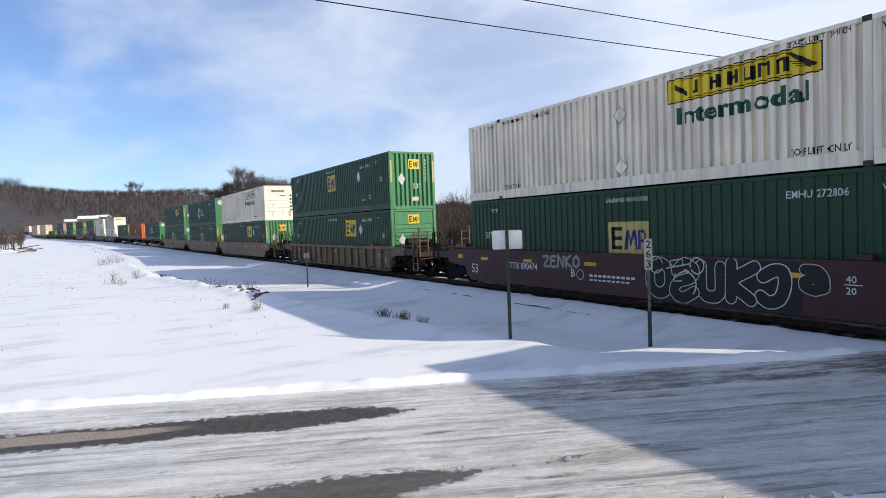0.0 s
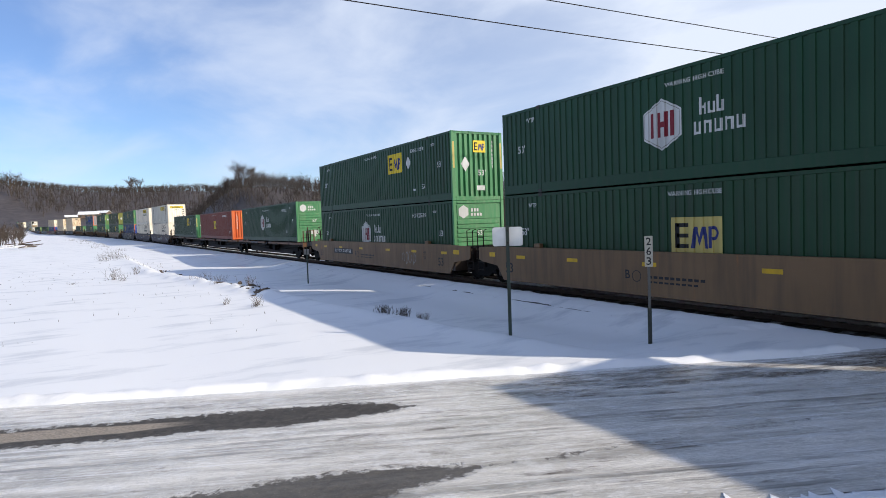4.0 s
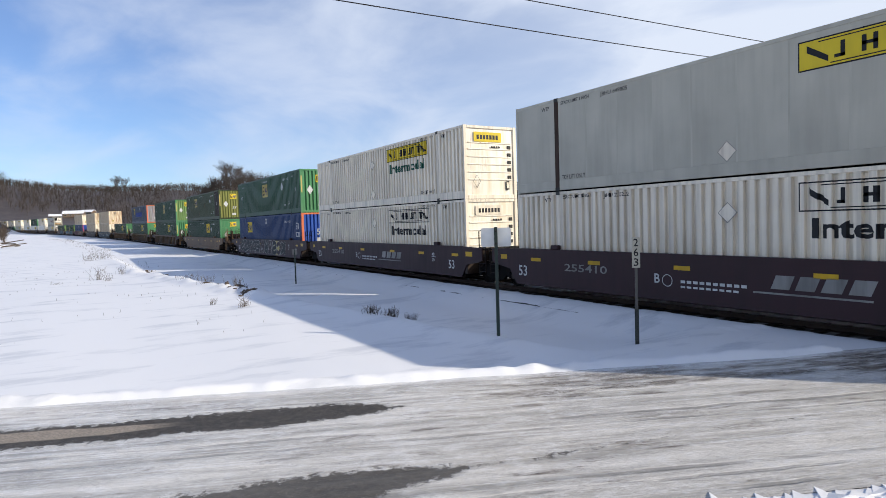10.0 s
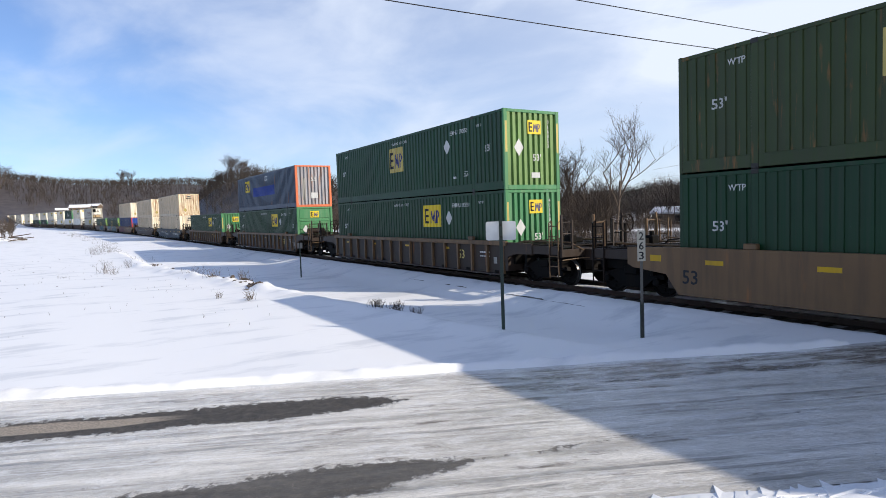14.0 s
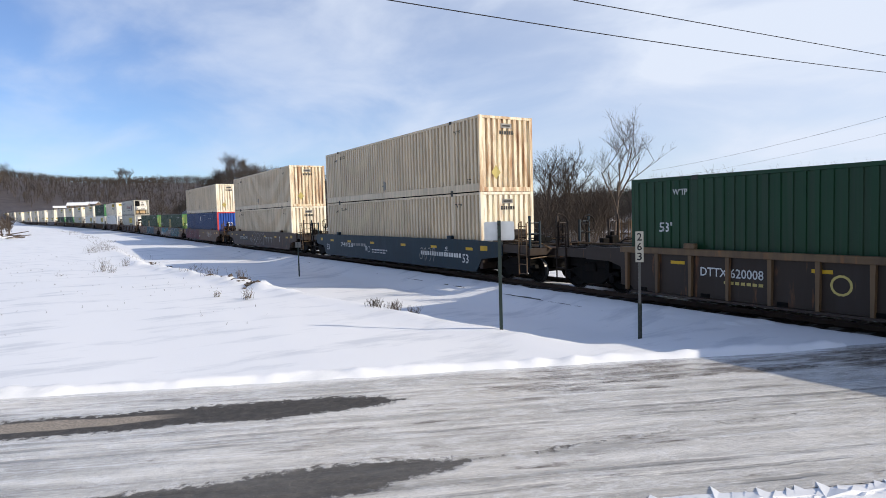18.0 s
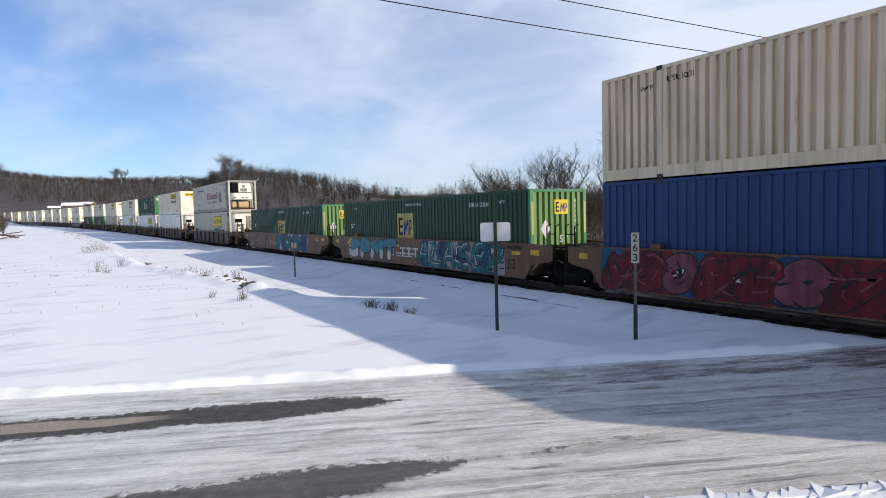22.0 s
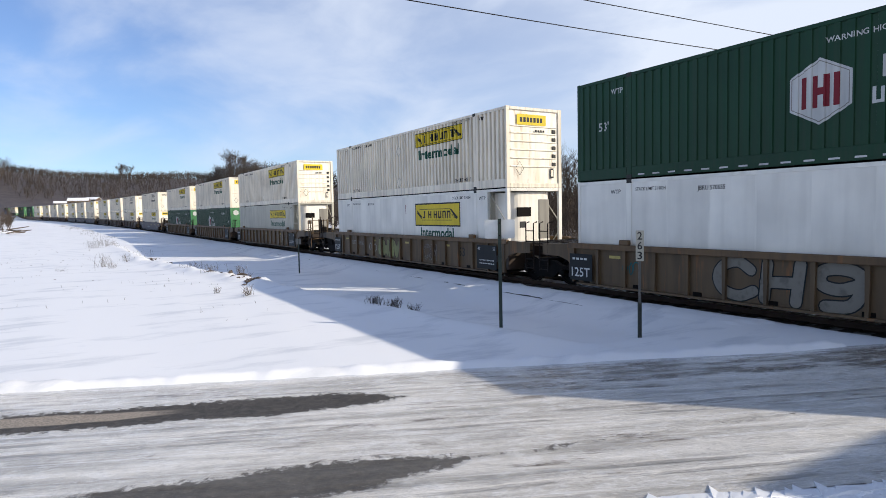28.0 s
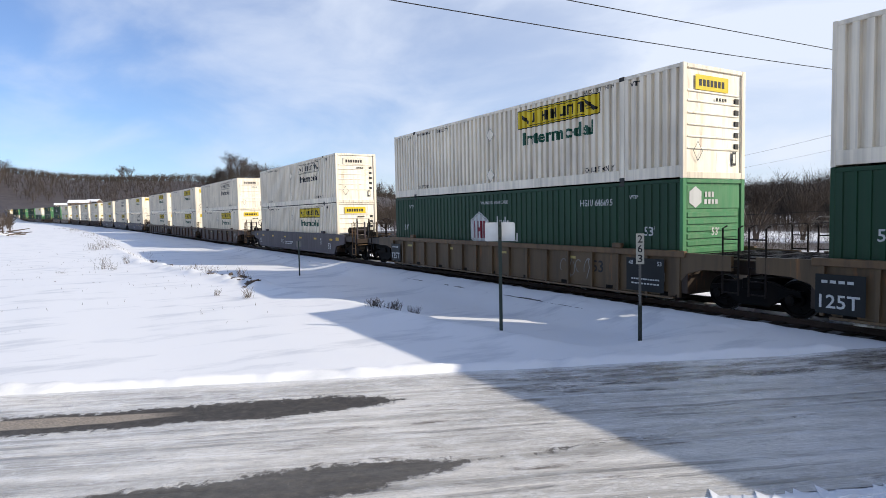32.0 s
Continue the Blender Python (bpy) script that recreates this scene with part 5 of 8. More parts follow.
def nose_marks(kind, seed):
    mk = Marks()
    L, B, Y = M["letters"], M["black_letters"], M["logo_yellow"]
    if kind in ("emp", "emp_low", "emp_old", "olive"):
        logo_square(mk, -0.20, 2.02, 0.62, 0.50)
        mk.poly([(-0.62, 1.20), (-0.40, 1.52), (-0.62, 1.84), (-0.84, 1.52)], L)
        mk.text("53'", 0.02, 1.05, 0.24, L)
        mk.rect(-0.06, 0.34, 0.42, 0.62, L)
        mk.column("640668"[seed % 3:] + "53", 0.72, 2.55, 0.13, L)
        for y in (-1.24, 1.16):
            mk.rect(y, y + 0.09, 1.35, 2.45, M["pale_yellow"], 5)
    elif kind == "emp_ribbed":
        logo_square(mk, -0.32, 2.16, 0.62, 0.46)
        mk.poly([(-0.70, 1.02), (-0.48, 1.34), (-0.70, 1.66), (-0.92, 1.34)], L, 7)
        mk.text("53'", -0.05, 0.62, 0.20, L, None, 7)
    elif kind == "hub":
        mk.poly([(-0.78, 2.14), (-0.54, 2.28), (-0.54, 2.56), (-0.78, 2.70), (-1.02, 2.56), (-1.02, 2.28)], L)
        for i in range(3):
            mk.rect(-0.40 + i * 0.14, -0.31 + i * 0.14, 2.42, 2.56, L)
        for i in range(4):
            mk.rect(-0.42 + i * 0.15, -0.32 + i * 0.15, 2.24, 2.36, L)
        mk.text("53'", -0.12, 1.42, 0.20, L, None, 2)
        mk.rect(-0.25, 0.30, 0.52, 0.82, L)
        mk.rect(-0.08, 0.12, 0.34, 0.52, L)
        mk.rect(-0.70, -0.30, 0.62, 0.76, M["worn_letters"])
        mk.rect(0.78, 0.94, 0.40, 0.78, M["black_letters"])
        mk.rect(0.81, 0.91, 0.44, 0.74, L, 2)
    elif kind in ("jb", "jb_grey"):
        mk.rect(-0.80, 0.55, 2.26, 2.64, Y if kind == "jb" else M["white"])
        mk.bars(-0.66, 0.42, 2.36, 0.17, B, 7, 2)
        mk.bars(0.02, 0.50, 2.02, 0.08, B, 4, 3)
        mk.stroke([(-0.70, 0.45), (-0.52, 0.70), (-0.70, 0.95), (-0.88, 0.70), (-0.70, 0.45)], 0.02, B, 3)
        mk.rect(0.74, 0.90, 0.36, 0.72, B, 2)
        mk.rect(0.77, 0.87, 0.42, 0.66, M["white_nose"], 3)
    elif kind == "jb_plain":
        mk.rect(-0.95, 0.95, 2.30, 2.62, Y)
        mk.bars(-0.60, 0.60, 2.38, 0.17, B, 7, 2)
        mk.bars(-0.30, 0.30, 2.02, 0.06, B, 6, 3)
        mk.rect(0.02, 0.42, 0.72, 1.12, B, 2)
        mk.rect(0.08, 0.36, 0.78, 1.06, M["white_nose"], 3)
    elif kind in ("blue", "blue_plain"):
        mk.text("53", -0.25, 1.42, 0.40, L)
        mk.rect(-0.25, 0.22, 0.86, 1.22, L)
        mk.column("U206709", 0.78, 2.40, 0.13, L)
    elif kind == "orange":
        logo_square(mk, -0.30, 2.02, 0.84, 0.56)
        mk.text("53'", -0.10, 1.20, 0.24, L)
        mk.column("IU210252", -0.82, 2.50, 0.14, L)
        mk.rect(-0.12, 0.36, 0.44, 0.66, L)
    elif kind == "grey_blue":
        mk.text("53", -0.20, 1.80, 0.30, L)
        mk.rect(-0.20, 0.30, 0.60, 1.00, L)
        mk.bars(-0.80, -0.55, 0.5, 1.5, M["worn_letters"], 2)
    elif kind in ("beige", "cream"):
        mk.rect(-0.26, 0.26, 2.44, 2.62, M["worn_letters"])
        mk.rect(-0.20, 0.20, 2.50, 2.56, B, 2)
        mk.bars(-0.32, 0.36, 2.20, 0.14, B, 6, 2)
        mk.poly([(-0.52, 0.46), (-0.30, 0.74), (-0.52, 1.02), (-0.74, 0.74)], M["pale_yellow"])
    return mk


# kind: sheet, nose sheet, side paint, nose paint, post paint, words for the label
# Noses are painted lighter than sides to hold the sunlight, besides rust and dirt.
LIVERY = {
    # Green kinds: shade put into the side paint, sunlight into ends and posts.
    "emp": ("soft", "upright", "green", "sunlit_green", "sunlit_green", "green corrugated steel shipping container with a yellow logo square"),
    "emp_low": ("soft", "upright", "green", "sunlit_yellow_green", "sunlit_green", "green corrugated steel shipping container with a faded yellow logo square"),
    "emp_old": ("soft", "upright", "green", "sunlit_yellow_green", "sunlit_green", "green corrugated steel shipping container with a worn logo square"),
    "emp_ribbed": ("soft", "ribbed", "green", "sunlit_green", "sunlit_green", "green corrugated steel shipping container with a ribbed end wall"),
    "emp_faded": ("soft", "upright", "faded_green", "sunlit_green", "sunlit_green", "faded grey-green corrugated shipping container streaked with white"),
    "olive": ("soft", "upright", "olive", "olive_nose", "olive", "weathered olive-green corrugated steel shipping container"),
    "hub": ("soft", "ribbed", "dark_green", "sunlit_green", "sunlit_green", "dark green corrugated shipping container with a white hexagon logo"),
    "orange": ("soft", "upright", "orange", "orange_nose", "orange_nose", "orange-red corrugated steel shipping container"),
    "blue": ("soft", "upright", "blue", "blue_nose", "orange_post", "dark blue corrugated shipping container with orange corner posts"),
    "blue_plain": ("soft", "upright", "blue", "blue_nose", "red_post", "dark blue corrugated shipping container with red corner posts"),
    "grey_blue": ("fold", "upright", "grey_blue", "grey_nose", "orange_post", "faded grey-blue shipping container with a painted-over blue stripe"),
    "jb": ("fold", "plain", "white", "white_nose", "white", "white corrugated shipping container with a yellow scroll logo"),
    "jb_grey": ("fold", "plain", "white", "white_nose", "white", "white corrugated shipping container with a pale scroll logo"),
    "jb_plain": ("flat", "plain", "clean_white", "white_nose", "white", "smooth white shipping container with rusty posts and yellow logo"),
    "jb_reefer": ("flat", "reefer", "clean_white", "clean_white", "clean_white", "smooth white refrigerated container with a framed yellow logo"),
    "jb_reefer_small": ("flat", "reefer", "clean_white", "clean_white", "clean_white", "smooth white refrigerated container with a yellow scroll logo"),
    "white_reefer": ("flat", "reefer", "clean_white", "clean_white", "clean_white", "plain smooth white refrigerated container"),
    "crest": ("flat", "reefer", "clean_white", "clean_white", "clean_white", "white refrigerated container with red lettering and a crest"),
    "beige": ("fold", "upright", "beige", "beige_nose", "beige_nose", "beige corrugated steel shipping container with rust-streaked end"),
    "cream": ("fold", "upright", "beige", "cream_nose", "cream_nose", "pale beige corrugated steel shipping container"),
}
NUMBERS = ("272806", "277828", "643837", "267261", "643914", "210252", "649805", "264615", "640668", "634819", "523643", "646695", "205709", "10331", "570655")
CODES = {24: "EMHU 205709", 25: "EMHU 264615", 4: "EMHU 272806", 16: "EMHU 210252", 26: "EMHU 640668", 32: "EMHU 276439", 39: "UPSU 10331", 48: "JBRU 570655", 50: "JBRU 570130",
         5: "JBHU 277828", 9: "JBHU 254214", 37: "UPSU 31131"}
FAR_FROM = 30


def container(kind, seed, plain=False):
    sheet, nose, side_paint, nose_paint, post_paint, words = LIVERY[kind]
    root = thing("shipping_container", words, "container", group="containers on the train")
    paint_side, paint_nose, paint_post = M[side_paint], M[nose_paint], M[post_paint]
    if nose == "reefer" and 46 <= seed <= 51:
        paint_side = paint_post = M["bright_white"]
    flip = HALF_TURN
    for k in range(3):
        build = corrugated(k, sheet) if sheet != "flat" else flat_side(k)
        last = (nose == "reefer" and k == 2)
        if last:
            def build(bm):
                box(bm, POST + 0.09, 6.86, -SIDE + 0.012, -SIDE + 0.05, 0.17, 2.80)
        key = (sheet, k, last)
        dark_end = kind == "olive" and k == 2
        if sheet == "flat" and not last and not plain:
            for u, v in flat_sheets(k):
                part("side_panel", ("flat_sheet", round(v - u, 3)), lambda bm, w=v - u: box(bm, 0.003, w - 0.003, -SIDE + 0.012, -SIDE + 0.04, 0.17, 2.80, 0.004), paint_side, root, at=pose(u, 0, 0))
                part("seam_strip", "flat_seam", lambda bm: box(bm, -0.022, 0.022, -SIDE + 0.0105, -SIDE + 0.0118, 0.19, 2.78), paint_side, root, at=pose(v, 0, 0))
        else:
            part("side_panel", key, build, M["dark_brown"] if dark_end else paint_side, root, "dark stained end panel" if dark_end else "")
        part("side_panel", (sheet, 2 - k, last, "far") if last else (sheet, 2 - k, False), build if last else (corrugated(2 - k, sheet) if sheet != "flat" else flat_side(2 - k)),
             paint_side, root, at=Matrix.Diagonal((1, -1, 1, 1)) if last else flip)
    for y, m in ((-SIDE, Matrix.Identity(4)), (SIDE, flip)):
        part("top_rail", "top_rail", top_rail, paint_side, root, at=m)
        part("bottom_rail", "bottom_rail", bottom_rail, M["rail_grey"] if kind == "crest" else paint_side, root, "dull grey bottom rail" if kind == "crest" else "", at=m)
        for s in (-1, 1):
            px = s * POST
            at = pose(px, -SIDE, 0) if y < 0 else pose(px, SIDE, 0, 0, 0, 180)
            rusty = kind == "jb_plain"
            part("lift_post", "lift_post", lift_post, M["rust_steel"] if rusty else paint_side, root, "rusty lift post" if rusty else "", at=at)
            if not plain or y < 0:
                part("corner_casting", "casting", casting, M["casting"], root, "dark steel corner casting", at=at @ pose(0, 0, TALL - 0.118))
                part("corner_casting", "casting", casting, M["casting"], root, "dark steel corner casting", at=at)
            ex = s * HALF
            at2 = (pose(ex, -SIDE, 0) if s > 0 else pose(ex + 0.10, -SIDE, 0)) if y < 0 else (pose(ex - 0.10, SIDE, 0, 0, 0, 180) if s > 0 else pose(ex, SIDE, 0, 0, 0, 180))
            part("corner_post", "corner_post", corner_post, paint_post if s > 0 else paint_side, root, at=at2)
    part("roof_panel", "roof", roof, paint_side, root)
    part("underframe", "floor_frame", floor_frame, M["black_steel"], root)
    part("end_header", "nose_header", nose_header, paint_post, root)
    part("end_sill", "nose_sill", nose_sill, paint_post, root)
    if not plain:
        part("end_header", "rear_header", rear_header, paint_side, root)
        part("end_sill", "rear_sill", rear_sill, paint_side, root)
    part("door_leaf", "door_leaf", door_leaf, paint_side, root)
    part("door_leaf", "door_leaf_b", lambda bm: (door_leaf(bm), bmesh.ops.transform(bm, matrix=MIRROR, verts=bm.verts[:]), bmesh.ops.reverse_faces(bm, faces=bm.faces[:])), paint_side, root)
    if nose == "reefer":
        reefer_end(root, kind)
    else:
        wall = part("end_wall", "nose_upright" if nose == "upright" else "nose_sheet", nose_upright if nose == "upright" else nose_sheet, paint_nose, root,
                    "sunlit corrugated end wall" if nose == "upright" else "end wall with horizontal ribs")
        for n, r in enumerate(NOSE_RIBS.get(nose, ())):
            part("rib", ("nose_rib", nose, n), nose_rib(*r), paint_nose, wall)
        if nose == "plain" and not plain:
            for z in (0.8, 1.1, 1.4, 1.7, 2.0):
                part("block", "hinge_block", hinge_block, M["casting"], wall, at=pose(0, 0, z))
    owner = "JBRU " if nose == "reefer" else {"jb": "JBHU ", "be": "UPSU ", "cr": "UPSU ", "hu": "HGIU "}.get(kind[:2], "EMHU ")
    number = CODES.get(seed) or owner + NUMBERS[seed % len(NUMBERS)]
    mark_kind = "emp" if kind in ("emp_ribbed", "emp_faded") else kind
    mk = side_marks(mark_kind, number, seed)
    mk.put(("side_marks", mark_kind, sheet, number, seed in (40, 49)), root, on_folds(sheet) if sheet != "flat" else on_flat, CUTS if sheet != "flat" else None, plain)
    mk.plates.put(("plates", mark_kind, seed == 49), root, on_flat, None, plain)
    nk = nose_marks("emp" if kind == "emp_faded" else kind, seed)
    nk.put(("nose_marks", kind, seed % 3), root, on_nose, None, plain)
    return root


def reefer_end(root, kind):
    """The open frame at the end of a refrigerated container, with its machine."""
    x0 = 6.86

    def bulkhead(bm):
        box(bm, x0 - 0.05, x0, -1.2, 1.2, 0.15, 2.80)
        box(bm, x0, x0 + 0.03, -1.1, 1.1, 0.4, 2.7, 0.01)
    part("bulkhead", "reefer_bulkhead", bulkhead, M["clean_white"], root)

    def frame_rail(bm):
        for y in (-1, 1):
            box(bm, x0, HALF - 0.1, y * 1.22 - 0.05, y * 1.22 + 0.05, 2.78, 2.88, 0.01)
            box(bm, x0, HALF - 0.1, y * 1.22 - 0.06, y * 1.22 + 0.06, 0.02, 0.18, 0.01)
    part("frame_rail", "reefer_rails", frame_rail, M["clean_white"], root)

    def brace(bm):
        tube(bm, [(x0 + 0.12, -1.24, 2.70), (HALF - 0.1, -1.24, 1.62)], 0.020, 6)
        tube(bm, [(x0 + 0.12, -1.24, 0.25), (HALF - 0.1, -1.24, 1.30)], 0.020, 6)
        box(bm, x0 + 0.02, x0 + 0.12, -1.27, -1.17, 0.17, 2.8, 0.01)
    part("brace", "reefer_brace", brace, M["clean_white"], root)
    part("brace", "reefer_brace_far", lambda bm: (brace(bm), bmesh.ops.transform(bm, matrix=MIRROR, verts=bm.verts[:])), M["clean_white"], root)

    shell = M["unit_white"]
    if kind == "crest":
        unit = part("refrigeration_unit", "reefer_bulge", lambda bm: bulge(bm, x0 + 0.03, HALF - 0.10, -0.95, 0.95, 1.12, 1.74, 0.30), shell, root, "white refrigeration machine in the end frame")
        part("upper_casing", "reefer_upper", lambda bm: bulge(bm, x0 + 0.03, HALF - 0.20, -0.88, 0.92, 1.78, 2.74, 0.26), shell, unit)
        part("waist_band", "reefer_waist", lambda bm: bulge(bm, x0 + 0.03, HALF - 0.17, -0.92, 0.94, 1.73, 1.80, 0.28), M["black_steel"], unit, "black band round the machine")
        part("grille", "reefer_grille", lambda bm: bulge(bm, x0 + 0.10, HALF - 0.165, -0.93, -0.26, 1.80, 2.70, 0.12), M["black_steel"], unit, "black cooling grille")
        for z in (1.98, 2.18, 2.38, 2.56):
            part("louvre", "reefer_louvre", lambda bm: box(bm, HALF - 0.20, HALF - 0.145, -0.90, -0.32, 0.0, 0.03, 0.006), M["casting"], unit, at=pose(0, 0, z))
        part("control_panel", "reefer_panel", lambda bm: box(bm, HALF - 0.205, HALF - 0.19, -0.14, 0.50, 1.86, 2.16, 0.006), M["rail_grey"], unit, "grey control panel")
        part("badge", "reefer_badge", lambda bm: box(bm, HALF - 0.205, HALF - 0.192, 0.02, 0.34, 2.24, 2.46, 0.004), M["worn_letters"], unit)
        for y in (-0.70, 0.05, 0.38):
            part("vent", "reefer_vent", lambda bm: box(bm, HALF - 0.115, HALF - 0.094, -0.11, 0.11, 1.22, 1.31, 0.004), M["black_steel"], unit, at=pose(0, y, 0))
        for y0, y1 in ((-0.98, -0.52), (-0.40, 0.62)):
            part("fuel_tank", ("reefer_tank", y0), lambda bm, y0=y0, y1=y1: box(bm, HALF - 0.70, HALF - 0.14, y0, y1, 0.36, 0.92, 0.07), M["tank_tan"], root, "weathered tan fuel tank")
        for y in (-0.46, 0.68):
            part("tank_strap", "reefer_strap", lambda bm: box(bm, HALF - 0.72, HALF - 0.12, -0.03, 0.03, 0.30, 0.95, 0.01), M["casting"], root, at=pose(0, y, 0))
        part("tank_tray", "reefer_tray", lambda bm: box(bm, x0, HALF - 0.10, -1.15, 1.15, 0.18, 0.32, 0.01), M["rust_steel"], root, "rusty tray under the tanks")
    else:
        unit = part("refrigeration_unit", "reefer_tall", lambda bm: bulge(bm, x0 + 0.03, HALF - 0.16, -0.95, 0.95, 0.62, 2.74, 0.40), shell, root, "rounded white refrigeration machine in the end frame")
        part("grey_panel", "reefer_grey", lambda bm: bulge(bm, HALF - 0.50, HALF - 0.145, 0.0, 0.97, 1.00, 2.48, 0.36), M["rail_grey"], unit, "grey service panel")
        part("grille", "reefer_slot", lambda bm: box(bm, HALF - 0.20, HALF - 0.145, -0.72, -0.08, 1.86, 2.20, 0.01), M["black_steel"], unit, "black cooling grille")
        part("control_panel", "reefer_small", lambda bm: box(bm, HALF - 0.17, HALF - 0.150, -0.60, -0.32, 1.45, 1.68, 0.006), M["casting"], unit)
        part("apron", "reefer_apron", lambda bm: bulge(bm, x0 + 0.03, HALF - 0.12, -0.95, 0.95, 0.30, 1.02, 0.34), shell, unit)
    part("rung", "reefer_rung", lambda bm: tube(bm, [(x0 + 0.07, -1.22, 1.50), (HALF - 0.05, -1.22, 1.50)], 0.03, 6), M["clean_white"], root)


def bulge(bm, x0, x1, y0, y1, z0, z1, r):
    """A casing whose two upright outer edges are rounded."""
    r = min(r, (y1 - y0) / 2 - 0.01, x1 - x0 - 0.01)
    arc = [(x1 - r + r * math.cos(a), y1 - r + r * math.sin(a)) for a in [math.pi / 2 * (1 - k / 5) for k in range(6)]]
    arc += [(x1 - r + r * math.cos(a), y0 + r + r * math.sin(a)) for a in [-math.pi / 2 * k / 5 for k in range(6)]]
    ring = [(x0, y1)] + arc + [(x0, y0)]
    low, top = [bm.verts.new((x, y, z0)) for x, y in ring], [bm.verts.new((x, y, z1)) for x, y in ring]
    n = len(ring)
    bm.faces.new(low)
    bm.faces.new(top[::-1])
    for i in range(n):
        bm.faces.new((low[i], top[i], top[(i + 1) % n], low[(i + 1) % n]))
    bmesh.ops.recalc_face_normals(bm, faces=bm.faces[:])


# ---------------------------------------------------------------- railway cars
SILL_Y, SILL_TOP, SILL_LOW = 1.50, 1.42, 0.22


def wheelset(bm):
    for s in (-1, 1):
        prof = [(0.685, 0.10), (0.685, 0.455), (0.712, 0.455), (0.722, 0.424), (0.815, 0.418), (0.825, 0.36), (0.79, 0.33), (0.775, 0.17), (0.83, 0.15), (0.83, 0.09)]
        lathe(bm, [(s * y, r) for y, r in (prof if s > 0 else prof)], sides=24)
    lathe(bm, [(-1.05, 0.07), (-0.6, 0.085), (0.6, 0.085), (1.05, 0.07)], sides=10)
    for f in bm.faces:
        c = f.calc_center_median()
        if 0.412 < math.hypot(c.x, c.z) < 0.45 and abs(c.y) < 0.83:
            f.material_index = 1
    # marks that show the turning
    for s in (-1, 1):
        for k in range(3):
            a = math.tau * k / 3
            box(bm, 0.25 * math.cos(a) - 0.035, 0.25 * math.cos(a) + 0.035, s * 0.80 - 0.012, s * 0.80 + 0.012,
                0.25 * math.sin(a) - 0.035, 0.25 * math.sin(a) + 0.035)
    bmesh.ops.recalc_face_normals(bm, faces=bm.faces[:])


def bogie_frame(bm):
    for s in (-1, 1):
        y0, y1 = sorted((s * 0.92, s * 1.08))
        prism(bm, [(-1.12, 0.50), (-1.08, 0.62), (-0.72, 0.66), (-0.40, 0.78), (0.40, 0.78), (0.72, 0.66), (1.08, 0.62), (1.12, 0.50),
                   (0.98, 0.50), (0.90, 0.54), (0.72, 0.46), (0.38, 0.22), (-0.38, 0.22), (-0.72, 0.46), (-0.90, 0.54), (-0.98, 0.50)], y0, y1)
        for x in (-0.89, 0.89):
            lathe_at = [(s * 1.05, 0.11), (s * 1.16, 0.11), (s * 1.18, 0.06)]
            tmp = bmesh.new()
            lathe(tmp, lathe_at, sides=10)
            bmesh.ops.translate(tmp, vec=(x, 0, 0.42), verts=tmp.verts[:])
            vmap = {}
            for v in tmp.verts:
                vmap[v] = bm.verts.new(v.co)
            for f in tmp.faces:
                bm.faces.new([vmap[v] for v in f.verts])
            tmp.free()
        for x in (-0.18, 0.0, 0.18):
            tube(bm, [(x, s * 1.0, 0.28), (x, s * 1.0, 0.62)], 0.07, 8)
    box(bm, -0.24, 0.24, -1.15, 1.15, 0.58, 0.84, 0.03)
    box(bm, -0.16, 0.16, -0.45, 0.45, 0.84, 0.96, 0.02)
    for x in (-0.40, 0.40):
        tube(bm, [(x, -0.9, 0.34), (x, 0.9, 0.34)], 0.05, 6)
        for s in (-1, 1):
            box(bm, x - 0.04, x + 0.04, s * 0.75 - 0.05, s * 0.75 + 0.05, 0.28, 0.56)
    bmesh.ops.recalc_face_normals(bm, faces=bm.faces[:])


WHEELSETS = []


def bogie(root, x):
    b = part("bogie", "bogie", bogie_frame, M["black_steel"], root, "black cast-steel bogie frame", at=pose(x, 0, 0))
    for s in (-0.89, 0.89):
        w = part("wheelset", "wheelset", wheelset, (M["black_steel"], M["tread"]), b, "steel wheel pair with bright treads")
        w.matrix_parent_inverse = pose(s, 0, 0.42)
        WHEELSETS.append(w)


def outline_ends(front, rear):
    """The lower edge of a smooth side plate rises to clear the bogies."""
    f, r = 8.08 + min(front, 1.55), 8.08 + min(rear, 1.55)
    if front < 2:
        f = 8.08 + front - 0.35
    if rear < 2:
        r = 8.08 + rear - 0.35
    return [(-r, 1.38), (-r, 0.92), (-r + 0.2, 0.84), (-8.36, 0.72), (-7.98, SILL_LOW), (7.98, SILL_LOW), (8.36, 0.72), (f - 0.2, 0.84), (f, 0.92), (f, 1.38), (7.9, SILL_TOP), (-7.9, SILL_TOP)]


def grating(bm, xs, ys, z0, z1):
    """A plate of crossing bars with open holes between them."""
    solid = lambda i, j: 0 <= i < len(xs) - 1 and 0 <= j < len(ys) - 1 and (i % 2 == 0 or j % 2 == 0)
    v = [[[bm.verts.new((x, y, z)) for z in (z0, z1)] for y in ys] for x in xs]
    for i in range(len(xs) - 1):
        for j in range(len(ys) - 1):
            if not solid(i, j):
                continue
            c = ((i, j), (i + 1, j), (i + 1, j + 1), (i, j + 1))
            bm.faces.new([v[p][q][1] for p, q in c])
            bm.faces.new([v[p][q][0] for p, q in c[::-1]])
            for n, (di, dj) in enumerate(((0, -1), (1, 0), (0, 1), (-1, 0))):
                if not solid(i + di, j + dj):
                    (p, q), (r, t) = c[n], c[(n + 1) % 4]
                    bm.faces.new((v[p][q][0], v[r][t][0], v[r][t][1], v[p][q][1]))


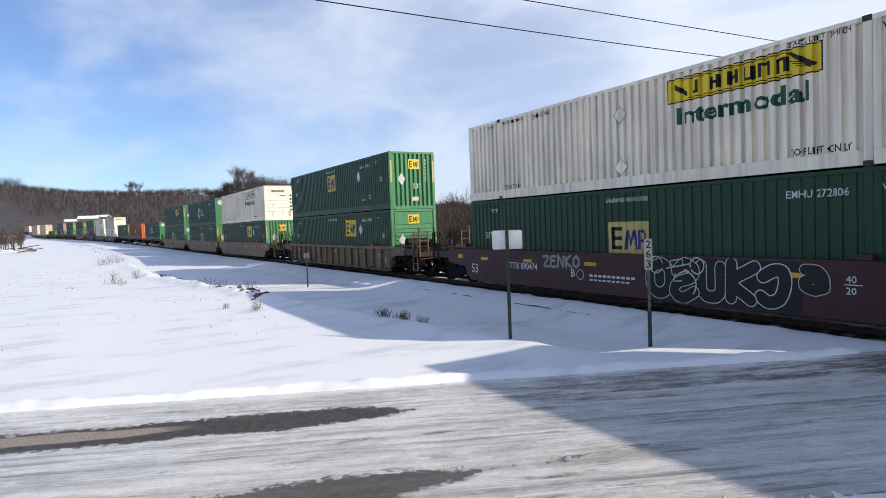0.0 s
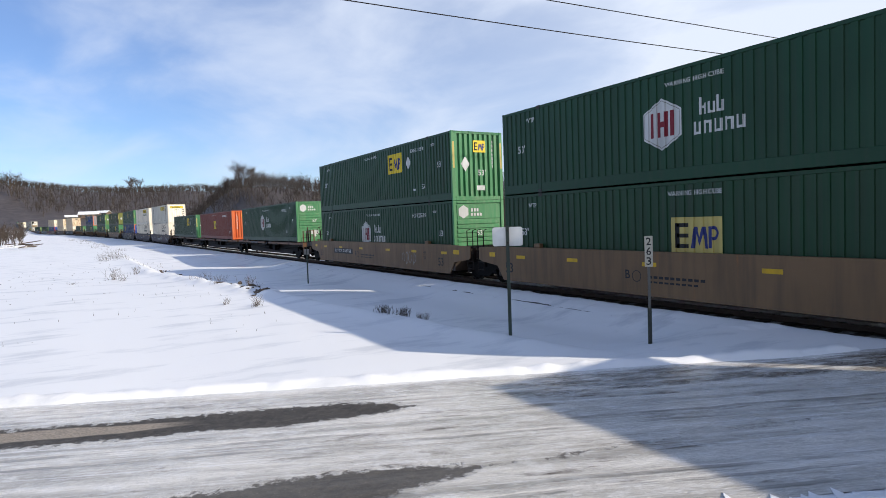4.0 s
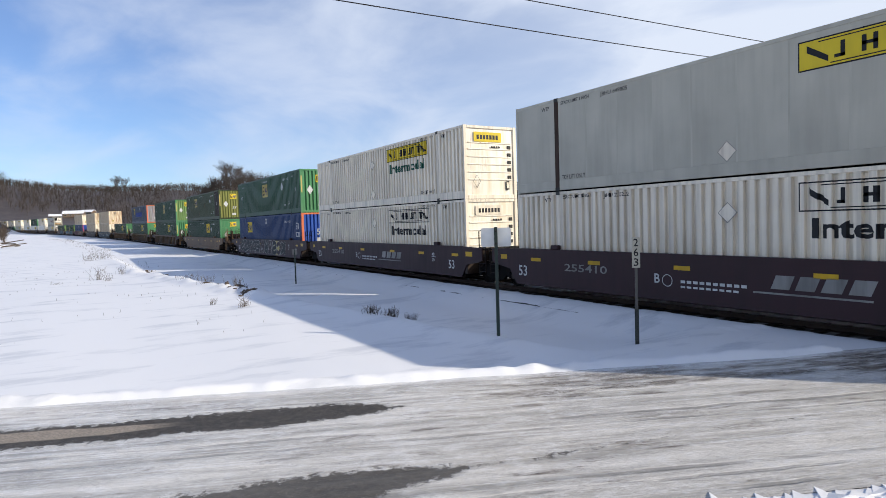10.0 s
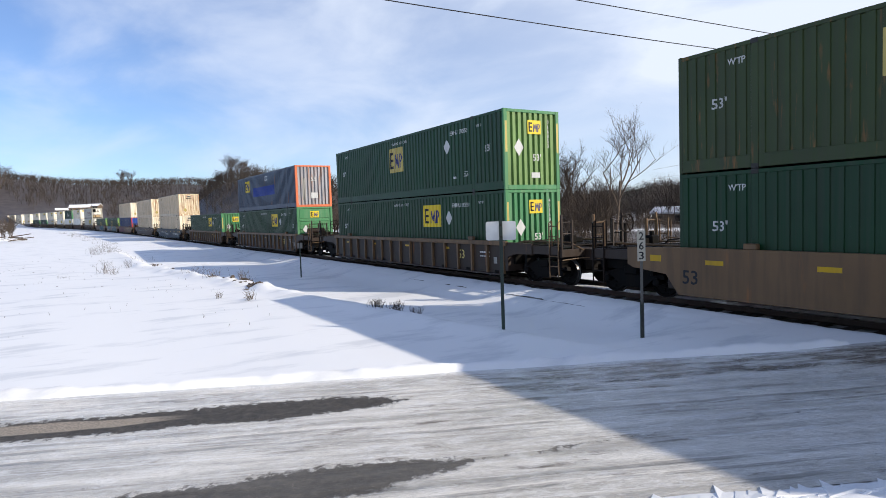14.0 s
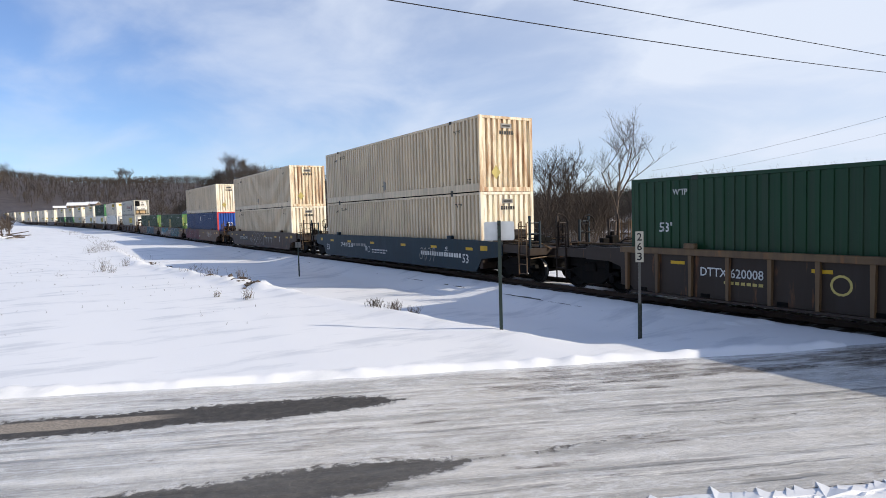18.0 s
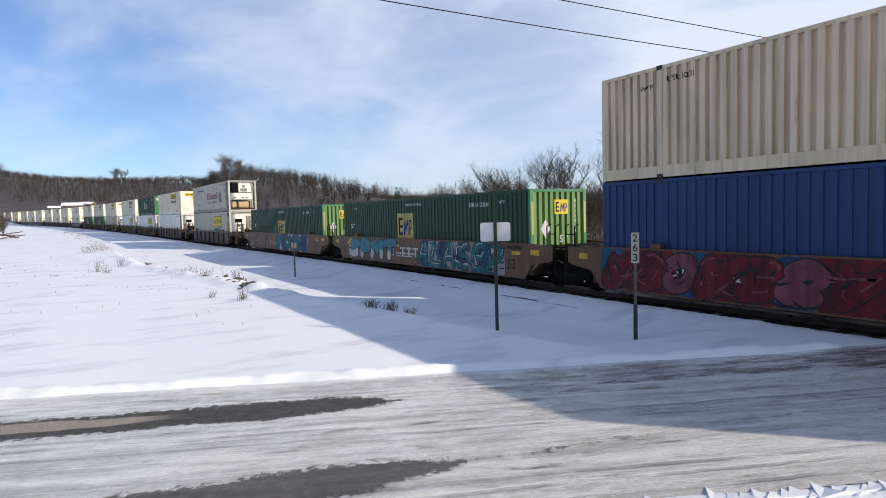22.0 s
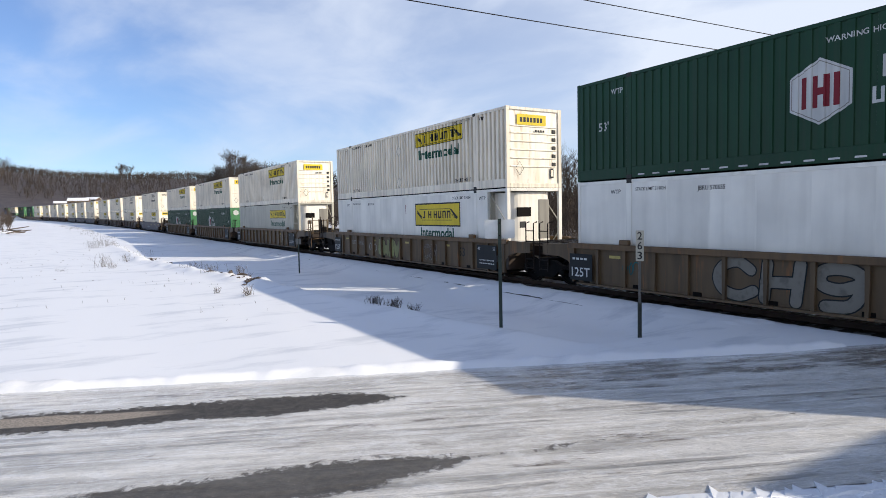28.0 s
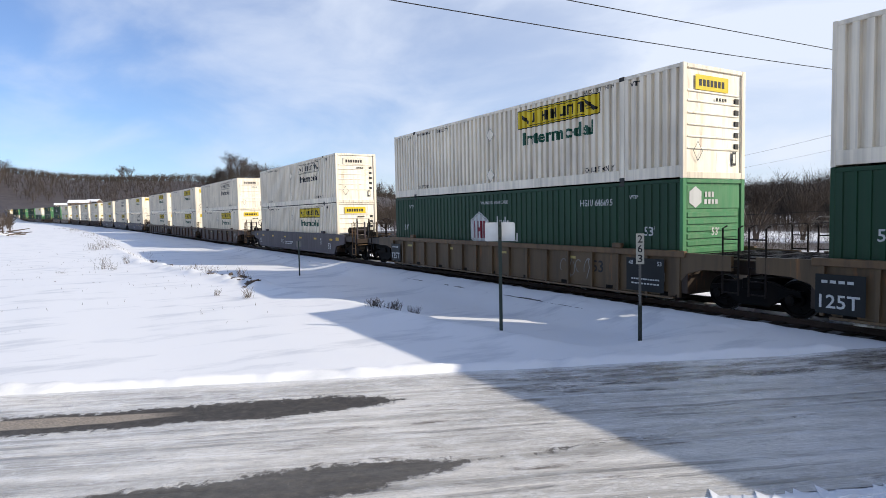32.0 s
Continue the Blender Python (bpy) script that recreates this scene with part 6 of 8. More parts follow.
def end_set(root, s, ext, paint_, joint, seed):
    """Platform, rails, ladder and coupler at one end; s is +1 in front, -1 behind."""
    turn = Matrix.Identity(4) if s > 0 else HALF_TURN
    e = 8.08 + ext
    k = round(ext, 1)

    def platform(bm):
        box(bm, 8.22, e - 0.30, -0.42, 0.42, 0.82, 1.18, 0.02)
        box(bm, 8.16, 8.34, -1.46, 1.46, 0.35, 1.30, 0.02)
        if not joint:
            box(bm, e - 0.80, e - 0.68, -1.42, 1.42, 0.95, 1.20, 0.015)
            box(bm, 8.34, e - 0.80, -1.44, -1.30, 1.02, 1.30, 0.015)
            box(bm, 8.34, e - 0.80, 1.30, 1.44, 1.02, 1.30, 0.015)
    part("end_platform", ("end_platform", k, joint), platform, M["dark_brown"], root, "grimy dark end platform", at=turn)

    def walkway(bm):
        x1 = (e - 0.72) if not joint else (e - 0.1)
        beams = (8.40, (8.40 + x1 - 0.06) / 2, x1 - 0.06)
        xs = sorted(v for q in beams for v in (q, q + 0.06))
        ys = [-1.295 + 0.3125 * i + d for i in range(9) for d in (0.0, 0.09)]
        grating(bm, xs, ys, 1.295, 1.335)
    part("walkway", ("walkway", k, joint), walkway, M["steel"], root, "open steel grating walkway", at=turn)
    if joint:
        def ladder_j(bm):
            for x in (8.10 + ext - 0.62, 8.10 + ext - 0.22):
                tube(bm, [(x, -1.45, 0.45), (x, -1.45, 2.0), (x, -1.30, 2.05)], 0.022, 6)
            for z in (0.5, 0.8, 1.1, 1.4, 1.75):
                tube(bm, [(8.10 + ext - 0.62, -1.45, z), (8.10 + ext - 0.22, -1.45, z)], 0.018, 6)
        part("ladder", ("ladder_j", k), ladder_j, M["steel"], root, at=turn)
        part("ladder", ("ladder_jf", k), lambda bm: (ladder_j(bm), bmesh.ops.transform(bm, matrix=MIRROR, verts=bm.verts[:])), M["steel"], root, at=turn)
        return

    def coupler(bm):
        box(bm, e - 0.70, e - 0.18, -0.11, 0.11, 0.76, 0.98, 0.02)
        box(bm, e - 0.30, e + 0.02, -0.17, 0.13, 0.68, 1.00, 0.04)
        box(bm, e - 0.06, e + 0.10, -0.17, -0.05, 0.70, 0.98, 0.03)
        tube(bm, [(e - 0.25, 0.35, 0.80), (e - 0.1, 0.30, 0.42), (e + 0.02, 0.16, 0.35)], 0.03, 6)
    part("coupler", ("coupler", k), coupler, M["steel"], root, "rusty knuckle coupler with air hose", at=turn)

    def ladder(bm):
        for x in (e - 1.22, e - 0.80):
            tube(bm, [(x, -1.46, 0.30), (x, -1.46, 2.05), (x, -1.34, 2.12), (x, -1.34, 1.30)], 0.024, 6)
        for z in (0.34, 0.66, 0.98, 1.62, 1.95):
            tube(bm, [(e - 1.22, -1.46, z), (e - 0.80, -1.46, z)], 0.018, 6)
    # This ladder's lighter brown holds the sunlight on it; the other stays dark.
    part("ladder", ("ladder", k), ladder, M["chord"], root, "side ladder with grab bars", at=turn)
    part("ladder", ("ladder_far", k), lambda bm: (ladder(bm), bmesh.ops.transform(bm, matrix=MIRROR, verts=bm.verts[:])), M["steel"], root, "side ladder with grab bars", at=turn)

    # Guessed bearers, sill and girder, added to block the light under the end.
    for x in (8.42, 9.05, e - 0.95):
        part("cross_bearer", "cross_bearer", lambda bm: box(bm, -0.05, 0.05, -1.22, 1.22, 0.60, 1.02, 0.01), M["black_steel"], root, at=turn @ pose(x, 0, 0))
    part("draft_sill", ("draft_sill", k), lambda bm: box(bm, 8.3, e - 0.8, -0.30, 0.30, 0.50, 0.84, 0.02), M["black_steel"], root, at=turn)
    part("side_girder", ("side_girder", k), lambda bm: box(bm, 8.3, e - 0.75, 0.98, 1.10, 0.72, 1.04, 0.01), M["black_steel"], root, at=turn)

    # Pipes take the lighter brown in place of sun on their edges.
    def pipes(bm):
        tube(bm, [(8.4, -0.95, 1.38), (8.9, -1.05, 1.42), (e - 0.9, -0.85, 1.40), (e - 0.6, -0.55, 1.15)], 0.028, 6)
        tube(bm, [(8.4, 0.75, 1.40), (e - 1.1, 0.80, 1.43), (e - 0.7, 0.45, 1.22)], 0.035, 6)
        tube(bm, [(e - 0.70, -1.38, 0.86), (e - 0.66, -0.60, 0.90), (e - 0.30, -0.22, 0.92)], 0.020, 6)
        tube(bm, [(8.45, -1.25, 1.34), (e - 1.3, -1.20, 1.52), (e - 0.8, -1.30, 1.32)], 0.022, 6)
    part("brake_pipe", ("brake_pipe", k), pipes, M["chord"], root, "rusty bent brake pipes and lever", at=turn)

    def valve(bm):
        box(bm, e - 1.55, e - 1.25, -0.55, -0.20, 1.33, 1.62, 0.04)
        box(bm, e - 1.48, e - 1.30, -0.20, 0.12, 1.36, 1.54, 0.03)
        tube(bm, [(e - 1.40, -0.38, 1.60), (e - 1.40, -0.38, 1.74)], 0.07, 8)
        box(bm, e - 1.60, e - 1.20, -0.60, 0.15, 1.325, 1.345)
    part("brake_valve", ("brake_valve", k), valve, M["black_steel"], root, "grimy brake valve on the platform", at=turn)

    for side in (-1, 1):
        def handrail(bm, side=side):
            x = e - 0.74
            for y, z in ((1.36, 2.30), (0.92, 2.12)):
                box(bm, x - 0.035, x + 0.035, side * y - 0.035, side * y + 0.035, 1.0, z, 0.008)
            for z in (1.70, 2.06):
                tube(bm, [(x, side * 0.92, z), (x, side * 1.36, z)], 0.02, 6)
        part("handrail", ("handrail", k, side), handrail, paint_, root, "upright end handrail posts", at=turn)
    if s < 0 or seed % 2:
        def brake(bm):
            tube(bm, [(e - 1.25, 0.62, 1.3), (e - 1.25, 0.62, 2.02)], 0.045, 8)
            tmp = [(e - 1.32, 0.62 + 0.27 * math.cos(a), 2.02 + 0.27 * math.sin(a)) for a in [math.tau * i / 14 for i in range(15)]]
            tube(bm, tmp, 0.022, 6)
            for a in (0, 1.05, 2.1):
                tube(bm, [(e - 1.32, 0.62 - 0.26 * math.cos(a), 2.02 - 0.26 * math.sin(a)), (e - 1.32, 0.62 + 0.26 * math.cos(a), 2.02 + 0.26 * math.sin(a))], 0.014, 5)
        part("brake_wheel", ("brake_wheel", k), brake, M["steel"], root, "hand brake wheel on its column", at=turn)

        def tank(bm):
            tube(bm, [(8.55, -0.75, 1.58), (8.55, -0.72, 1.58), (8.55, 0.40, 1.58), (8.55, 0.45, 1.58)], [0.16, 0.21, 0.21, 0.15], 14)
            box(bm, 8.45, 8.65, -0.55, -0.45, 1.3, 1.45)
            box(bm, 8.45, 8.65, 0.15, 0.25, 1.3, 1.45)
            tube(bm, [(8.55, 0.4, 1.6), (8.95, 0.65, 1.55), (9.3, 0.6, 1.3)], 0.02, 5)
        part("air_tank", ("air_tank", k), tank, M["steel"], root, "dark cylindrical air reservoir", at=turn)


def on_sill(u, w, layer):
    return (u, -SILL_Y - 0.0035 * layer, w)


def on_recess(u, w, layer):
    return (u, -1.405 - 0.0035 * layer, w)


STROKES = {
    "C": (((0.92, 0.80), (0.60, 1.0), (0.2, 0.85), (0.05, 0.5), (0.2, 0.12), (0.6, 0.0), (0.95, 0.2)),),
    "H": (((0.1, 0), (0.14, 1)), ((0.82, 0), (0.88, 1)), ((0.1, 0.48), (0.85, 0.52))),
    "9": (((0.85, 0.55), (0.5, 0.42), (0.15, 0.58), (0.15, 0.85), (0.5, 1.0), (0.85, 0.85), (0.88, 0.45), (0.7, 0.1), (0.25, 0.0)),),
    "S": (((0.92, 0.85), (0.55, 1.0), (0.12, 0.82), (0.22, 0.58), (0.78, 0.42), (0.9, 0.16), (0.5, 0.0), (0.03, 0.15)),),
    "A": (((0, 0), (0.42, 1), (0.95, 0)), ((0.2, 0.36), (0.75, 0.40))),
    "E": (((0.95, 1), (0.1, 0.92), (0.12, 0.06), (1.0, 0)), ((0.1, 0.5), (0.72, 0.54))),
    "R": (((0.08, 0), (0.14, 1), (0.78, 0.9), (0.8, 0.6), (0.2, 0.46), (1.0, 0)),),
    "K": (((0.1, 0), (0.12, 1)), ((0.9, 1), (0.15, 0.5), (1.0, 0))),
    "M": (((0, 0), (0.12, 1), (0.5, 0.4), (0.86, 1), (1, 0)),),
    "U": (((0.05, 1), (0.1, 0.2), (0.5, 0), (0.9, 0.2), (0.92, 1)),),
    "O": (((0.5, 1), (0.12, 0.8), (0.08, 0.25), (0.5, 0), (0.9, 0.25), (0.9, 0.78), (0.5, 1)),),
    "B": (((0.1, 0), (0.14, 1), (0.7, 0.92), (0.72, 0.62), (0.2, 0.52), (0.9, 0.42), (0.86, 0.1), (0.1, 0)),),
    "P": (((0.1, 0), (0.14, 1), (0.6, 0.98), (0.9, 0.82), (0.85, 0.58), (0.5, 0.44), (0.15, 0.46)),),
    "T": (((0.0, 0.95), (0.98, 1.0)), ((0.5, 0.96), (0.46, 0))),
    "L": (((0.15, 1), (0.1, 0.06), (0.9, 0.0)),),
    "D": (((0.1, 0), (0.12, 1), (0.6, 0.92), (0.9, 0.5), (0.6, 0.06), (0.1, 0)),),
    "Z": (((0.05, 1), (0.95, 1), (0.05, 0), (1, 0)),),
    "N": (((0.05, 0), (0.08, 1), (0.9, 0), (0.95, 1)),),
}


def ground_coat(mk, u0, u1, w0, w1, fills, n, seed):
    """Clouds of spray paint laid under a piece."""
    mk.begin("graffiti_ground")
    rnd = random.Random(seed)
    step = (u1 - u0) / n
    for i in range(n):
        cx, rx, ph = u0 + (i + 0.5) * step, step * 0.78, rnd.uniform(0, math.tau)
        ring = [(min(u1, max(u0, cx + rx * (1 + 0.12 * math.sin(5 * a + ph)) * math.cos(a))),
                 min(w1, max(w0, (w0 + w1) / 2 + (w1 - w0) * 0.62 * (1 + 0.10 * math.sin(4 * a + ph)) * math.sin(a)))) for a in [math.tau * k / 28 for k in range(28)]]
        mk.poly(ring, fills[i % len(fills)], 0.8 + 0.06 * i)
    mk.end()


def flowing(pts, gap=0.13):
    """A hand's curve through points, cut into short lengths."""
    p = [Vector(q) for q in pts]
    if len(p) == 2:
        n = max(1, round((p[1] - p[0]).length / gap))
        return [tuple(p[0].lerp(p[1], i / n)) for i in range(n + 1)]
    p = [p[0] * 2 - p[1]] + p + [p[-1] * 2 - p[-2]]
    out = []
    for i in range(1, len(p) - 2):
        n = max(1, round((p[i + 1] - p[i]).length / gap))
        for j in range(n):
            t = j / n
            a, b, c, d = p[i - 1:i + 3]
            out.append(tuple(0.5 * (b * 2 + (c - a) * t + (a * 2 - b * 5 + c * 4 - d) * t * t + (b * 3 - a - c * 3 + d) * t * t * t)))
    return out + [tuple(p[-2])]


def piece(mk, u0, u1, w0, w1, forms, fills, line, seed, fat=0.2, edge=0.04, lean=0.0, shine=None, upright=False, foot=None):
    """A spray-painted row of fat outlined forms that overlap one another; foot is a second paint for their lower half."""
    mk.begin("graffiti")
    rnd = random.Random(seed)
    step = (u1 - u0) / len(forms)
    clip = lambda y: min(w1, max(w0, y))
    count = [0]

    def run(pts, wide, mat, layer, low=None):
        shown = lambda y: low if low is not None and y < w0 + 0.44 * (w1 - w0) else mat
        for (ax, ay), (bx, by) in zip(pts, pts[1:]):
            count[0] += 1
            mk.stroke([(ax, ay), (bx, by)], wide, shown((ay + by) / 2), layer + 0.03 * (count[0] % 32))
        for x, y in pts:
            count[0] += 1
            ring = [(x + wide / 2 * math.cos(math.tau * k / 10), clip(y + wide / 2 * math.sin(math.tau * k / 10))) for k in range(10)]
            mk.poly(ring, shown(y), layer + 0.03 * (count[0] % 32))
    for i, c in enumerate(forms):
        high = (w1 - w0 - fat - 2 * edge) * rnd.uniform(0.9, 1.0)
        low = w0 + fat / 2 + edge + rnd.uniform(0, 1) * (w1 - w0 - fat - 2 * edge - high)
        wide, tip = step * rnd.uniform(0.74, 0.90), rnd.uniform(-0.12, 0.12) + lean
        fx, fy = ((0, 1), (1, 1), (1, 0))[i % 3]
        if c in "OSNZ":
            fx, fy = 1, 0
        if upright:
            fx = fy = 0
        turned = [[(1 - x if fx else x, 1 - y if fy else y) for x, y in pts] for pts in STROKES[c]]
        lines = [flowing([(u0 + i * step + x * wide + tip * (y - 0.5) * step, low + (y + 0.06 * rnd.uniform(-1, 1)) * high) for x, y in pts]) for pts in turned]
        base = 2 + 2 * (i % 2)
        count[0] = 0
        for pts in lines:
            run(pts, fat + 2 * edge, line, base)
        count[0] = 0
        for pts in lines:
            run(pts, fat, fills[i % len(fills)], base + 1, foot)
        if shine:
            for pts in lines:
                for cut in (0.15, 0.6):
                    k = int(cut * len(pts))
                    seg = [(x + 0.22 * fat, clip(y + 0.22 * fat)) for x, y in pts[k:k + 4]]
                    if len(seg) > 1:
                        mk.stroke(seg, fat * 0.14, shine, 7.2)
    mk.end()


def face(mk, u, w):
    """A sprayed cartoon outline: two round ears, a capped head and a long snout."""
    mk.begin("graffiti")
    ink = M["tag_white"]
    ring = lambda cx, cy, r, a0, a1: [(cx + r * math.cos(a0 + (a1 - a0) * k / 12), min(1.40, cy + r * math.sin(a0 + (a1 - a0) * k / 12))) for k in range(13)]
    mk.stroke(ring(u + 0.05, w + 0.18, 0.22, 0.2, 5.9), 0.035, ink, 8)
    mk.stroke(ring(u + 1.30, w + 0.20, 0.20, -2.6, 3.4), 0.035, ink, 8.1)
    mk.stroke(ring(u + 0.95, w - 0.28, 0.32, -0.8, 2.6), 0.035, ink, 8.2)
    mk.stroke([(u + 0.38, w + 0.10), (u + 0.70, w + 0.16), (u + 1.08, w + 0.24)], 0.035, ink, 8.3)
    mk.stroke([(u + 0.50, w + 0.14), (u + 0.52, w + 0.30), (u + 0.88, w + 0.36), (u + 0.90, w + 0.20)], 0.035, ink, 8.4)
    mk.stroke([(u + 0.66, w - 0.02), (u + 0.62, w - 0.22), (u + 0.86, w - 0.20)], 0.035, ink, 8.5)
    mk.end()


def shards(mk, u0, u1, w0, w1, paints, n, seed):
    """Pointed, curving slashes of spray paint across a piece."""
    mk.begin("graffiti")
    rnd = random.Random(seed)
    for i in range(n):
        x, y = rnd.uniform(u0 + 0.2, u1 - 0.2), rnd.uniform(w0 + 0.1, w1 - 0.1)
        a, l, wide = rnd.uniform(0, math.tau), rnd.uniform(0.22, 0.62), rnd.uniform(0.03, 0.10)
        turn = rnd.uniform(-1.2, 1.2)
        left, right = [], []
        for k in range(7):
            t = k / 6
            d = a + turn * t
            x, y = x + math.cos(d) * l / 6, y + math.sin(d) * l / 6
            h = wide * math.sin(math.pi * min(0.97, max(0.03, t))) / 2
            for side, out in ((1, left), (-1, right)):
                out.append((min(u1, max(u0, x - side * math.sin(d) * h)), min(w1, max(w0, y + side * math.cos(d) * h))))
        mat, layer = paints[i % len(paints)], 7.4 + 0.02 * i
        mk.add("graffiti", left + right, [(k, k + 1, 8 + k, 7 + k) for k in range(6)], mat, layer)
    mk.end()


def scrawl(mk, u0, u1, w0, w1, mat, n, seed, wide=0.035):
    """Loose looping lines of a marker."""
    mk.begin("graffiti")
    rnd = random.Random(seed)
    step = (u1 - u0) / n
    for i in range(n):
        cx, cy = u0 + (i + 0.5) * step, (w0 + w1) / 2
        a0, span, lean = rnd.uniform(0, math.tau), rnd.uniform(3.0, 5.8), rnd.uniform(-0.3, 0.3)
        rx, ry = step * rnd.uniform(0.35, 0.6), (w1 - w0) / 2 * rnd.uniform(0.7, 1.0)
        pts = []
        for k in range(16):
            t = k / 15
            a = a0 + span * t
            pts.append((cx + rx * math.cos(a) + lean * math.sin(a) * rx, min(w1, max(w0, cy + ry * math.sin(a) * (1 - 0.3 * t)))))
        mk.stroke(pts, wide, mat, 3 + 0.3 * (i % 3), 0.015)
        if i % 2:
            mk.stroke([(cx - rx * 0.2, w0), (cx + lean * 0.3, cy), (cx + rx * 0.3, w1 - 0.05)], wide, mat, 4.2)
    mk.end()


def car_marks(style, number, tag, seed):
    mk = Marks()
    mk.plates = Marks()
    L, B, Y = M["letters"], M["black_letters"], M["reflector"]
    dark = tag.split()[0] in ("tan", "tanrib")
    big = B if tag.split()[0] in ("tan", "tanrib", "br") else L
    ink = B if dark else L
    if style == "smooth":
        for u in (-7.2, -4.6, -1.6, 1.8, 4.6, 7.3):
            mk.rect(u, u + 0.48, 1.02, 1.13, Y, 1, "reflector")
        mk.text("53", -7.85, 0.52, 0.34, big)
        mk.text("53", 7.05, 0.52, 0.34, big)
        if number:
            if dark:
                mk.begin("number_panel")
                mk.rect(-5.45, -2.55, 0.72, 1.02, B)
                mk.text(number, -5.25, 0.80, 0.17, L, 2.5, 2)
                mk.end()
            elif tag.startswith("br"):
                mk.begin("number_panel")
                mk.rect(-5.75, -3.05, 0.68, 1.04, M["tag_black"])
                mk.text(number, -5.62, 0.74, 0.24, M["tag_white"], 2.4 if len(number) > 9 else 2.0, 2)
                mk.end()
            else:
                mk.text(number, -5.6, 0.78, 0.22, M["worn_letters"] if "swoosh" in tag else L, 1.75)
        mk.text("B", -2.2, 0.66, 0.24, ink)
        mk.bars(-1.4, 0.4, 0.70, 0.07, ink, 10)
        mk.bars(-1.4, 0.2, 0.58, 0.05, ink, 9)
        ring = [(-1.8 + 0.15 * math.cos(a), 0.74 + 0.15 * math.sin(a)) for a in [math.tau * i / 14 for i in range(15)]]
        mk.stroke(ring, 0.02, ink)
        mk.text("40", 5.75, 0.98, 0.14, ink)
        mk.rect(5.72, 6.05, 0.93, 0.95, ink)
        mk.text("20", 5.75, 0.75, 0.14, ink)
        mk.rect(8.30, 8.75, 1.04, 1.22, Y, 1, "reflector")
        mk.rect(-8.85, -8.5, 1.04, 1.20, Y, 1, "reflector")
    else:
        for u in (-6.7, -3.2, 0.4, 3.9):
            mk.rect(u, u + 0.42, 1.02, 1.10, Y if tag.startswith("dark") else M["pale_yellow"], 1, "reflector")
        mk.text("53", 5.02, 0.68, 0.34, B if not tag.startswith("dark") else M["pale_yellow"])
        if number:
            mk.text(number, -5.83, 0.78, 0.21, L if tag.startswith("dark") else M["worn_letters"], 1.6)
            seal = [(-2.62 + 0.19 * math.cos(a), 0.80 + 0.19 * math.sin(a)) for a in [math.tau * i / 14 for i in range(15)]]
            if tag.startswith("dark"):
                mk.stroke(seal, 0.05, M["pale_yellow"])
                mk.bars(-5.2, -4.2, 0.62, 0.07, M["pale_yellow"], 7)
        mk.bars(6.55, 7.20, 0.95, 0.06, L, 5)
        mk.bars(6.55, 7.20, 0.80, 0.05, L, 6)
        mk.rect(7.42, 7.62, 0.58, 0.82, M["worn_letters"])
        if "plate" in tag.split():
            mk.plates.begin("black_panel")
            mk.plates.rect(6.42, 7.68, 0.30, 1.18, M["tag_black"], 2)
            mk.plates.text("48", 6.50, 1.00, 0.11, L, None, 3)
            mk.plates.text("53", 7.46, 1.00, 0.11, L, None, 3)
            mk.plates.bars(6.60, 7.55, 0.60, 0.04, L, 12, 3)
            mk.plates.bars(6.60, 7.55, 0.48, 0.04, L, 9, 3)
            mk.plates.begin("black_panel")
            mk.plates.rect(-8.22, -7.28, 0.30, 1.10, M["tag_black"], 2)
            mk.plates.text("125T", -8.14, 0.42, 0.27, L, 0.76, 3)
            mk.plates.bars(-8.1, -7.45, 0.92, 0.06, L, 4, 3)
            mk.plates.end()
    words = tag.split()
    if words[0] == "b":
        mk.bars(3.72, 7.0, 0.70, 0.17, L, 17)
        mk.bars(-5.5, -2.1, 0.86, 0.15, M["worn_letters"], 10)
    if "bigface" in words:
        ground_coat(mk, 0.72, 4.9, 0.24, 1.36, (M["tag_black"],), 4, 10)
        piece(mk, 0.85, 4.75, 0.23, 1.40, "OSUKC", (M["tag_black"],), M["tag_white"], 11, 0.27, 0.026, 0.1)
        face(mk, 1.05, 0.98)
        piece(mk, 4.85, 5.5, 0.62, 1.36, "9", (M["tag_black"],), M["tag_white"], 12, 0.22, 0.02)
        piece(mk, -3.5, -1.75, 0.88, 1.34, "ZENKO", (M["worn_letters"],), M["dark_maroon"], 4, 0.085, 0.008, upright=True)
    if "scrawl" in words:
        piece(mk, -7.0, -1.2, 0.36, 1.34, "SERUCE", (M["tag_black"],), M["tag_white"], 21, 0.26, 0.024, 0.15)
        ground_coat(mk, 2.3, 3.7, 0.30, 1.34, (M["pale_yellow"],), 1, 23)
        piece(mk, -1.0, 5.2, 0.30, 1.36, "URESCK", (M["dark_maroon"], M["tag_black"]), M["tag_white"], 22, 0.28, 0.024, 0.2)
        shards(mk, -6.9, 5.1, 0.32, 1.34, (M["tag_white"], M["tag_black"], M["worn_letters"]), 54, 24)
    if "redpiece" in words:
        ground_coat(mk, -7.95, -0.3, 0.26, 1.38, (M["tag_blue"], M["tag_red"], M["tag_red"]), 9, 30)
        piece(mk, -7.7, -0.7, 0.26, 1.38, "RSCRESA", (M["tag_red"], M["tag_red"], M["tag_pink"]), M["tag_black"], 31, 0.36, 0.035, 0.3, M["tag_pink"])
        shards(mk, -7.9, -0.4, 0.26, 1.38, (M["tag_black"], M["tag_red"], M["tag_black"], M["tag_pink"]), 70, 32)
        scrawl(mk, 3.8, 5.6, 0.6, 1.3, M["tag_white"], 4, 6)
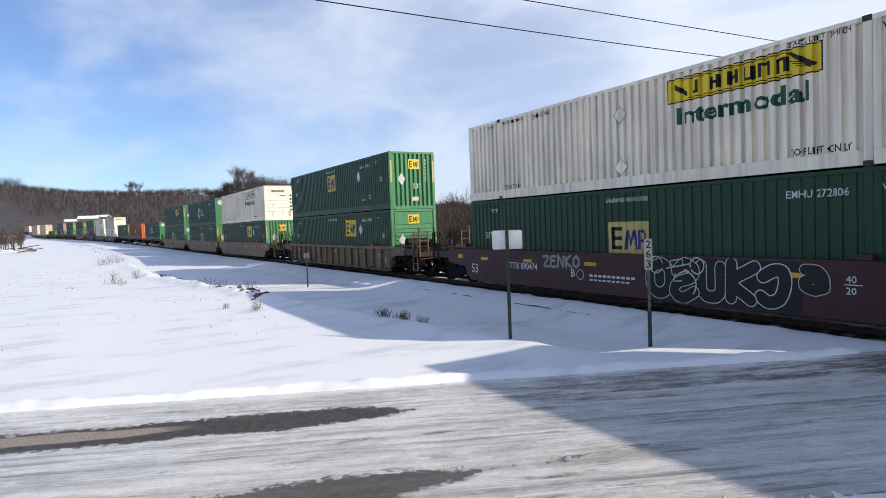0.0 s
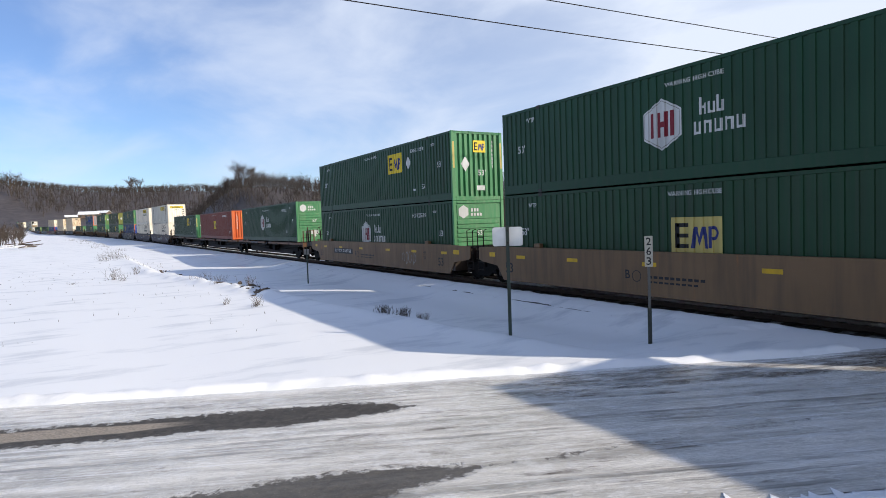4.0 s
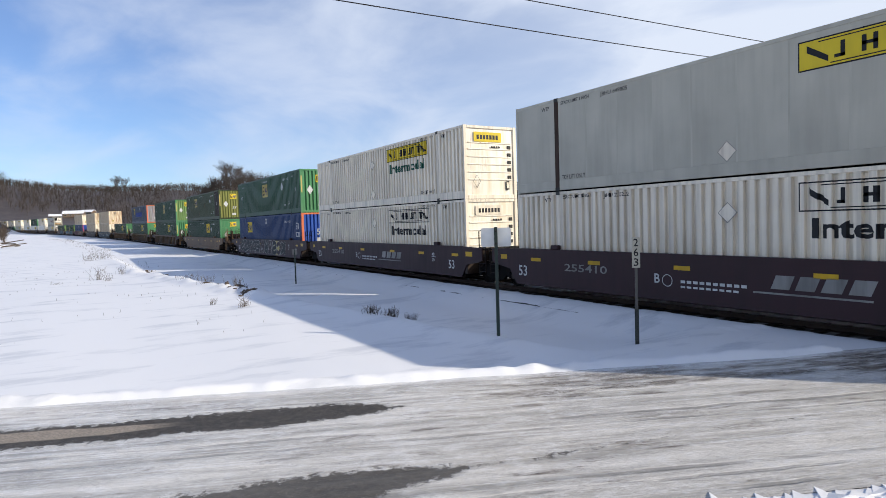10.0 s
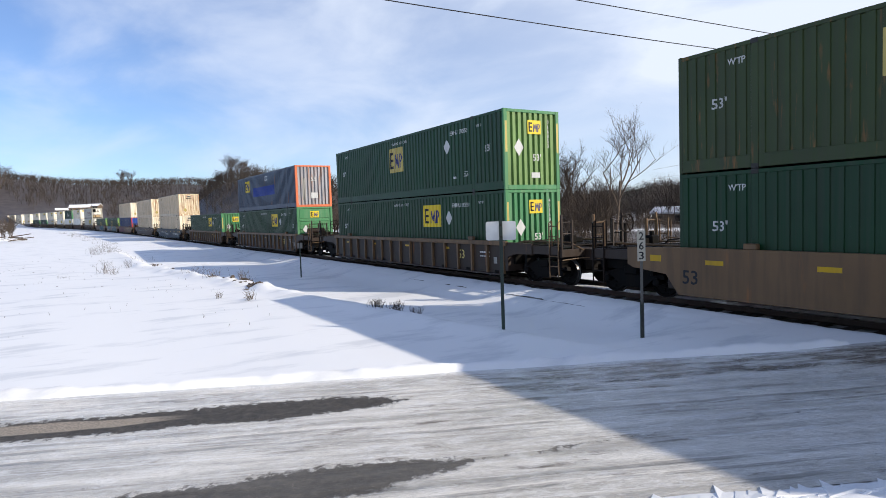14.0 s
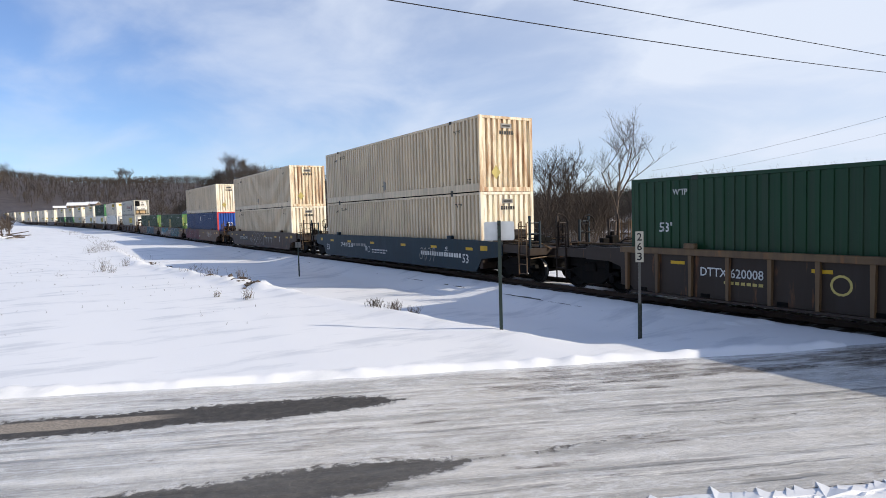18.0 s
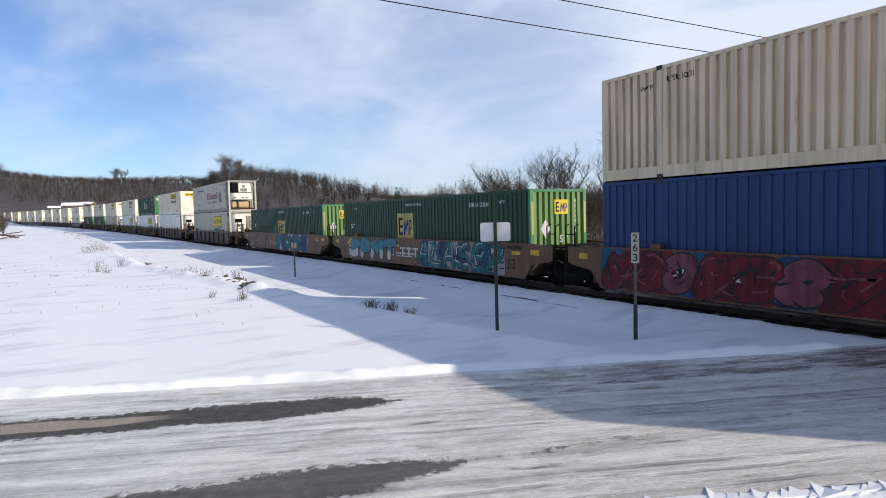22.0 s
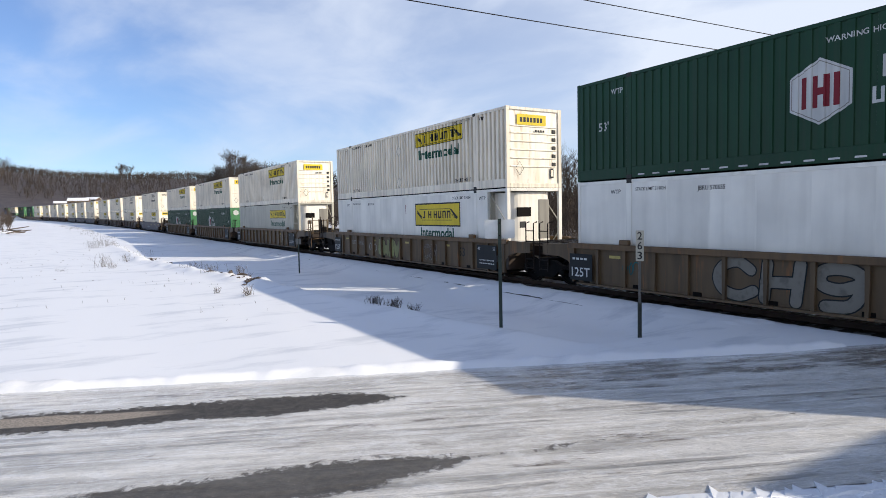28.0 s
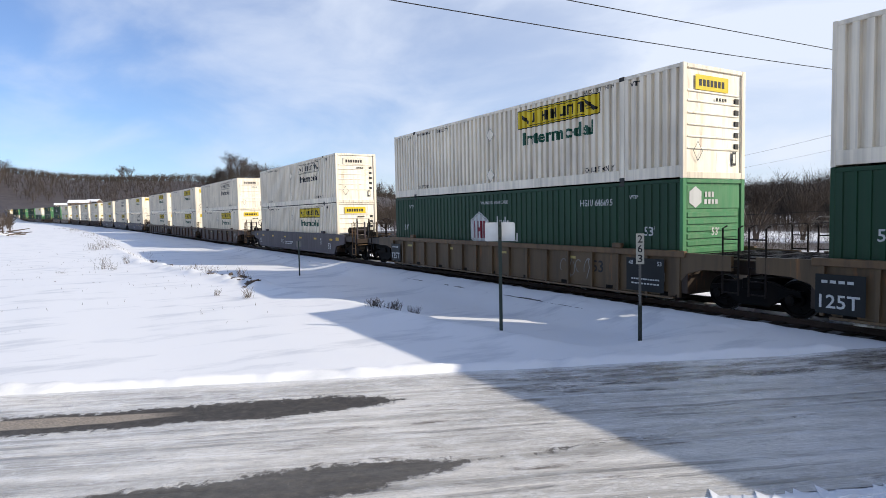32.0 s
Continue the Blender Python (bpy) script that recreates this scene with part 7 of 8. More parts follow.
    if "tealpiece" in words:
        ground_coat(mk, -7.0, -6.2, 0.30, 1.30, (M["pale_yellow"],), 1, 44)
        piece(mk, -6.8, -1.2, 0.24, 1.40, "SPMT", (M["tag_cyan"],), M["tag_black"], 41, 0.36, 0.05, 0.1, upright=True, foot=M["tag_white"])
        mk.begin("logo")
        for x in (-1.0, -0.4, 0.2):
            mk.rect(x, x + 0.48, 0.92, 1.02, M["tag_white"])
            mk.rect(x + 0.17, x + 0.31, 0.62, 0.93, M["tag_white"])
        mk.end()
        ground_coat(mk, 0.9, 6.9, 0.26, 1.36, (M["tag_blue"], M["worn_letters"]), 8, 45)
        piece(mk, 0.8, 7.0, 0.24, 1.40, "ALASEP", (M["tag_teal"],), M["tag_black"], 43, 0.25, 0.03, 0.25, M["tag_white"], upright=True)
        shards(mk, 0.9, 6.9, 0.26, 1.38, (M["tag_black"], M["tag_white"], M["tag_black"], M["tag_teal"]), 50, 46)
        mk.text("DASK MEME", 6.15, 1.20, 0.15, M["tag_black"], 1.75, 8)
    if "bluepiece" in words:
        ground_coat(mk, -0.9, 5.7, 0.26, 1.36, (M["tag_blue"], M["tag_white"]), 7, 51)
        piece(mk, -0.7, 5.5, 0.26, 1.38, "RBOREC", (M["tag_teal"], M["tag_blue"]), M["tag_black"], 53, 0.36, 0.035, 0.1)
        shards(mk, -0.8, 5.6, 0.26, 1.36, (M["tag_black"], M["tag_teal"], M["tag_black"], M["tag_blue"]), 60, 54)
        piece(mk, -7.6, -1.2, 0.32, 1.34, "KARERK", (M["rust_tan"],), M["tag_white"], 52, 0.15, 0.012, 0.3)
    if "silver" in words:
        piece(mk, -3.3, 0.1, 0.22, 1.32, "CH9", (M["tag_silver"],), M["tag_black"], 61, 0.24, 0.03, upright=True)
        scrawl(mk, -6.2, -5.6, 0.6, 1.0, M["tag_teal"], 3, 63, 0.03)
        scrawl(mk, 2.4, 4.2, 0.4, 1.1, M["tag_white"], 3, 62)
    if "lime" in words:
        piece(mk, -2.4, -0.1, 0.30, 1.18, "RMKA", (M["tag_lime"],), M["tag_black"], 71, 0.22, 0.022)
        scrawl(mk, -3.6, -2.7, 0.5, 0.95, M["tag_white"], 3, 72, 0.03)
        piece(mk, 2.2, 3.3, 0.34, 1.10, "CRM", (M["brown"],), M["tag_white"], 73, 0.07, 0.012)
    if "grey" in words:
        piece(mk, -1.4, 1.9, 0.34, 1.36, "COK", (M["brown"],), M["worn_letters"], 81, 0.30, 0.035, 0.15)
        for k, x in enumerate((2.1, 2.8, 3.5)):
            mk.begin("logo")
            mk.rect(x, x + 0.5, 0.92, 1.02, M["worn_letters"])
            mk.rect(x + 0.20, x + 0.31, 0.62, 0.93, M["worn_letters"])
            mk.end()
    if "faint" in words:
        scrawl(mk, 3.6, 5.0, 0.45, 1.1, M["worn_letters"], 4, seed, 0.03)
    if "swoosh" in words:
        mk.begin("logo")
        for i in range(4):
            x = 0.9 + i * 0.52
            mk.poly([(x, 0.74), (x + 0.40, 0.74), (x + 0.52, 1.04), (x + 0.12, 1.04)], M["worn_letters"])
        mk.rect(0.5, 2.9, 0.62, 0.66, M["worn_letters"])
        mk.end()
    return mk


def well_car(style, colour, front, rear, joint_f, joint_r, number, tag, seed):
    names = {"tan": "tan", "rust_tan": "rusty tan", "brown": "brown", "dark_brown": "dark brown", "maroon": "maroon", "dark_maroon": "dark maroon", "teal_blue": "deep blue", "plum": "plum-grey"}
    art = "spray-painted " if len(tag.split()) > 1 and tag.split()[1] not in ("plain", "swoosh") else ""
    root = thing("well_car", f"{art}{names[colour]} steel well car with {'smooth' if style == 'smooth' else 'ribbed'} sides on the track", "railway car", group="cars of the train")
    p = M["dull_tan" if colour == "tan" and style == "ribbed" else colour]
    kf, kr = round(front, 1), round(rear, 1)
    for far in (0, 1):
        at = Matrix.Identity(4)
        if style == "smooth":
            def plate(bm, far=far):
                o = outline_ends(front, rear)
                y = (-SILL_Y, -SILL_Y + 0.05) if not far else (SILL_Y - 0.05, SILL_Y)
                prism(bm, o, *y)
                a, b = (-SILL_Y + 0.05, -SILL_Y + 0.16) if not far else (SILL_Y - 0.16, SILL_Y - 0.05)
                box(bm, -7.9, 7.9, a, b, 1.36, 1.42)
                for x in (-6.07, 6.07):
                    lo, hi = (-SILL_Y - 0.01, -SILL_Y + 0.16) if not far else (SILL_Y - 0.16, SILL_Y + 0.01)
                    box(bm, x - 0.16, x + 0.16, lo, hi, 1.42, 1.56, 0.02)
            part("side_sill", ("plate", kf, kr, far), plate, p, root)
        else:
            lo, hi = (-1.53, -1.40) if not far else (1.40, 1.53)

            def chord(bm, lo=lo, hi=hi):
                box(bm, -8.3, 8.3, lo, hi, 1.26, 1.42, 0.012)
                for x in (-6.07, 6.07):
                    box(bm, x - 0.16, x + 0.16, lo - 0.01, hi + 0.01, 1.42, 1.56, 0.02)
            part("top_chord", ("chord", far), chord, M["chord"], root, "worn lighter top chord")

            def panel(bm, far=far):
                y = (-1.405, -1.375) if not far else (1.375, 1.405)
                prism(bm, [(-8.3, 1.28), (-8.3, 0.62), (-7.9, 0.22), (7.9, 0.22), (8.3, 0.62), (8.3, 1.28)], *y)
            part("side_panel", ("rib_panel", far), panel, p, root)

            def flange(bm, far=far):
                a, b = (-1.50, -1.36) if not far else (1.36, 1.50)
                box(bm, -7.95, 7.95, a, b, 0.18, 0.24, 0.008)
            part("bottom_flange", ("flange", far), flange, p, root)
            ribs = 9 if colour == "brown" else 17
            for i in range(ribs):
                def rib(bm, far=far):
                    o = [(-0.035, 0.24), (0.035, 0.24), (0.05, 1.26), (-0.05, 1.26)]
                    y = (-1.50, -1.405) if not far else (1.405, 1.50)
                    prism(bm, o, *y)
                # Dark cars: lighter ribs paint in the light their edges catch.
                part("rib", ("rib", far), rib, M["chord"] if colour == "dark_brown" else p, root, at=pose(-8.1 + i * 16.2 / (ribs - 1), 0, 0))

            def arm(bm, far=far):
                y = (-1.47, -1.36) if not far else (1.36, 1.47)
                for s, e in ((1, min(front - 0.35, 1.6)),):
                    prism(bm, [(s * 8.1, 1.22), (s * 8.1, 0.60), (s * 8.35, 0.86), (s * 8.75, 0.98), (s * (8.08 + e), 1.0), (s * (8.08 + e), 1.36), (s * 8.1, 1.38)], *y)
            part("side_arm", ("arm", kf, far), arm, p, root)

            def rear_arm(bm, far=far):
                y = (-1.47, -1.36) if not far else (1.36, 1.47)
                e = min(rear - 0.35, 1.6)
                prism(bm, [(-8.1, 1.22), (-8.1, 0.60), (-8.35, 0.86), (-8.75, 0.98), (-8.08 - e, 1.0), (-8.08 - e, 1.36), (-8.1, 1.38)], *y)
            part("side_arm", ("rear_arm", kr, far), rear_arm, p, root)

    def well_floor(bm):
        for i in range(9):
            x = -7.6 + i * 1.9
            box(bm, x - 0.12, x + 0.12, -1.42, 1.42, 0.20, 0.34)
        box(bm, -8.1, 8.1, -1.40, -1.20, 0.20, 0.345)
        box(bm, -8.1, 8.1, 1.20, 1.40, 0.20, 0.345)
    part("well_floor", "well_floor", well_floor, M["black_steel"], root)
    end_set(root, 1, front, p, joint_f, seed)
    end_set(root, -1, rear, p, joint_r, seed)
    if not joint_f:
        bogie(root, 8.08 + min(1.78, front - 1.1))
    bogie(root, -8.08 - (rear if joint_r else min(1.78, rear - 1.1)))
    mk = car_marks(style, number, tag, seed)
    mk.put(("car_marks", style, number, tag, seed if "faint" in tag else 0), root, on_sill if style == "smooth" else on_recess, None, seed >= FAR_FROM)
    mk.plates.put(("car_plates", style, tag), root, lambda u, w, l: (u, -1.498 - 0.0035 * l, w), None, seed >= FAR_FROM)
    return root


def spine_car(front, rear, joint_f, joint_r, seed):
    root = thing("spine_car", "low brown spine car with an open frame on the track", "railway car", group="cars of the train")
    p = M["brown"]

    def spine(bm):
        box(bm, -8.08 - rear + 0.3, 8.08 + front - 0.3, -0.36, 0.36, 0.72, 1.16, 0.02)
        a, b = (-8.5 if joint_r else -6.3), (8.5 if joint_f else 6.3)
        prism(bm, [(a, 0.74), (a + 0.3, 0.24), (b - 0.3, 0.24), (b, 0.74)], -0.52, 0.52)
    for x in (-6.07, -3.0, 0.0, 3.0, 6.07):
        part("cross_bolster", "cross_bolster", lambda bm: box(bm, -0.16, 0.16, -1.34, 1.34, 0.98, 1.14, 0.015), M["steel"], root, at=pose(x, 0, 0))
    part("centre_spine", ("spine", round(front, 1), round(rear, 1), joint_f, joint_r), spine, M["steel"], root, "deep grimy centre sill")
    # Beams and end decks get a golden brown for the sun they catch.
    for s in (-1, 1):
        def side_beam(bm, s=s):
            a, b = sorted((s * 1.34, s * 1.24))
            box(bm, -7.4, -0.6, a, b, 1.04, 1.20, 0.012)
            box(bm, 0.6, 8.0, a, b, 1.04, 1.20, 0.012)
        part("side_beam", ("spine_side", s), side_beam, M["rust_tan"], root, "rusty yellow-brown side beam")
        for x in (-7.9, -6.07, 6.07, 7.9):
            part("pedestal", "pedestal", lambda bm: box(bm, -0.14, 0.14, -0.12, 0.12, 1.12, 1.255, 0.02), M["steel"], root, at=pose(x, s * 1.2, 0))

    def under(bm):
        tube(bm, [(-2.2, -0.7, 0.72), (-0.8, -0.7, 0.72)], 0.2, 12)
        box(bm, 0.2, 0.9, -0.9, -0.45, 0.50, 0.90, 0.02)
        tube(bm, [(-5.5, -0.55, 0.62), (5.5, -0.55, 0.62)], 0.03, 6)
        tube(bm, [(-6, 0.5, 0.55), (6, 0.5, 0.55)], 0.025, 6)
    part("brake_gear", "spine_under", under, M["black_steel"], root, "brake cylinder and rods under the frame")
    for s, ext, joint in ((1, front, joint_f), (-1, rear, joint_r)):
        turn = Matrix.Identity(4) if s > 0 else HALF_TURN
        e = 8.08 + ext

        def deck(bm, e=e, joint=joint):
            box(bm, 7.2, e - 0.35, -1.32, 1.32, 1.06, 1.20, 0.015)
            if not joint:
                box(bm, e - 0.45, e - 0.33, -1.38, 1.38, 0.92, 1.20, 0.012)
        part("end_deck", ("spine_deck", round(ext, 1), joint), deck, M["rust_tan"], root, "worn yellow-brown end deck", at=turn)
        if not joint:
            def gear(bm, e=e):
                box(bm, e - 0.5, e + 0.02, -0.14, 0.12, 0.70, 0.98, 0.03)
                for y in (-1.30, -0.80):
                    box(bm, e - 0.42, e - 0.35, y - 0.035, y + 0.035, 0.4, 2.05, 0.008)
                for z in (0.45, 0.75, 1.75):
                    tube(bm, [(e - 0.38, -1.30, z), (e - 0.38, -0.80, z)], 0.018, 6)
            part("end_ladder", ("spine_ladder", round(ext, 1)), gear, p, root, "end ladder posts and coupler", at=turn)

            def hoop(bm, e=e):
                tube(bm, [(e - 0.9, -1.25, 1.2), (e - 0.9, -1.25, 1.55), (e - 0.9, -0.65, 1.55), (e - 0.9, -0.65, 1.2)], 0.02, 6)
            part("grab_hoop", ("spine_hoop", round(ext, 1)), hoop, M["steel"], root, at=turn)
    if not joint_f:
        bogie(root, 7.35)
    bogie(root, -8.08 - rear if joint_r else -7.35)
    mk = Marks()
    mk.begin("black_panel")
    if seed % 2:
        mk.rect(-5.1, -2.7, 1.05, 1.19, M["tag_black"])
        mk.text("TTRX 552053", -5.0, 1.065, 0.11, M["worn_letters"], 2.15, 2)
    else:
        mk.rect(3.0, 5.9, 1.05, 1.19, M["tag_black"])
        mk.text("ALL PURPOSE SPINE CAR", 3.06, 1.075, 0.09, M["worn_letters"], 2.75, 2)
    mk.end()
    mk.put(("spine_marks", seed % 2), root, lambda u, w, l: (u, -1.342 - 0.0035 * l, w))
    return root


# The train, front to back: where each car's tail stands at the start, its make, its load from below, its markings.
# A "j" ends the make where the next car behind hangs on the same bogie.
TRAIN = [
    # The first two cars stay out of view, added to cast their shadows.
    (22.80, "smooth maroon", "emp_low jb", "", "m plain"),
    (-0.70, "smooth maroon j", "emp jb", "", "m plain"),
    (-20.22, "smooth maroon", "emp_low jb", "DTTX 890474", "m bigface"),
    (-43.72, "ribbed tan", "emp_ribbed emp", "", "tanrib plain"),
    (-67.29, "smooth tan j", "emp jb_grey", "", "tan plain"),
    (-86.65, "smooth tan j", "emp_low hub", "", "tan plain"),
    (-106.45, "smooth tan", "hub emp", "DTTX 768766", "tan faint"),
    (-127.78, "spine brown j", "hub", "", ""),
    (-148.20, "spine brown j", "orange", "", ""),
    (-167.15, "spine brown", "emp", "", ""),
    (-188.41, "smooth dark_maroon j", "jb_grey jb_plain", "255410", "m swoosh"),
    (-207.87, "smooth dark_maroon j", "jb_grey jb", "255410", "m swoosh"),
    (-227.36, "smooth dark_maroon", "blue emp_faded", "", "m scrawl"),
    (-251.06, "smooth tan", "emp_ribbed olive", "", "tan plain"),
    (-274.58, "ribbed dark_brown", "emp emp_old", "", "dark plain"),
    (-298.35, "ribbed dark_brown", "emp_ribbed grey_blue", "", "dark plain"),
    (-321.75, "ribbed dark_brown", "emp", "DTTX 620008", "dark plain"),
    (-345.25, "smooth teal_blue", "cream beige", "74128", "b faint"),
    (-368.45, "smooth brown", "cream beige", "DTTX 645193", "br grey"),
    (-392.04, "smooth rust_tan j", "blue_plain cream", "DTTX 7332", "br redpiece"),
    (-411.48, "smooth rust_tan j", "emp_low", "", "br tealpiece"),
    (-431.00, "smooth rust_tan", "emp_low", "DTTX 7332", "br bluepiece"),
    (-454.58, "ribbed brown", "jb_reefer crest", "DTTX 788002", "rib plain"),
    (-478.20, "ribbed brown j", "white_reefer jb", "", "rib plain"),
    (-497.76, "ribbed tan j", "jb_reefer hub", "", "rib silver plate"),
    (-517.51, "ribbed tan", "jb_reefer jb", "DTTX 785163", "rib lime plate"),
    (-540.90, "ribbed tan j", "jb_reefer_small jb", "DTTX 721561", "rib faint plate"),
    (-560.50, "ribbed tan j", "hub jb", "", "rib faint plate"),
    (-580.16, "ribbed tan", "hub jb", "", "rib faint plate"),
    (-603.96, "smooth plum", "jb jb_grey", "", "m plain"),
]
# further cars, seen only far off
TAIL = ("ribbed brown j/jb jb_grey", "ribbed brown j/jb jb", "ribbed brown/jb jb", "smooth plum j/jb_grey jb", "smooth plum j/jb jb_grey",
        "smooth plum/jb jb", "ribbed brown j/jb jb", "ribbed brown j/jb_grey jb", "ribbed brown/jb jb", "smooth tan j/jb jb",
        "smooth tan/emp hub", "ribbed dark_brown/emp emp", "smooth brown j/hub jb", "smooth brown/emp emp", "ribbed tan j/emp emp", "ribbed tan/jb emp",
        "smooth maroon j/emp jb", "smooth maroon/jb jb", "ribbed brown j/jb hub", "ribbed brown/emp jb")
MOVERS = []


def build_train():
    rows = list(TRAIN)
    s = rows[-1][0]
    gap = 23.7
    for make_load in TAIL:
        make, load = make_load.split("/")
        s -= gap
        rows.append((s, make, load, "", "rib plain" if make.startswith("ribbed") else "m plain"))
        gap = 19.55 if make.endswith(" j") else 23.7
    for i, (tail, make, load, number, tag) in enumerate(rows):
        words = make.split()
        style, colour, joint_r = words[0], words[1], words[-1] == "j"
        joint_f = i > 0 and rows[i - 1][1].endswith(" j")
        gap_f = rows[i - 1][0] - tail - LONG if i else 7.4
        gap_r = tail - rows[i + 1][0] - LONG if i + 1 < len(rows) else 7.4

        def share(gap, other, joint):
            if joint or (other == "spine") == (style == "spine"):
                return gap / 2
            return 1.7 if style == "spine" else gap - 1.7
        front = share(gap_f, rows[i - 1][1].split()[0] if i else style, joint_f)
        rear = share(gap_r, rows[i + 1][1].split()[0] if i + 1 < len(rows) else style, joint_r)
        if style == "spine":
            car = spine_car(front, rear, joint_f, joint_r, i)
        else:
            car = well_car(style, colour, front, rear, joint_f, joint_r, number, tag, i)
        base = 1.255 if style == "spine" else 0.353
        middle = tail + LONG / 2
        MOVERS.append((car, middle, 0.0))
        for k, kind in enumerate(load.split()):
            box_ = container(kind, i * 2 + k, plain=i >= FAR_FROM)
            MOVERS.append((box_, middle, base + k * (TALL + 0.004)))


def travelled(t):
    """How far the train has gone; it gathers a little speed."""
    return 17.1436 * t + 0.0032974 * t * t + 0.00005828 * t ** 3


# ---------------------------------------------------------------- beside the track
def rounded_plate(bm, w, h, r, y0, y1):
    pts = []
    for cx, cz, a0 in ((w / 2 - r, h / 2 - r, 0), (-w / 2 + r, h / 2 - r, 90), (-w / 2 + r, -h / 2 + r, 180), (w / 2 - r, -h / 2 + r, 270)):
        pts += [(cx + r * math.cos(radians(a0 + k * 22.5)), cz + r * math.sin(radians(a0 + k * 22.5))) for k in range(5)]
    prism(bm, pts, y0, y1)


def channel_post(bm, high, wide=0.055, deep=0.035):
    """A U-shaped steel post."""
    for x0, x1, y0, y1 in ((-wide / 2, wide / 2, -0.006, 0.0), (-wide / 2, -wide / 2 + 0.012, 0.0, deep), (wide / 2 - 0.012, wide / 2, 0.0, deep)):
        box(bm, x0, x1, y0, y1, -0.25, high)


def build_signs():
    face = 51.0
    sign = thing("road_sign", "grey sign panel seen from behind on a steel post in snow", "road sign", pose(-10.42, -6.80, -0.06, 0.6, 0, face))
    part("post", "sign_post", lambda bm: channel_post(bm, 2.34, 0.070, 0.045), M["green_post"], sign)
    part("panel", "sign_panel", lambda bm: rounded_plate(bm, 0.635, 0.40, 0.045, 0.05, 0.056), M["sign_back"], sign, "blank back of the sign panel", at=pose(0.0, 0, 2.12))
    for z in (1.99, 2.25):
        part("bolt", "sign_bolt", lambda bm: lathe(bm, [(-0.03, 0.012), (-0.006, 0.02), (0.02, 0.02)], sides=8), M["steel"], sign, at=pose(0, 0, z))
    mile = thing("milepost", "white milepost plate with black figures on a steel post", "milepost", pose(-8.36, -4.88, -0.06, 0, 0, 46))
    part("lower_post", "mile_low", lambda bm: channel_post(bm, 0.62, 0.075, 0.05), M["green_post"], mile, "dark buried post stub")
    part("post", "mile_post", lambda bm: channel_post(bm, 2.06, 0.05, 0.035), M["galvanised"], mile)
    plate = part("plate", "mile_plate", lambda bm: rounded_plate(bm, 0.155, 0.61, 0.012, -0.014, -0.008), M["clean_white"], mile, "white number plate", at=pose(0, 0, 1.755))
    mk = Marks()
    for i, c in enumerate("263"):
        mk.text(c, -0.046, 0.125 - i * 0.195, 0.15, M["black_letters"], 0.092)
    mk.put("mile_figures", plate, lambda u, w, l: (u, -0.014 - 0.002 * l, w))
    small = thing("marker_post", "small marker plate on a thin dark post beside the track", "marker post", pose(-29.6, -5.05, ground_z(-29.6, -5.05), 0, 0, 62))
    part("post", "small_post", lambda bm: channel_post(bm, 1.72, 0.06, 0.04), M["green_post"], small)
    part("plate", "small_plate", lambda bm: (box(bm, -0.13, -0.02, -0.02, -0.012, 1.45, 1.72), box(bm, 0.02, 0.13, -0.02, -0.012, 1.45, 1.72)), M["worn_letters"], small, "pair of small grey plates")


def sag(a, b, drop, n=24):
    a, b = Vector(a), Vector(b)
    return [a.lerp(b, i / n) - Vector((0, 0, drop * 4 * (i / n) * (1 - i / n))) for i in range(n + 1)]


def from_eye(az, el, dist):
    """A point seen from the roadside by its bearing west of north and its height angle."""
    a, e = radians(az), radians(el)
    return (EYE[0] - math.sin(a) * dist, EYE[1] + math.cos(a) * dist, EYE[2] + math.tan(e) * dist)


def build_lines():
    line = thing("power_line", "black overhead cables crossing high above the track", "cable")

    for n, (c0, c1, c2) in enumerate(((8.831, 0.00435, 0.00060), (9.851, 0.0080, 0.00009))):
        pts = [(-16.4 + 0.03 * y, y, c0 + c1 * y + c2 * y * y) for y in range(-44, 62, 3)]
        part("cable", ("cable", n), lambda bm, pts=pts: tube(bm, pts, 0.018, 5), M["cable"], line)
    low = thing("service_line", "thin low cables behind the track on a wooden pole", "cable")
    base = from_eye(37.7, 0, 78)
    gz = ground_z(base[0], base[1])
    part("pole", "service_pole", lambda bm: tube(bm, [(base[0], base[1], gz - 0.5), (base[0], base[1], 4.6)], [0.13, 0.09], 8), M["pole_wood"], low)
    for n, (e0, e1) in enumerate(((-1.55, -0.55), (-0.65, 0.35))):
        a, b = from_eye(38.2, e0, 60), from_eye(12, e1 + 0.35, 60)
        part("cable", ("low_cable", n), lambda bm, a=a, b=b: tube(bm, sag(a, b, 0.25), 0.02, 4), M["cable"], low)
    a, b = from_eye(40, 3.3, 90), from_eye(10, 9.4, 60)
    part("cable", "high_cable", lambda bm: tube(bm, sag(a, b, 0.8), 0.012, 4), M["cable"], low)
    c, d = from_eye(40, 2.5, 90), from_eye(10, 7.9, 60)
    part("cable", "lower_high_cable", lambda bm: tube(bm, sag(c, d, 0.8), 0.008, 4), M["cable"], low)


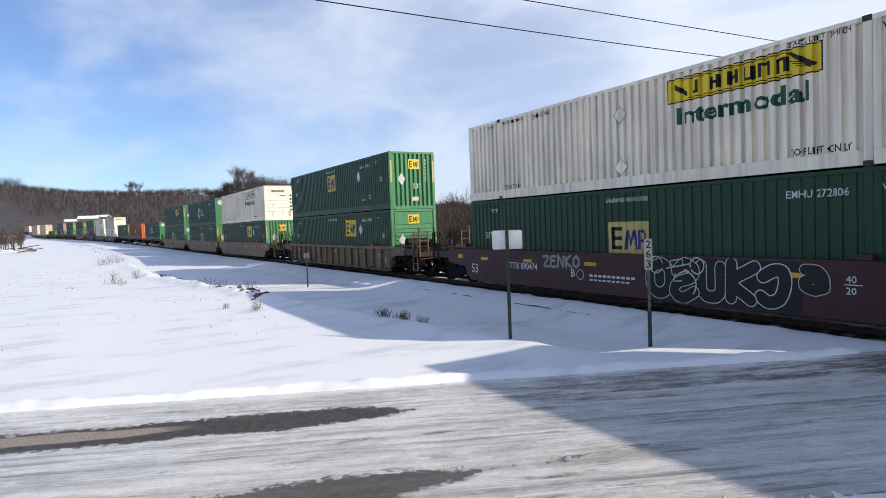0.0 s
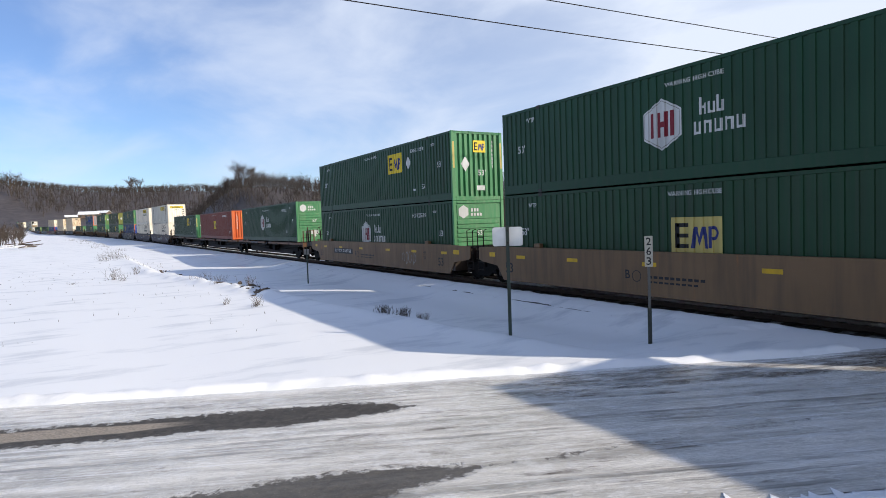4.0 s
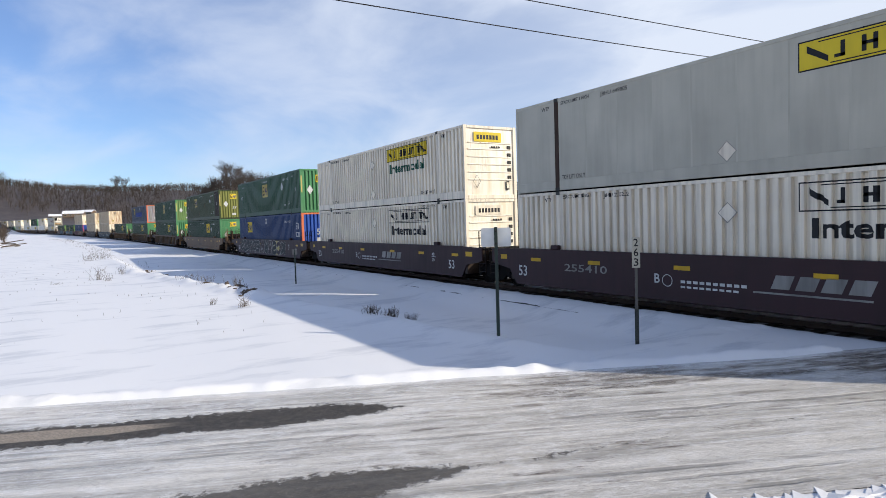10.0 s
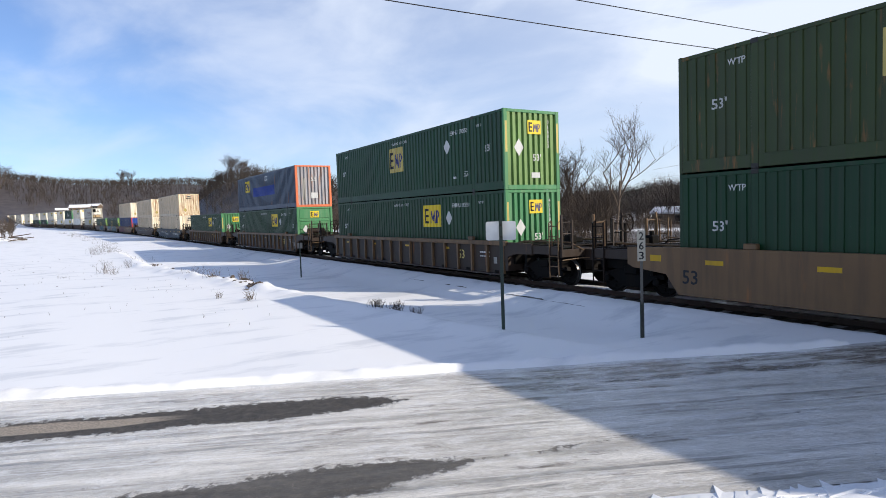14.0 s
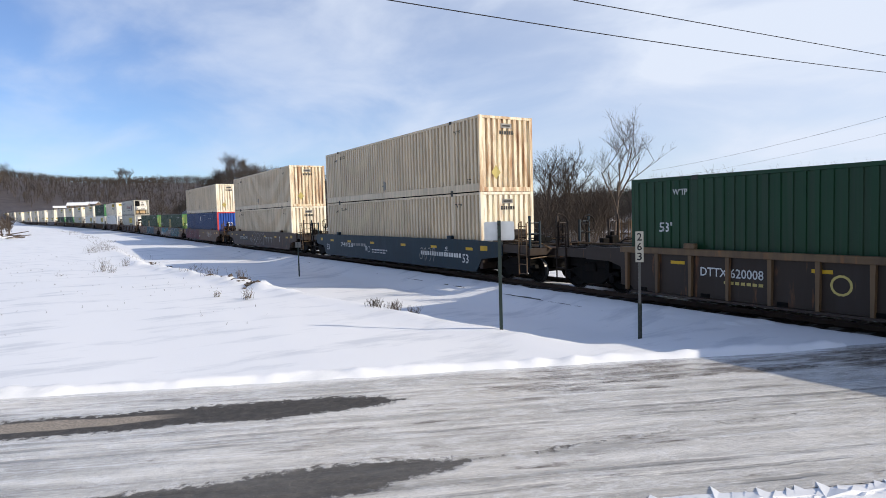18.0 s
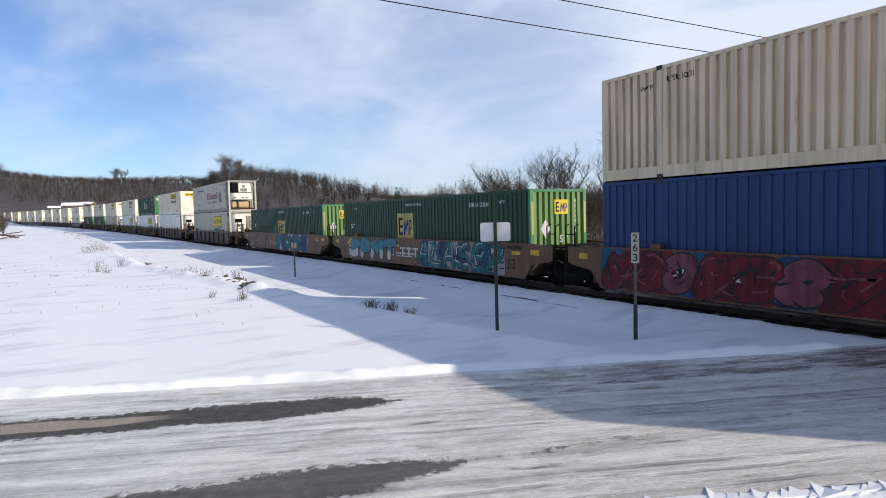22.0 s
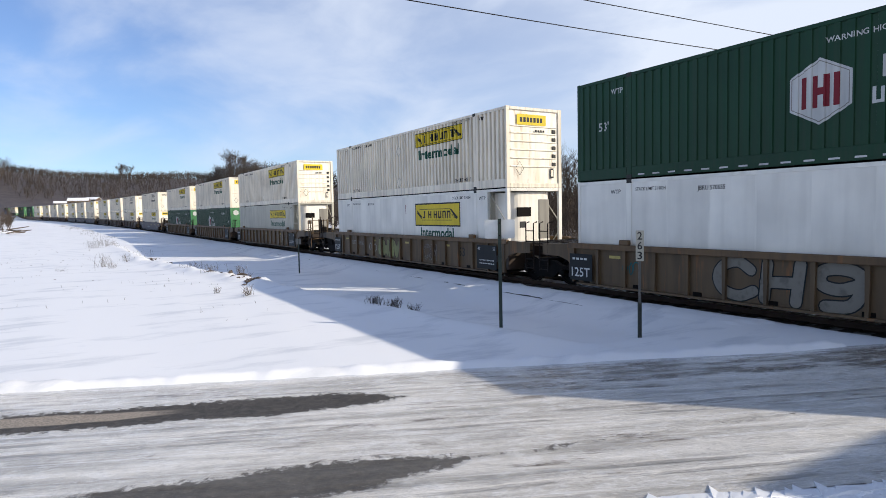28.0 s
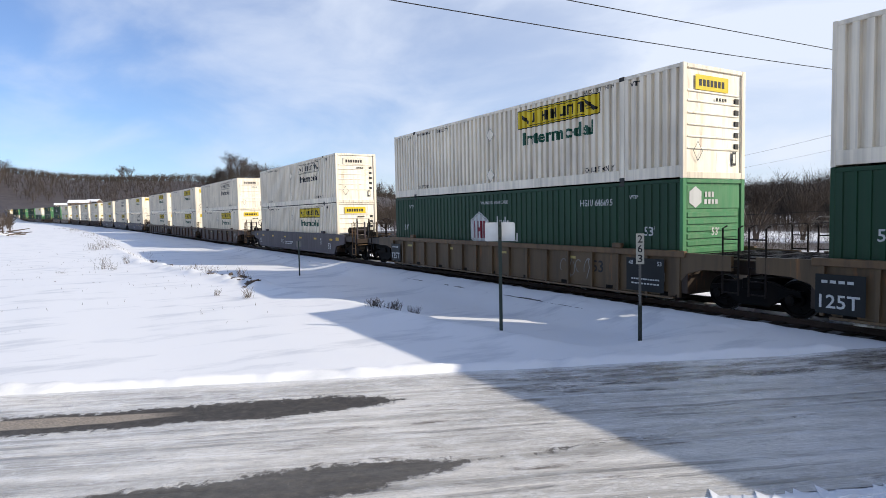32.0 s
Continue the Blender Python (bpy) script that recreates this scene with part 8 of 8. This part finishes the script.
# ---------------------------------------------------------------- plants
def grow(bm, twigs, p, way, length, radius, depth, rnd, open_=0.75):
    bends = 3 if depth > 1 else 2
    pts, r = [p], [radius]
    d = way.copy()
    for i in range(bends):
        d = (d + Vector((rnd.uniform(-1, 1), rnd.uniform(-1, 1), rnd.uniform(-0.2, 0.7))) * 0.17).normalized()
        pts.append(pts[-1] + d * length / bends)
        r.append(radius * (1 - 0.42 * (i + 1) / bends))
    tube(bm if depth > 2 else twigs, pts, r, 6 if depth > 3 else (4 if depth > 1 else 3), cap=False)
    if depth == 0:
        return
    for i in range(rnd.randint(3, 4) if depth > 1 else rnd.randint(3, 5)):
        t = rnd.uniform(0.35, 1.0)
        k = min(bends - 1, int(t * bends))
        q = pts[k].lerp(pts[k + 1], t * bends - k)
        side = Vector((rnd.uniform(-1, 1), rnd.uniform(-1, 1), rnd.uniform(-0.1, 0.5))).normalized()
        nd = (d * 0.75 + side * open_ + Vector((0, 0, 0.18))).normalized()
        grow(bm, twigs, q, nd, length * rnd.uniform(0.55, 0.75), radius * 0.52, depth - 1, rnd, open_)


def bare_tree(seed, high, m, stems=1, depth=5, label="leafless deciduous tree with grey-brown branches", open_=0.75, slim=1.0):
    root = thing("bare_tree", label, "tree", m, group="bare trees")
    rnd = random.Random(seed)
    limbs, fine = bmesh.new(), bmesh.new()
    for k in range(stems):
        lean = Vector((rnd.uniform(-0.3, 0.3) * open_, rnd.uniform(-0.3, 0.3) * open_, 1)).normalized() if stems > 1 else Vector((0.03, 0.02, 1))
        grow(limbs, fine, Vector((0.1 * k, 0, -0.3)), lean, high * 0.42, high * 0.016 * slim, depth, rnd, open_)
    for name, bm, mat in (("trunk", limbs, M["bark"]), ("crown", fine, M["twig"])):
        me = bpy.data.meshes.new(name)
        bm.to_mesh(me)
        bm.free()
        me.materials.append(mat)
        ob = new(name, me)
        ob.parent = root
    return root


def stuff(name, label, category, verts, faces, mat):
    me = bpy.data.meshes.new(name)
    me.from_pydata(verts, [], faces)
    me.materials.append(mat)
    return tagged(new(name, me), label, category, kind="stuff")


def far_tree(verts, faces, x, y, z, high, rnd, limbs=16, spread_=0.34, thick=1.0, twigs=2):
    """A small leafless tree for the woods: trunk, limbs into a rounded crown, and sprays of twigs."""
    def blade(a, b, w):
        turn = rnd.uniform(0, math.pi)
        i = len(verts)
        cx, cy = math.cos(turn) * w, math.sin(turn) * w
        verts.extend([(a[0] - cx, a[1] - cy, a[2]), (a[0] + cx, a[1] + cy, a[2]), b])
        faces.append((i, i + 1, i + 2))

    def between(a, b, t):
        return (a[0] + (b[0] - a[0]) * t, a[1] + (b[1] - a[1]) * t, a[2] + (b[2] - a[2]) * t)
    base = (x, y, z - 0.3)
    top = (x + rnd.uniform(-0.08, 0.08) * high, y + rnd.uniform(-0.08, 0.08) * high, z + high * 0.86)
    blade(base, top, 0.011 * high * thick)
    for k in range(limbs):
        az, up, out = rnd.uniform(0, math.tau), rnd.uniform(-0.75, 1.0), rnd.uniform(0.55, 1.0)
        flat = math.sqrt(max(0.0, 1 - up * up)) * out * spread_ * high
        e = (x + math.cos(az) * flat, y + math.sin(az) * flat, z + high * (0.62 + 0.38 * up * out))
        a = between(base, top, min(0.85, max(0.18, (e[2] - z) / high * rnd.uniform(0.45, 0.8))))
        blade(a, e, 0.0065 * high * thick)
        for _ in range(twigs):
            c = between(a, e, rnd.uniform(0.4, 0.85))
            f = (e[0] + rnd.uniform(-0.15, 0.15) * high, e[1] + rnd.uniform(-0.15, 0.15) * high, e[2] + rnd.uniform(-0.06, 0.12) * high)
            blade(c, f, 0.0045 * high * thick)


def far_evergreen(verts, faces, x, y, z, high, rnd):
    for k in range(60):
        t = rnd.uniform(0.2, 1.0)
        az = rnd.uniform(0, math.tau)
        reach = high * 0.24 * (1.1 - t) * rnd.uniform(0.6, 1.3) + 0.2
        a = Vector((x, y, z + high * t))
        b = a + Vector((math.cos(az) * reach, math.sin(az) * reach, rnd.uniform(-0.3, 0.4) * reach))
        s = Vector((-math.sin(az), math.cos(az), 0.3)) * reach * 0.26
        i = len(verts)
        verts.extend([tuple(a), tuple(b + s), tuple(b - s)])
        faces.append((i, i + 1, i + 2))
    i = len(verts)
    verts.extend([(x - 0.12, y, z - 0.3), (x + 0.12, y, z - 0.3), (x, y, z + high * 0.8)])
    faces.append((i, i + 1, i + 2))


def build_woods():
    rnd = random.Random(5)
    v, f, ev, ef = [], [], [], []
    # the wooded hills to the west
    for k in range(10500):
        az = rnd.uniform(56, 104)
        r = 330 + 420 * rnd.random() ** 0.8
        x, y, _ = from_eye(az, 0, r)
        g = hill(x, y)
        if g < 3 or abs(y - bend(x)) < 14 or (87.8 < az < 92.8 and r < 456):
            continue
        far_tree(v, f, x, y, ground_z(x, y), rnd.uniform(4.5, 8.0) * (1.0 if az > 72 else 0.8), rnd, 9, 0.42, 2.0)
    # the knoll above the line
    for k in range(1500):
        x, y = -276 + rnd.gauss(0, 50), 56 + rnd.gauss(0, 30)
        if y < 26:
            continue
        far_tree(v, f, x, y, ground_z(x, y), rnd.uniform(4, 8.5), rnd, 14, 0.40, 1.3)
    # the wood behind the field
    for k in range(3600):
        az = rnd.uniform(8, 60)
        r = rnd.uniform(100, 290)
        x, y, _ = from_eye(az, 0, r)
        far_tree(v, f, x, y, ground_z(x, y), rnd.uniform(3.2, 6.6) * (1.0 + 0.25 * noise.noise((x * 0.03, y * 0.03, 0))) * (1.35 if az < 41 else 1.0), rnd, 22, 0.34, 0.72, 5)
    for k in range(560):
        az = rnd.uniform(8, 44) if k % 5 else rnd.uniform(38, 70)
        r = rnd.uniform(130, 290)
        x, y, _ = from_eye(az, 0, r)
        far_evergreen(ev, ef, x, y, ground_z(x, y), rnd.uniform(4.5, 8.0), rnd)
    stuff("bare_woods", "brown leafless woods covering the hills and field edge", "woods", v, f, M["far_twig"])
    stuff("evergreens", "dark evergreen trees among the bare woods", "woods", ev, ef, M["evergreen"])
    # scrub along the far side of the line
    v, f = [], []
    for k in range(1300):
        az = rnd.uniform(44, 72)
        r = rnd.uniform(48, 115) if az < 60 else rnd.uniform(80, 160)
        x, y, _ = from_eye(az, 0, r)
        if y - bend(x) < 9:
            continue
        far_tree(v, f, x, y, ground_z(x, y), rnd.uniform(2.6, 5.6), rnd, 26, 0.36, 0.7, 3)
    for k in range(620):
        az = rnd.uniform(10, 44)
        x, y, _ = from_eye(az, 0, rnd.uniform(74, 106))
        far_tree(v, f, x, y, ground_z(x, y), rnd.uniform(1.2, 2.8), rnd, 22, 0.45, 1.0, 3)
    for k in range(900):
        az, r = rnd.uniform(8, 46), rnd.uniform(30, 84)
        x, y, _ = from_eye(az, 0, r)
        if y < 7 or noise.noise((x * 0.07, y * 0.07, 4)) < -0.12:
            continue
        far_tree(v, f, x, y, ground_z(x, y), rnd.uniform(0.7, 1.9), rnd, 18, 0.5, 0.8)
    for k in range(260):
        x, y, _ = from_eye(rnd.uniform(94.2, 104), 0, rnd.uniform(135, 210))
        far_tree(v, f, x, y, ground_z(x, y), rnd.uniform(2.5, 5.5), rnd, 16, 0.45, 1.6)
    stuff("scrub", "tangled brown winter scrub beside the line", "bushes", v, f, M["twig"])


def build_trees():
    a = bare_tree(17, 12.8, pose(*from_eye(43.4, 0, 50)[:2], -0.4), stems=1, depth=5, open_=0.85, slim=0.66, label="tall leafless tree with a forked trunk behind the track")
    kinds = [bare_tree(8, 9.6, pose(*from_eye(52.5, 0, 62)[:2], -0.4, 0, 0, 30), stems=3), bare_tree(14, 11.0, pose(*from_eye(48.4, 0, 60)[:2], -0.4), stems=3),
             bare_tree(21, 6.5, pose(*from_eye(32, 0, 62)[:2], -0.35), stems=4, label="spreading leafless tree in the snowy field")]
    spots = ((55.0, 70, 0.80, 1), (50.6, 66, 0.85, 0), (46.3, 58, 0.72, 1), (45.0, 52, 0.62, 0), (58.5, 84, 0.8, 1), (62, 95, 0.8, 0),
             (28.6, 60, 0.85, 2), (25.2, 64, 0.9, 2), (22.5, 58, 0.8, 2), (19.0, 60, 0.9, 2))
    for az, r, k, n in spots:
        x, y, _ = from_eye(az, 0, r)
        t = copy_thing(kinds[n], pose(x, y, ground_z(x, y) - 0.05, 0, 0, az * 37))
        t.scale = (k, k, k)
    for az, r, k, n in ((86.7, 600, 1.8, 0), (86.0, 605, 1.4, 1), (77.9, 285, 1.35, 1), (76.6, 288, 1.25, 0), (77.2, 280, 1.1, 1), (79.2, 300, 0.95, 0), (80.2, 300, 0.95, 1), (94.8, 520, 1.9, 1), (34.9, 190, 1.25, 0)):
        x, y, _ = from_eye(az, 0, r)
        t = copy_thing(kinds[n], pose(x, y, ground_z(x, y) - 0.1, 0, 0, az * 53))
        t.scale = (k, k, k)


def build_weeds():
    rnd = random.Random(12)

    def clump(bm, n, high, wide):
        for i in range(n):
            a = rnd.uniform(0, math.tau)
            p = Vector((rnd.gauss(0, wide * 0.4), rnd.gauss(0, wide * 0.4), -0.04))
            d = Vector((math.cos(a) * rnd.uniform(0.1, 0.7), math.sin(a) * rnd.uniform(0.1, 0.7), 1)).normalized()
            h = high * rnd.uniform(0.4, 1.0)
            q = p + d * h * 0.6
            e = q + (d + Vector((rnd.uniform(-0.5, 0.5), rnd.uniform(-0.5, 0.5), 0))).normalized() * h * 0.4
            tube(bm, [p, q, e], [0.006, 0.004, 0.002], 3, cap=False)
            tube(bm, [q, q + Vector((rnd.uniform(-0.12, 0.12), rnd.uniform(-0.12, 0.12), rnd.uniform(0.04, 0.16)))], [0.004, 0.002], 3, cap=False)
    spots = [(-14.7, -7.2, 0.34, 0.28, 60, "twig"), (-15.3, -7.5, 0.30, 0.25, 50, "twig"), (-14.2, -6.9, 0.34, 0.2, 40, "twig"),
             (-36.5, -13.3, 0.9, 0.3, 26, "weed"), (-35.2, -13.0, 0.5, 0.3, 16, "weed"), (-21.0, -10.6, 0.30, 0.15, 14, "weed"), (-19.6, -10.0, 0.25, 0.15, 12, "weed"),
             (-19.8, -9.8, 0.45, 0.2, 20, "weed"), (-39.5, -12.1, 0.6, 0.4, 22, "weed"), (-60.3, -13.2, 0.9, 0.9, 44, "weed"), (-64.4, -12.2, 0.8, 1.1, 44, "weed"), (-34.9, -15.2, 0.15, 0.3, 12, "weed"), (-25.0, -8.7, 0.3, 0.4, 22, "twig"), (-24.5, -9.0, 0.5, 0.3, 22, "weed"), (-27.8, -9.5, 0.5, 0.5, 26, "weed"), (-31.0, -9.7, 0.45, 0.6, 26, "weed")]
    for i, (x, y, h, w, n, mat) in enumerate(spots):
        ob = thing("weed_clump", "dry leafless weed stalks sticking out of the snow", "weeds", pose(x, y, ground_z(x, y)), group="weeds in the snow")
        part("stalk_tuft", ("weed", i), lambda bm, n=n, h=h, w=w: clump(bm, n, h, w), M[mat], ob)
    v, f = [], []

    def blade(x, y, h, lean):
        z = ground_z(x, y)
        a = rnd.uniform(0, math.tau)
        s = 0.008 + 0.02 * h
        i = len(v)
        v.extend([(x - s * math.cos(a), y - s * math.sin(a), z - 0.03), (x + s * math.cos(a), y + s * math.sin(a), z - 0.03),
                  (x + rnd.uniform(-lean, lean), y + rnd.uniform(-lean, lean), z + h)])
        f.append((i, i + 1, i + 2))
    for k in range(1500):
        s = -42 - 130 * rnd.random() ** 0.9
        c = -9.0 - 2.6 * rnd.random() - 1.5 * noise.noise((s * 0.05, 0, 0))
        if noise.noise((s * 0.18, c * 0.4, 8)) < 0.05:
            continue
        blade(s, bend(s) + c, rnd.uniform(0.06, 0.22) * (1 + (-42 - s) / 130), 0.12)
    for k in range(700):
        x, y = rnd.uniform(-48, -14), rnd.uniform(-26, -10)
        if noise.noise((x * 0.4, y * 0.4, 3)) > 0.15:
            blade(x, y, rnd.uniform(0.03, 0.12), 0.05)
    stuff("dry_grass", "dry brown grass and weeds poking through the snow", "grass", v, f, M["weed"])
    # brush pile at the edge of the field
    pile = thing("brush_pile", "pile of snow-dusted logs and branches in the field", "brush pile", pose(-118, -23.5, ground_z(-118, -23.5)))
    for k in range(14):
        def log(bm, k=k):
            r2 = random.Random(k)
            a = r2.uniform(-0.5, 0.5)
            x, y, z = r2.uniform(-3, 3), r2.uniform(-2, 2), r2.uniform(0.1, 0.8)
            l = r2.uniform(0.7, 1.8)
            tube(bm, [(x, y - l * math.cos(a), z), (x + l * math.sin(a), y + l * math.cos(a), z + r2.uniform(-0.2, 0.5))], [0.10, 0.06], 7)
        part("log", ("log", k), log, M["bark"] if k % 2 else M["roof_snow"], pile)

    # shards of snow torn up by tyres on the near verge
    def shards(bm):
        # a saw-toothed edge where a tyre has torn the crust
        for k in range(46):
            a = 0.9 + 0.125 * k + rnd.uniform(-0.03, 0.03)
            w, tip = rnd.uniform(0.07, 0.12), rnd.uniform(0.18, 0.40)
            b0 = 4.98 + rnd.uniform(-0.05, 0.08)
            pts = [ROAD_FROM + ROAD_WAY * p + ROAD_SIDE * q for p, q in ((a - w, b0), (a + w, b0), (a + w * 0.5 + 0.06, b0 - tip * 0.6), (a + 0.10, b0 - tip))]
            z = [max(ground_z(p.x, p.y), -0.08) for p in pts]
            top = [bm.verts.new((p.x, p.y, q + h)) for p, q, h in zip(pts, z, (0.012, 0.012, 0.010, 0.006))]
            low = [bm.verts.new((p.x, p.y, q - 0.06)) for p, q in zip(pts, z)]
            bm.faces.new(top)
            for i in range(4):
                bm.faces.new((low[i], low[(i + 1) % 4], top[(i + 1) % 4], top[i]))
        for k in range(90):
            a, b = rnd.uniform(0.5, 6.5), 5.0 + abs(rnd.gauss(0, 0.55))
            p = ROAD_FROM + ROAD_WAY * a + ROAD_SIDE * b
            r = rnd.uniform(0.015, 0.05)
            m = Matrix.Translation((p.x, p.y, ground_z(p.x, p.y) + r * 0.1)) @ Euler((rnd.uniform(-0.4, 0.4), rnd.uniform(-0.4, 0.4), rnd.gauss(0.7, 0.35))).to_matrix().to_4x4() @ Matrix.Diagonal((r * 1.6, r * 0.8, r * 0.32, 1))
            bmesh.ops.create_icosphere(bm, subdivisions=1, radius=1, matrix=m)
    me = bpy.data.meshes.new("snow_shards")
    bm = bmesh.new()
    shards(bm)
    bmesh.ops.recalc_face_normals(bm, faces=bm.faces[:])
    bm.to_mesh(me)
    bm.free()
    me.materials.append(M["snow"])
    tagged(new("snow_shards", me), "broken white snow torn by tyres along the road edge", "snow", kind="stuff")

    # clods of dirty snow along the bank
    def clods(bm):
        for k in range(190):
            if k < 150:
                x = -22.4 - 26 * rnd.random() ** 1.3
                y = -8.85 + 0.045 * (x + 23) + rnd.gauss(0, 0.16) + 0.5 * noise.noise((x * 0.6, 0, 2))
            else:
                x, y = rnd.uniform(-60, -27), rnd.uniform(-18.5, -13)
            r = rnd.uniform(0.03, 0.09) if k < 150 else rnd.uniform(0.015, 0.03)
            m = Matrix.Translation((x, y, ground_z(x, y) + r * 0.1)) @ Euler((rnd.uniform(-0.4, 0.4), rnd.uniform(-0.4, 0.4), rnd.uniform(0, 3))).to_matrix().to_4x4() @ Matrix.Diagonal((r * 2.4, r * 1.1, r * 0.5, 1))
            bmesh.ops.create_icosphere(bm, subdivisions=1, radius=1, matrix=m)
    me = bpy.data.meshes.new("dirt_clods")
    bm = bmesh.new()
    clods(bm)
    bm.to_mesh(me)
    bm.free()
    me.materials.append(M["bark"])
    tagged(new("dirt_clods", me), "dark clods of frozen dirt along the snow bank", "dirt", kind="stuff")


# ---------------------------------------------------------------- far buildings and cars
def house(x, y, long_, deep, wall_h, roof_h, turn, wall, label, windows=3):
    root = thing("house", label, "house", pose(x, y, ground_z(x, y) - 0.2, 0, 0, turn), group="distant houses")
    k = (round(long_, 1), round(deep, 1), round(wall_h, 1))

    def walls(bm):
        box(bm, -long_ / 2, long_ / 2, -deep / 2, deep / 2, 0, wall_h)
        for s in (-1, 1):
            a = [bm.verts.new(p) for p in ((s * long_ / 2, -deep / 2, wall_h), (s * long_ / 2, deep / 2, wall_h), (s * long_ / 2, 0, wall_h + roof_h))]
            bm.faces.new(a)
    part("wall", ("house_wall", k), walls, wall, root)
    for s in (-1, 1):
        def slope(bm, s=s):
            e, t = 0.4, 0.22
            y0, z0 = s * (deep / 2 + e), wall_h - e * roof_h / (deep / 2)
            pts = [(y0, z0), (0, wall_h + roof_h), (0, wall_h + roof_h + t), (y0, z0 + t)]
            a = [bm.verts.new((-long_ / 2 - e, p, q)) for p, q in pts]
            b = [bm.verts.new((long_ / 2 + e, p, q)) for p, q in pts]
            for q in ((0, 1), (1, 2), (2, 3), (3, 0)):
                bm.faces.new((a[q[0]], a[q[1]], b[q[1]], b[q[0]]))
            bm.faces.new(a[::-1])
            bm.faces.new(b)
            bmesh.ops.recalc_face_normals(bm, faces=bm.faces[:])
        part("roof", ("house_roof", k, s), slope, M["roof_snow"], root, "snow-covered roof slope")
    for i in range(windows):
        u = -long_ / 2 + long_ * (i + 0.5) / windows
        w = part("window", "house_window", lambda bm: box(bm, -0.55, 0.55, -0.06, 0.02, -0.6, 0.6, 0.02), M["clean_white"], root, at=pose(u, -deep / 2, wall_h * 0.55))
        part("pane", "house_pane", lambda bm: box(bm, -0.46, 0.46, -0.075, -0.05, -0.5, 0.5), M["dark_glass"], w)
    return root


def parked_car(x, y, turn, label):
    root = thing("parked_car", label, "car", pose(x, y, ground_z(x, y) + 0.02, 0, 0, turn), group="parked cars")

    def body(bm):
        prism(bm, [(-2.2, 0.35), (2.15, 0.35), (2.25, 0.7), (1.3, 0.92), (0.75, 1.42), (-1.3, 1.46), (-1.95, 0.98), (-2.25, 0.85)], -0.86, 0.86)
        bmesh.ops.bevel(bm, geom=bm.edges[:], offset=0.08, segments=2, affect="EDGES")
    part("body", "car_body", body, M["clean_white"], root)
    for s in (-1, 1):
        part("window", ("car_window", s), lambda bm, s=s: prism(bm, [(0.9, 0.98), (0.6, 1.34), (-1.2, 1.36), (-1.6, 1.0)], *sorted((s * 0.85, s * 0.875))), M["dark_glass"], root)
        for x_ in (-1.4, 1.4):
            part("wheel", "car_wheel", lambda bm: lathe(bm, [(-0.1, 0.2), (-0.1, 0.32), (0.1, 0.32), (0.1, 0.2)], sides=14), M["tyre"], root, at=pose(x_, s * 0.8, 0.32))
    return root


def build_far():
    x, y, _ = from_eye(36.9, 0, 108)
    house(x, y, 11, 7, 1.9, 0.9, 25, M["wall"], "low brown house under a snowy roof across the field", 4)
    x, y, _ = from_eye(34.2, 0, 128)
    house(x, y, 9, 7, 2.6, 1.6, 10, M["pale_wall"], "pale house under a snowy roof at the field edge", 3)
    for az, r, l, d, h, rh, turn, wall in ((89.7, 440, 11, 7, 2.4, 1.6, 80, "wall"), (91.0, 430, 6, 5, 1.8, 1.0, 95, "wall"), (88.7, 452, 7, 6, 1.8, 1.3, 60, "wall")):
        x, y, _ = from_eye(az, 0, r)
        h_ = house(x, y, l, d, h, rh, turn, M[wall], "distant house with a snow-covered roof below the hill", 4)
    for az, r, turn in ((26.6, 98, 15), (24.0, 96, 25)):
        x, y, _ = from_eye(az, 0, r)
        parked_car(x, y, turn, "pale parked car dusted with snow beyond the track")


build_ground()
build_road()
build_berm()
build_track()
build_train()
build_signs()
build_lines()
build_woods()
build_trees()
build_weeds()
build_far()


# ---------------------------------------------------------------- what moves
def motions():
    times = [0, 1] + [2 * i for i in range(1, 16)] + [31, 32]
    for ob, middle, up in MOVERS:
        walk(ob, [(t, on_track(middle + travelled(t)) @ pose(0, 0, up)) for t in times])
    # the wheels roll; all share one turning
    first = WHEELSETS[0]
    walk(first, [(k / FPS, Euler((0, travelled(k / FPS) / 0.42, 0)).to_matrix().to_4x4()) for k in range(32 * FPS + 1)])
    for w in WHEELSETS[1:]:
        w.rotation_mode = "QUATERNION"
        keys = w.animation_data_create()
        keys.action = first.animation_data.action
        keys.action_slot = first.animation_data.action_slot


motions()
